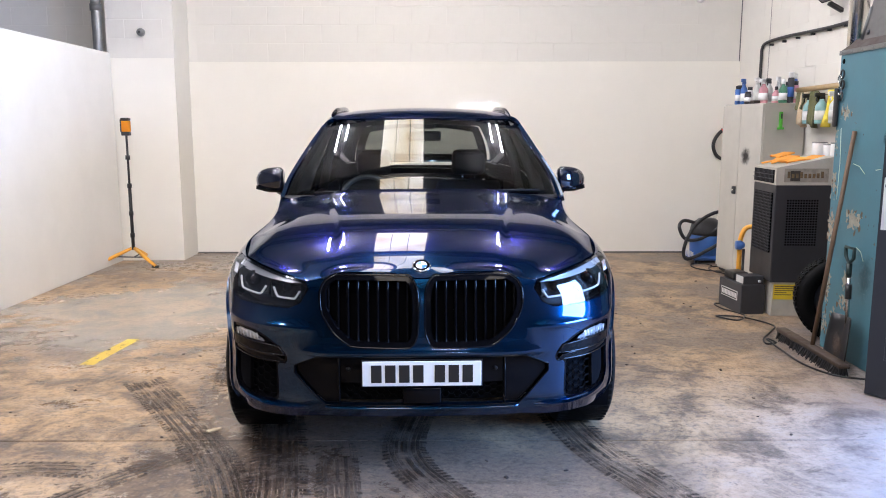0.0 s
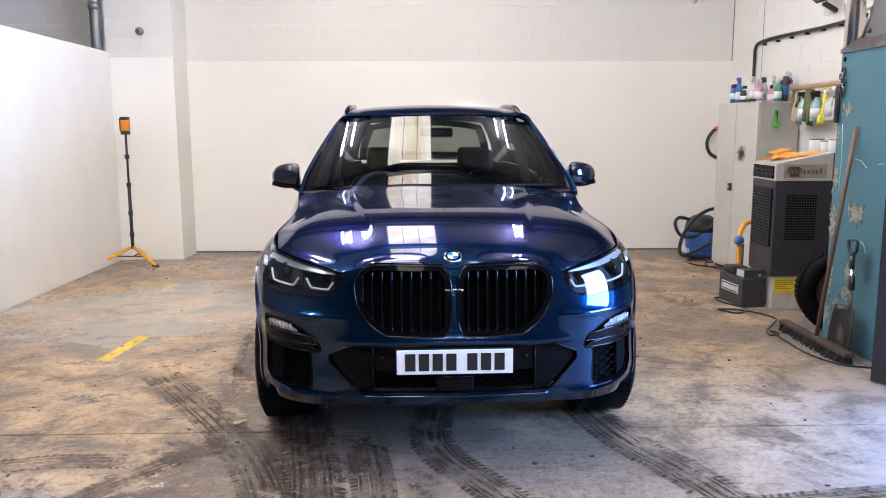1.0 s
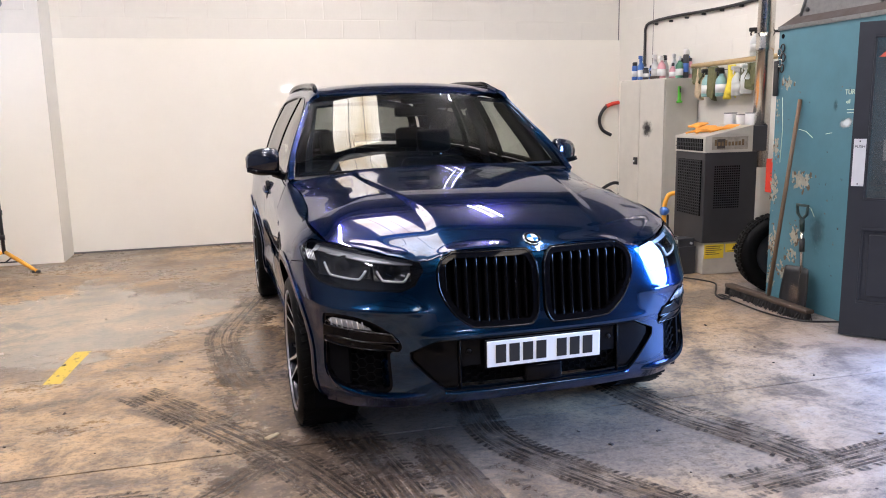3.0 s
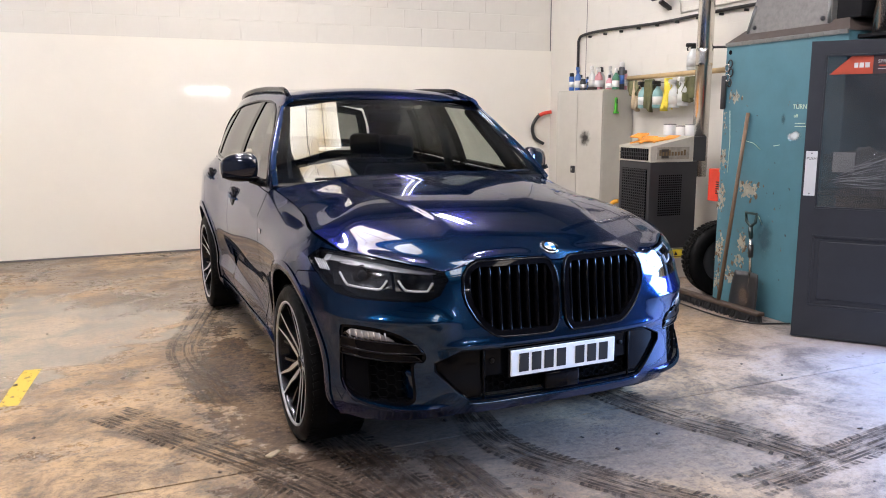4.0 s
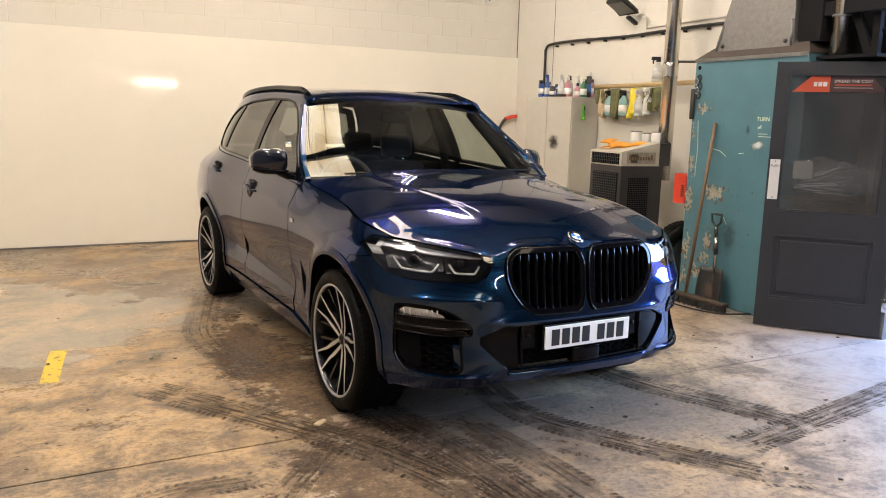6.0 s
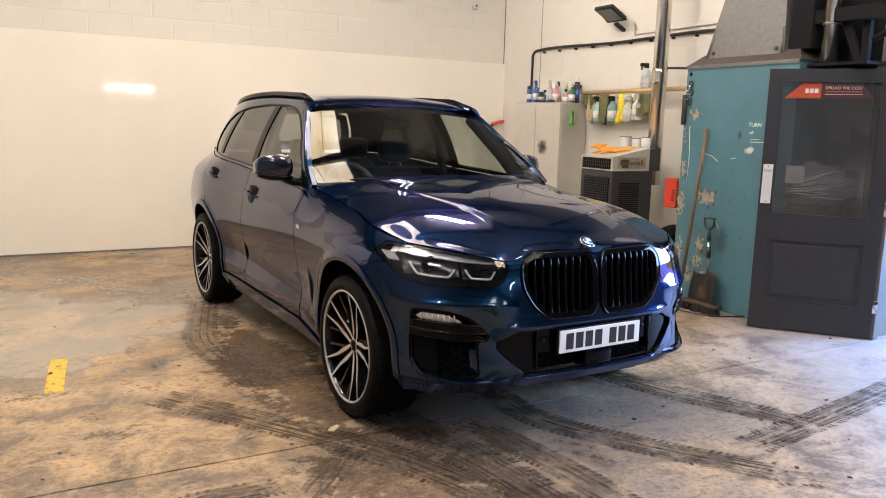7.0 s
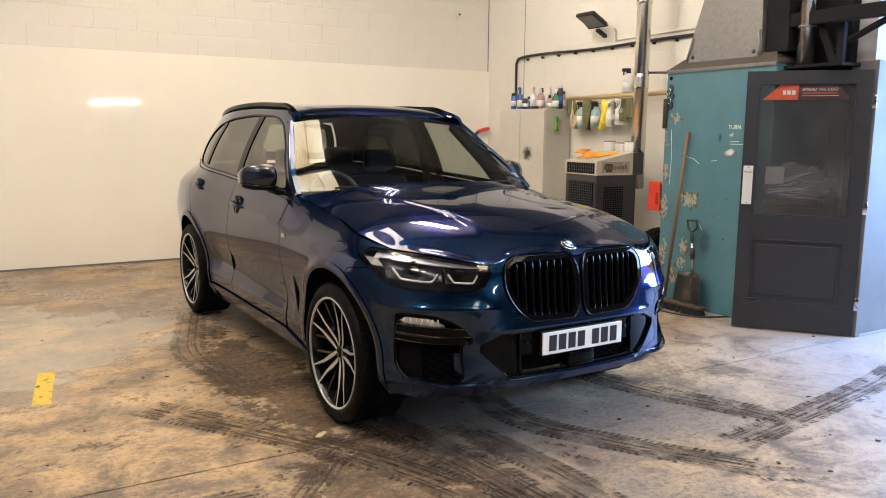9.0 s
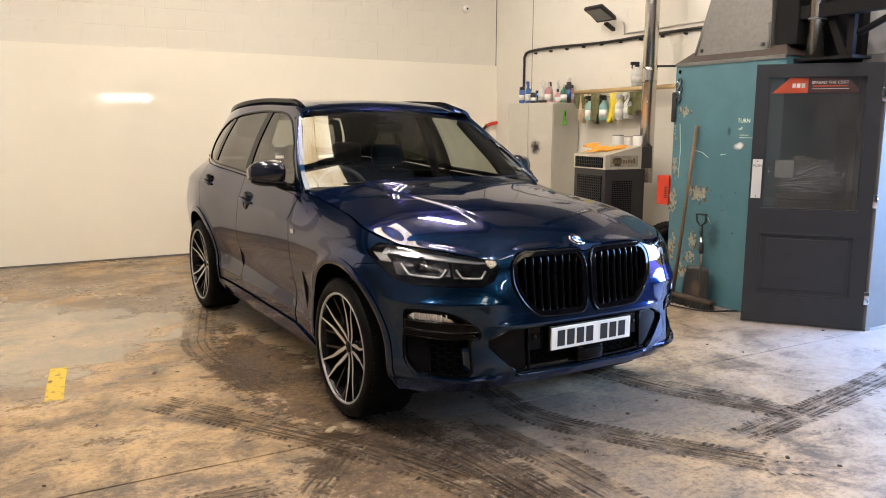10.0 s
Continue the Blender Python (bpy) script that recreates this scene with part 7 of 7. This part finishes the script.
for v in np.linspace(0, 1, 8):
    z = 0.012 + 0.33 * v
    wd = 0.145 * (1 - 0.16 * v ** 3)
    rows.append([bm.verts.new((0.01 + 0.055 * v - 0.045 * (abs(u) ** 2.5) * (0.5 + 0.5 * v), wd * u, z)) for u in np.linspace(-1, 1, 11)])
for a, b in zip(rows, rows[1:]):
    for k in range(10):
        bm.faces.new((a[k], a[k + 1], b[k + 1], b[k]))
bl = part("blade", bm, black_plastic, SH, "scuffed black plastic blade")
md = bl.modifiers.new("thick", "SOLIDIFY")
md.thickness = 0.006
for y in (-0.07, 0.0, 0.07):
    part("blade_rib", tube([(0.018, y, 0.06), (0.058, y * 0.7, 0.30)], [0.004, 0.008], 8), shovel_dirt, SH)
soft_spot("dried_mud", (0.14, 0.095, 0.065), (0.004, 0.0, 0.15), 0.085, 0.11, SH, "smear of dried brown mud", 0.6)
part("shaft", tube([(0.062, 0.0, 0.29), (0.062, 0.02, 0.62)], 0.013, 10), stainless, SH, "grey metal shaft")
part("sleeve", tube([(0.062, 0.010, 0.46), (0.062, 0.016, 0.56)], 0.021, 10), black_plastic, SH)
part("neck", tube([(0.062, 0.02, 0.61), (0.062, 0.03, 0.70)], [0.017, 0.02], 10), grip_green, SH)
part("grip", tube([(0.062, 0.03, 0.70), (0.062, -0.018, 0.74), (0.063, -0.024, 0.805), (0.063, 0.088, 0.805), (0.062, 0.078, 0.74)], 0.012, 8, closed=True), grip_green, SH, "D-shaped dark green grip")
cab = part("power_cable", tube(smooth_line([(2.62, 6.9, 0.008), (2.50, 6.95, 0.008), (2.50, 6.75, 0.008), (2.60, 6.50, 0.008), (2.47, 6.32, 0.008), (2.35, 6.48, 0.008), (2.56, 6.42, 0.008), (2.70, 6.15, 0.008), (2.60, 5.95, 0.010), (2.46, 5.75, 0.008), (2.42, 5.60, 0.008), (2.50, 5.62, 0.012), (2.47, 5.72, 0.012), (2.46, 5.45, 0.008), (2.46, 5.10, 0.008), (2.55, 4.85, 0.008), (2.75, 4.75, 0.008), (2.9, 4.7, 0.008)], 6), 0.007, 8), black_plastic)
tagged(cab, "thin black cable trailing across the floor", "cable")

# vacuum cleaner and hoses near the corner
VC = thing("vacuum_cleaner", pose(3.22, 9.35, 0), "blue and black wet vacuum cleaner beside the cabinet", "vacuum cleaner")
part("tub", lathe([(0.17, 0.06), (0.19, 0.10), (0.20, 0.30), (0.19, 0.33)], 28), blue_plastic, VC, "blue tub")
part("lid", lathe([(0.20, 0.33), (0.205, 0.36), (0.18, 0.46), (0.10, 0.52), (0.0, 0.53)], 28), black_plastic, VC, "black motor head")
part("base", boxes(((-0.21, -0.21, 0.03), (0.21, 0.21, 0.09)), bevel=0.03), blue_plastic, VC)
for a in range(4):
    part("castor", lathe([(0.0, -0.012), (0.03, -0.012), (0.03, 0.012), (0.0, 0.012)], 16, "x", m=Matrix.Translation((0.17 * (1 if a % 2 else -1), 0.17 * (1 if a > 1 else -1), 0.03))), black_plastic, VC)
for k in range(7):
    part("ridge", boxes(((-0.2105, -0.17 + 0.052 * k, 0.05), (-0.205, -0.145 + 0.052 * k, 0.13))), white_plastic, VC, smooth=False)
part("hose", tube(smooth_line([(-0.12, 0.0, 0.46), (-0.30, -0.05, 0.50), (-0.36, -0.08, 0.42), (-0.28, -0.1, 0.28), (-0.1, -0.16, 0.30), (0.10, -0.2, 0.45), (0.2, -0.22, 0.55), (0.05, -0.2, 0.62), (-0.2, -0.22, 0.48), (-0.33, -0.22, 0.22), (-0.30, -0.24, 0.06), (0.0, -0.24, 0.20), (0.2, -0.25, 0.35)], 6), 0.021, 10), black_plastic, VC, "ribbed black hose")
vcab = part("coiled_cable", tube(smooth_line([(3.0 + 0.16 * math.cos(0.5 * k) + 0.01 * k, 8.95 + 0.20 * math.sin(0.5 * k) - 0.02 * k, 0.008 + 0.0007 * k) for k in range(34)], 3), 0.008, 6), black_plastic)
tagged(vcab, "loose coil of black cable on the floor", "cable")
wh = part("wall_hose", tube(smooth_line([(3.70, 9.90, 1.62), (3.54, 9.92, 1.57), (3.45, 9.93, 1.42), (3.49, 9.93, 1.27), (3.62, 9.92, 1.19)], 6), 0.022, 10), black_plastic)
tagged(wh, "black hose with red end hung behind the cabinet", "hose")
part("red_end", tube(smooth_line([(3.72, 9.90, 1.622), (3.62, 9.91, 1.605), (3.545, 9.92, 1.573)], 5), 0.0245, 10), red_paint, wh)

part("wall_hook", tube([(3.56, 9.91, 1.585), (3.56, 9.972, 1.60)], 0.008, 6), dark_steel, wh)

# warning beacon on its tripod
TR = thing("work_light", pose(-3.70, 9.12, 0), "amber beacon light on a black pole with orange tripod feet", "lamp")
part("pole", tube([(0, 0, 0.18), (0, 0, 0.95)], 0.019, 12), black_plastic, TR)
part("upper_pole", tube([(0, 0, 0.95), (0.0, 0, 1.53)], 0.013, 12), black_plastic, TR)
for z in (0.36, 0.62, 0.95, 1.28):
    part("collar", lathe([(0.019, z - 0.03), (0.026, z - 0.03), (0.026, z + 0.02), (0.019, z + 0.02)], 16, closed=True), black_plastic, TR)
for a in (205, 325, 85):
    c, s = math.cos(radians(a)), math.sin(radians(a))
    part("leg", tube([(0.02 * c, 0.02 * s, 0.20), (0.20 * c, 0.20 * s, 0.12), (0.42 * c, 0.42 * s, 0.022)], [0.018, 0.022, 0.018], 8), tripod_orange, TR, "orange plastic leg")
    part("foot", boxes(((0.40 * c - 0.03, 0.40 * s - 0.02, 0.0), (0.40 * c + 0.05, 0.40 * s + 0.02, 0.03)), bevel=0.008), black_plastic, TR)
    part("strut", tube([(0, 0, 0.09), (0.20 * c, 0.20 * s, 0.11)], 0.008, 6), black_plastic, TR)
part("lamp_body", boxes(((-0.045, -0.04, 1.53), (0.045, 0.04, 1.575)), bevel=0.008), black_plastic, TR)
part("lens", boxes(((-0.038, -0.04, 1.575), (0.045, 0.04, 1.70)), bevel=0.006), amber, TR, "amber plastic lens")
part("lens_frame", boxes(((-0.050, -0.043, 1.57), (-0.036, 0.043, 1.715))), black_plastic, TR, smooth=False)
part("lamp_top", boxes(((-0.047, -0.042, 1.70), (0.047, 0.042, 1.735)), bevel=0.010), black_plastic, TR)

# small wall fixtures
dp = thing("drain_pipe", pose(-4.08, 9.40, 0), "grey painted downpipe beside the pilaster", "pipe")
part("pipe", lathe([(0.055, 0.0), (0.055, CEIL - 0.002)], 24), galv, dp)
part("socket", lathe([(0.056, 2.98), (0.066, 2.98), (0.066, 3.06), (0.056, 3.06)], 24, closed=True), galv, dp)
for p, lab in (((-3.58, 9.445, 2.74), "small grey motion sensor on the pilaster"), ((3.22, 9.995, 3.20), "small round white sensor with dark eye")):
    sn = thing("motion_sensor", pose(*p), lab, "sensor")
    part("body", lathe([(0.0, -0.055), (0.03, -0.05), (0.045, -0.03), (0.05, 0.0)], 20, "y"), galv if p[0] < 0 else white_plastic, sn)
    part("eye", lathe([(0.0, -0.060), (0.014, -0.058), (0.016, -0.05)], 16, "y"), black_plastic, sn)

# ---- marks on the floor ----
def worn_film(name, colour, lo, hi, most, rough, scale=14.0):
    """A thin film that is worn away in patches."""
    m, nt, b = nodes_of(name)
    N, L = nt.nodes, nt.links
    b.inputs["Base Color"].default_value, b.inputs["Roughness"].default_value = (*colour, 1), rough
    tc, n, r = N.new("ShaderNodeTexCoord"), N.new("ShaderNodeTexNoise"), N.new("ShaderNodeMapRange")
    n.inputs["Scale"].default_value, n.inputs["Detail"].default_value, n.inputs["Roughness"].default_value = scale, 8, 0.7
    L.new(tc.outputs["Object"], n.inputs["Vector"])
    r.inputs["From Min"].default_value, r.inputs["From Max"].default_value, r.inputs["To Max"].default_value = lo, hi, most
    L.new(n.outputs["Fac"], r.inputs["Value"])
    L.new(r.outputs[0], b.inputs["Alpha"])
    return m


mud_film = worn_film("mud_film", (0.075, 0.048, 0.032), 0.40, 0.64, 0.60, 0.28, 4.0)
mud_tread = worn_film("mud_tread", (0.040, 0.026, 0.017), 0.42, 0.58, 0.72, 0.35, 6.0)
scrape_pale = worn_film("pale_scrape", (0.36, 0.27, 0.19), 0.42, 0.60, 0.50, 0.4, 7.0)
yellow_line = worn_film("yellow_line_paint", (0.62, 0.44, 0.05), 0.36, 0.44, 1.0, 0.5, 16.0)


def ribbon(bm, pts, lo, hi, z):
    """A flat strip between two offsets from a curve."""
    prev = None
    for i, p in enumerate(pts):
        a, b = pts[max(i - 1, 0)], pts[min(i + 1, len(pts) - 1)]
        d = np.array(b) - np.array(a)
        d /= max(np.linalg.norm(d), 1e-9)
        n = np.array((-d[1], d[0]))
        row = [bm.verts.new((p[0] + n[0] * o, p[1] + n[1] * o, z)) for o in (lo, hi)]
        if prev:
            bm.faces.new((prev[0], prev[1], row[1], row[0]))
        prev = row


LEVEL = [0]


def tyre_track(points, width, label, seed, ribs=True):
    r = random.Random(seed)
    LEVEL[0] += 1
    z = 0.0012 + 0.0004 * LEVEL[0]
    pts = smooth_line(points, 14)
    ob = new("tyre_track")
    tagged(ob, label, "tyre track", "tyre tracks", kind="stuff")
    # strips that start and stop unevenly, so that the ends fray out
    step = sum(math.hypot(*(np.array(b) - np.array(a))) for a, b in zip(pts, pts[1:])) / (len(pts) - 1)
    bm = bmesh.new()
    edges = np.linspace(-0.5, 0.5, 10) * width
    for lo, hi in zip(edges, edges[1:]):
        i0, i1 = int(r.uniform(0, 0.25) / step), int(r.uniform(0, 0.25) / step)
        ribbon(bm, pts[i0:len(pts) - i1], lo, hi, z)
    part("mud", bm, mud_film, ob, smooth=False)
    bm = bmesh.new()
    acc = 0.0
    for i in range(1, len(pts)):
        a, b = np.array(pts[i - 1]), np.array(pts[i])
        seg = np.linalg.norm(b - a)
        d = (b - a) / max(seg, 1e-9)
        n = np.array((-d[1], d[0]))
        while acc < seg:
            p = a + d * acc
            for s in (-1, 1):
                if r.random() < 0.74:
                    o0, o1 = s * width * 0.36, s * width * (0.52 + r.uniform(-0.02, 0.03))
                    q = [p + n * o0, p + n * o1 + d * 0.012, p + n * o1 + d * (0.012 + 0.020), p + n * o0 + d * 0.020]
                    bm.faces.new([bm.verts.new((c[0], c[1], z + 0.0003)) for c in q])
            acc += 0.036
        acc -= seg
    for o in (-0.30, -0.19, -0.02, 0.02, 0.19, 0.30)[:: 1 if ribs else 2]:
        i0, i1 = int(r.uniform(0, 0.3) / step), int(r.uniform(0, 0.3) / step)
        ribbon(bm, pts[i0:len(pts) - i1], o * width - 0.006, o * width + 0.010, z + 0.0003)
    part("tread_print", bm, mud_tread, ob, smooth=False)
    bm = bmesh.new()
    for o in (-0.40, -0.33, -0.25, -0.10, 0.0, 0.11, 0.24, 0.34, 0.41):
        i0, i1 = int(r.uniform(0, 0.3) / step), int(r.uniform(0, 0.3) / step)
        ribbon(bm, pts[i0:len(pts) - i1], o * width - 0.0025, o * width + 0.0025, z + 0.0005)
    part("bare_line", bm, scrape_pale, ob, smooth=False)
    return ob


tyre_track([(-1.95, 4.8), (-1.7, 4.45), (-1.32, 3.89), (-1.08, 3.48), (-0.89, 2.98), (-0.75, 2.3), (-0.65, 1.5)], 0.24, "muddy tyre track curving across the floor", 1)
tyre_track([(-0.95, 4.3), (-0.87, 3.9), (-0.80, 3.55), (-0.72, 3.1), (-0.66, 2.4), (-0.6, 1.4)], 0.27, "muddy tyre track leading from the front wheel", 2)
tyre_track([(-0.12, 4.4), (-0.20, 3.8), (-0.15, 3.5), (0.0, 3.22), (0.17, 2.95), (0.37, 2.67), (0.44, 2.58)], 0.22, "dark curved tyre track under the bumper", 3)
tyre_track([(0.64, 4.3), (0.70, 3.95), (0.80, 3.6), (0.95, 3.3), (1.07, 2.98), (1.12, 2.82)], 0.25, "muddy tyre track leading from the front wheel", 4)
tyre_track([(0.58, 2.84), (1.1, 2.90), (1.65, 2.98), (2.15, 3.06), (3.4, 3.3), (5.0, 3.2)], 0.20, "tyre track turning in from the entrance", 5)
tyre_track([(-1.22, 3.72), (-1.43, 3.46), (-1.6, 3.25), (-2.0, 2.6)], 0.15, "short tyre track across the floor", 6, False)
tyre_track([(-1.18, 7.1), (-1.36, 6.4), (-1.48, 5.8), (-1.42, 5.15), (-1.31, 4.6)], 0.24, "wet tyre track beside the car", 7, False)
tyre_track([(-0.55, 3.75), (-0.5, 3.45), (-0.45, 3.1), (-0.42, 2.6)], 0.20, "short scuffed tyre track", 9, False)
tyre_track([(0.36, 2.55), (0.47, 2.48), (0.58, 2.40)], 0.15, "short tyre print near the entrance", 10, False)
tyre_track([(-2.45, 3.34), (-2.0, 3.46), (-1.62, 3.44)], 0.16, "faint crossing tyre print on the floor", 12, False)
bm = bmesh.new()
ribbon(bm, smooth_line([(-2.45, 5.12), (-2.42, 5.45), (-2.385, 5.77)], 4), -0.05, 0.05, 0.0012)
tagged(part("yellow_line", bm, yellow_line, None, smooth=False), "short worn yellow painted line on the floor", "floor marking")
# crumbs and grit
bm = bmesh.new()
rng = random.Random(33)
for k in range(150):
    x, y = rng.uniform(-3.6, 3.0), rng.uniform(2.2, 9.0)
    q = rng.uniform(0.003, 0.011) * (1.5 if rng.random() < 0.1 else 1)
    box(bm, (-q, -q * 0.7, 0), (q, q * 0.7, q * 0.6), 0, pose(x, y, 0.0001, rng.uniform(-20, 20), rng.uniform(-20, 20), rng.uniform(0, 360)))
tagged(part("grit", bm, rust_brown, None, smooth=False), "scattered crumbs of dirt on the floor", "grit", kind="stuff")
leaf = bmesh.new()
for p0, q in (((-1.235, 3.93), 0.028), ((-1.21, 3.95), 0.02)):
    box(leaf, (-q, -q * 0.6, 0), (q, q * 0.6, 0.010), 0.004, pose(p0[0], p0[1], 0.002, 0, 0, 40))
tagged(part("paper_scrap", leaf, tan_cloth, None), "small crumpled tan scrap on the floor", "scrap")

# ---- painted blocks of the walls ----
def block_mesh(w, h, d, gap=0.004):
    bm = bmesh.new()
    box(bm, (-w / 2 + gap, -d, gap), (w / 2 - gap, 0.0005, h - gap), 0.6 * gap, seg=1)
    me = bpy.data.meshes.new("block")
    bm.to_mesh(me)
    bm.free()
    me.materials.append(white_paint)
    return me


BW, BH = 0.45, 0.225
full, half = block_mesh(BW, BH, 0.004), block_mesh(BW / 2, BH, 0.004)


def lay(parent, x0, x1, z0, z1, place):
    row = 0
    z = z0
    while z < z1 - 0.01:
        x = x0 + (BW / 4 if row % 2 else BW / 2)
        if row % 2:
            ob = new("block", half)
            ob.parent, ob.matrix_world = parent, place(x, z)
            x += BW * 0.75
        while x + BW / 2 <= x1 + 0.01:
            ob = new("block", full)
            ob.parent, ob.matrix_world = parent, place(x, z)
            x += BW
        z += BH
        row += 1


lay(back_wall, -3.1, 3.7, 2.445, 3.6, lambda x, z: pose(x, BACK, z))
lay(pil, -4.0, -3.2, 2.445, 3.6, lambda x, z: pose(x, 9.45, z))
lay(back_wall, -6.3, -4.1, 2.445, 3.6, lambda x, z: pose(x, BACK, z))
full, half = block_mesh(BW, BH, 0.002, 0.0018), block_mesh(BW / 2, BH, 0.002, 0.0018)
lay(right_wall, 5.7, 9.95, 1.55, 3.55, lambda x, z: pose(RIGHT, x, z, 0, 0, -90))
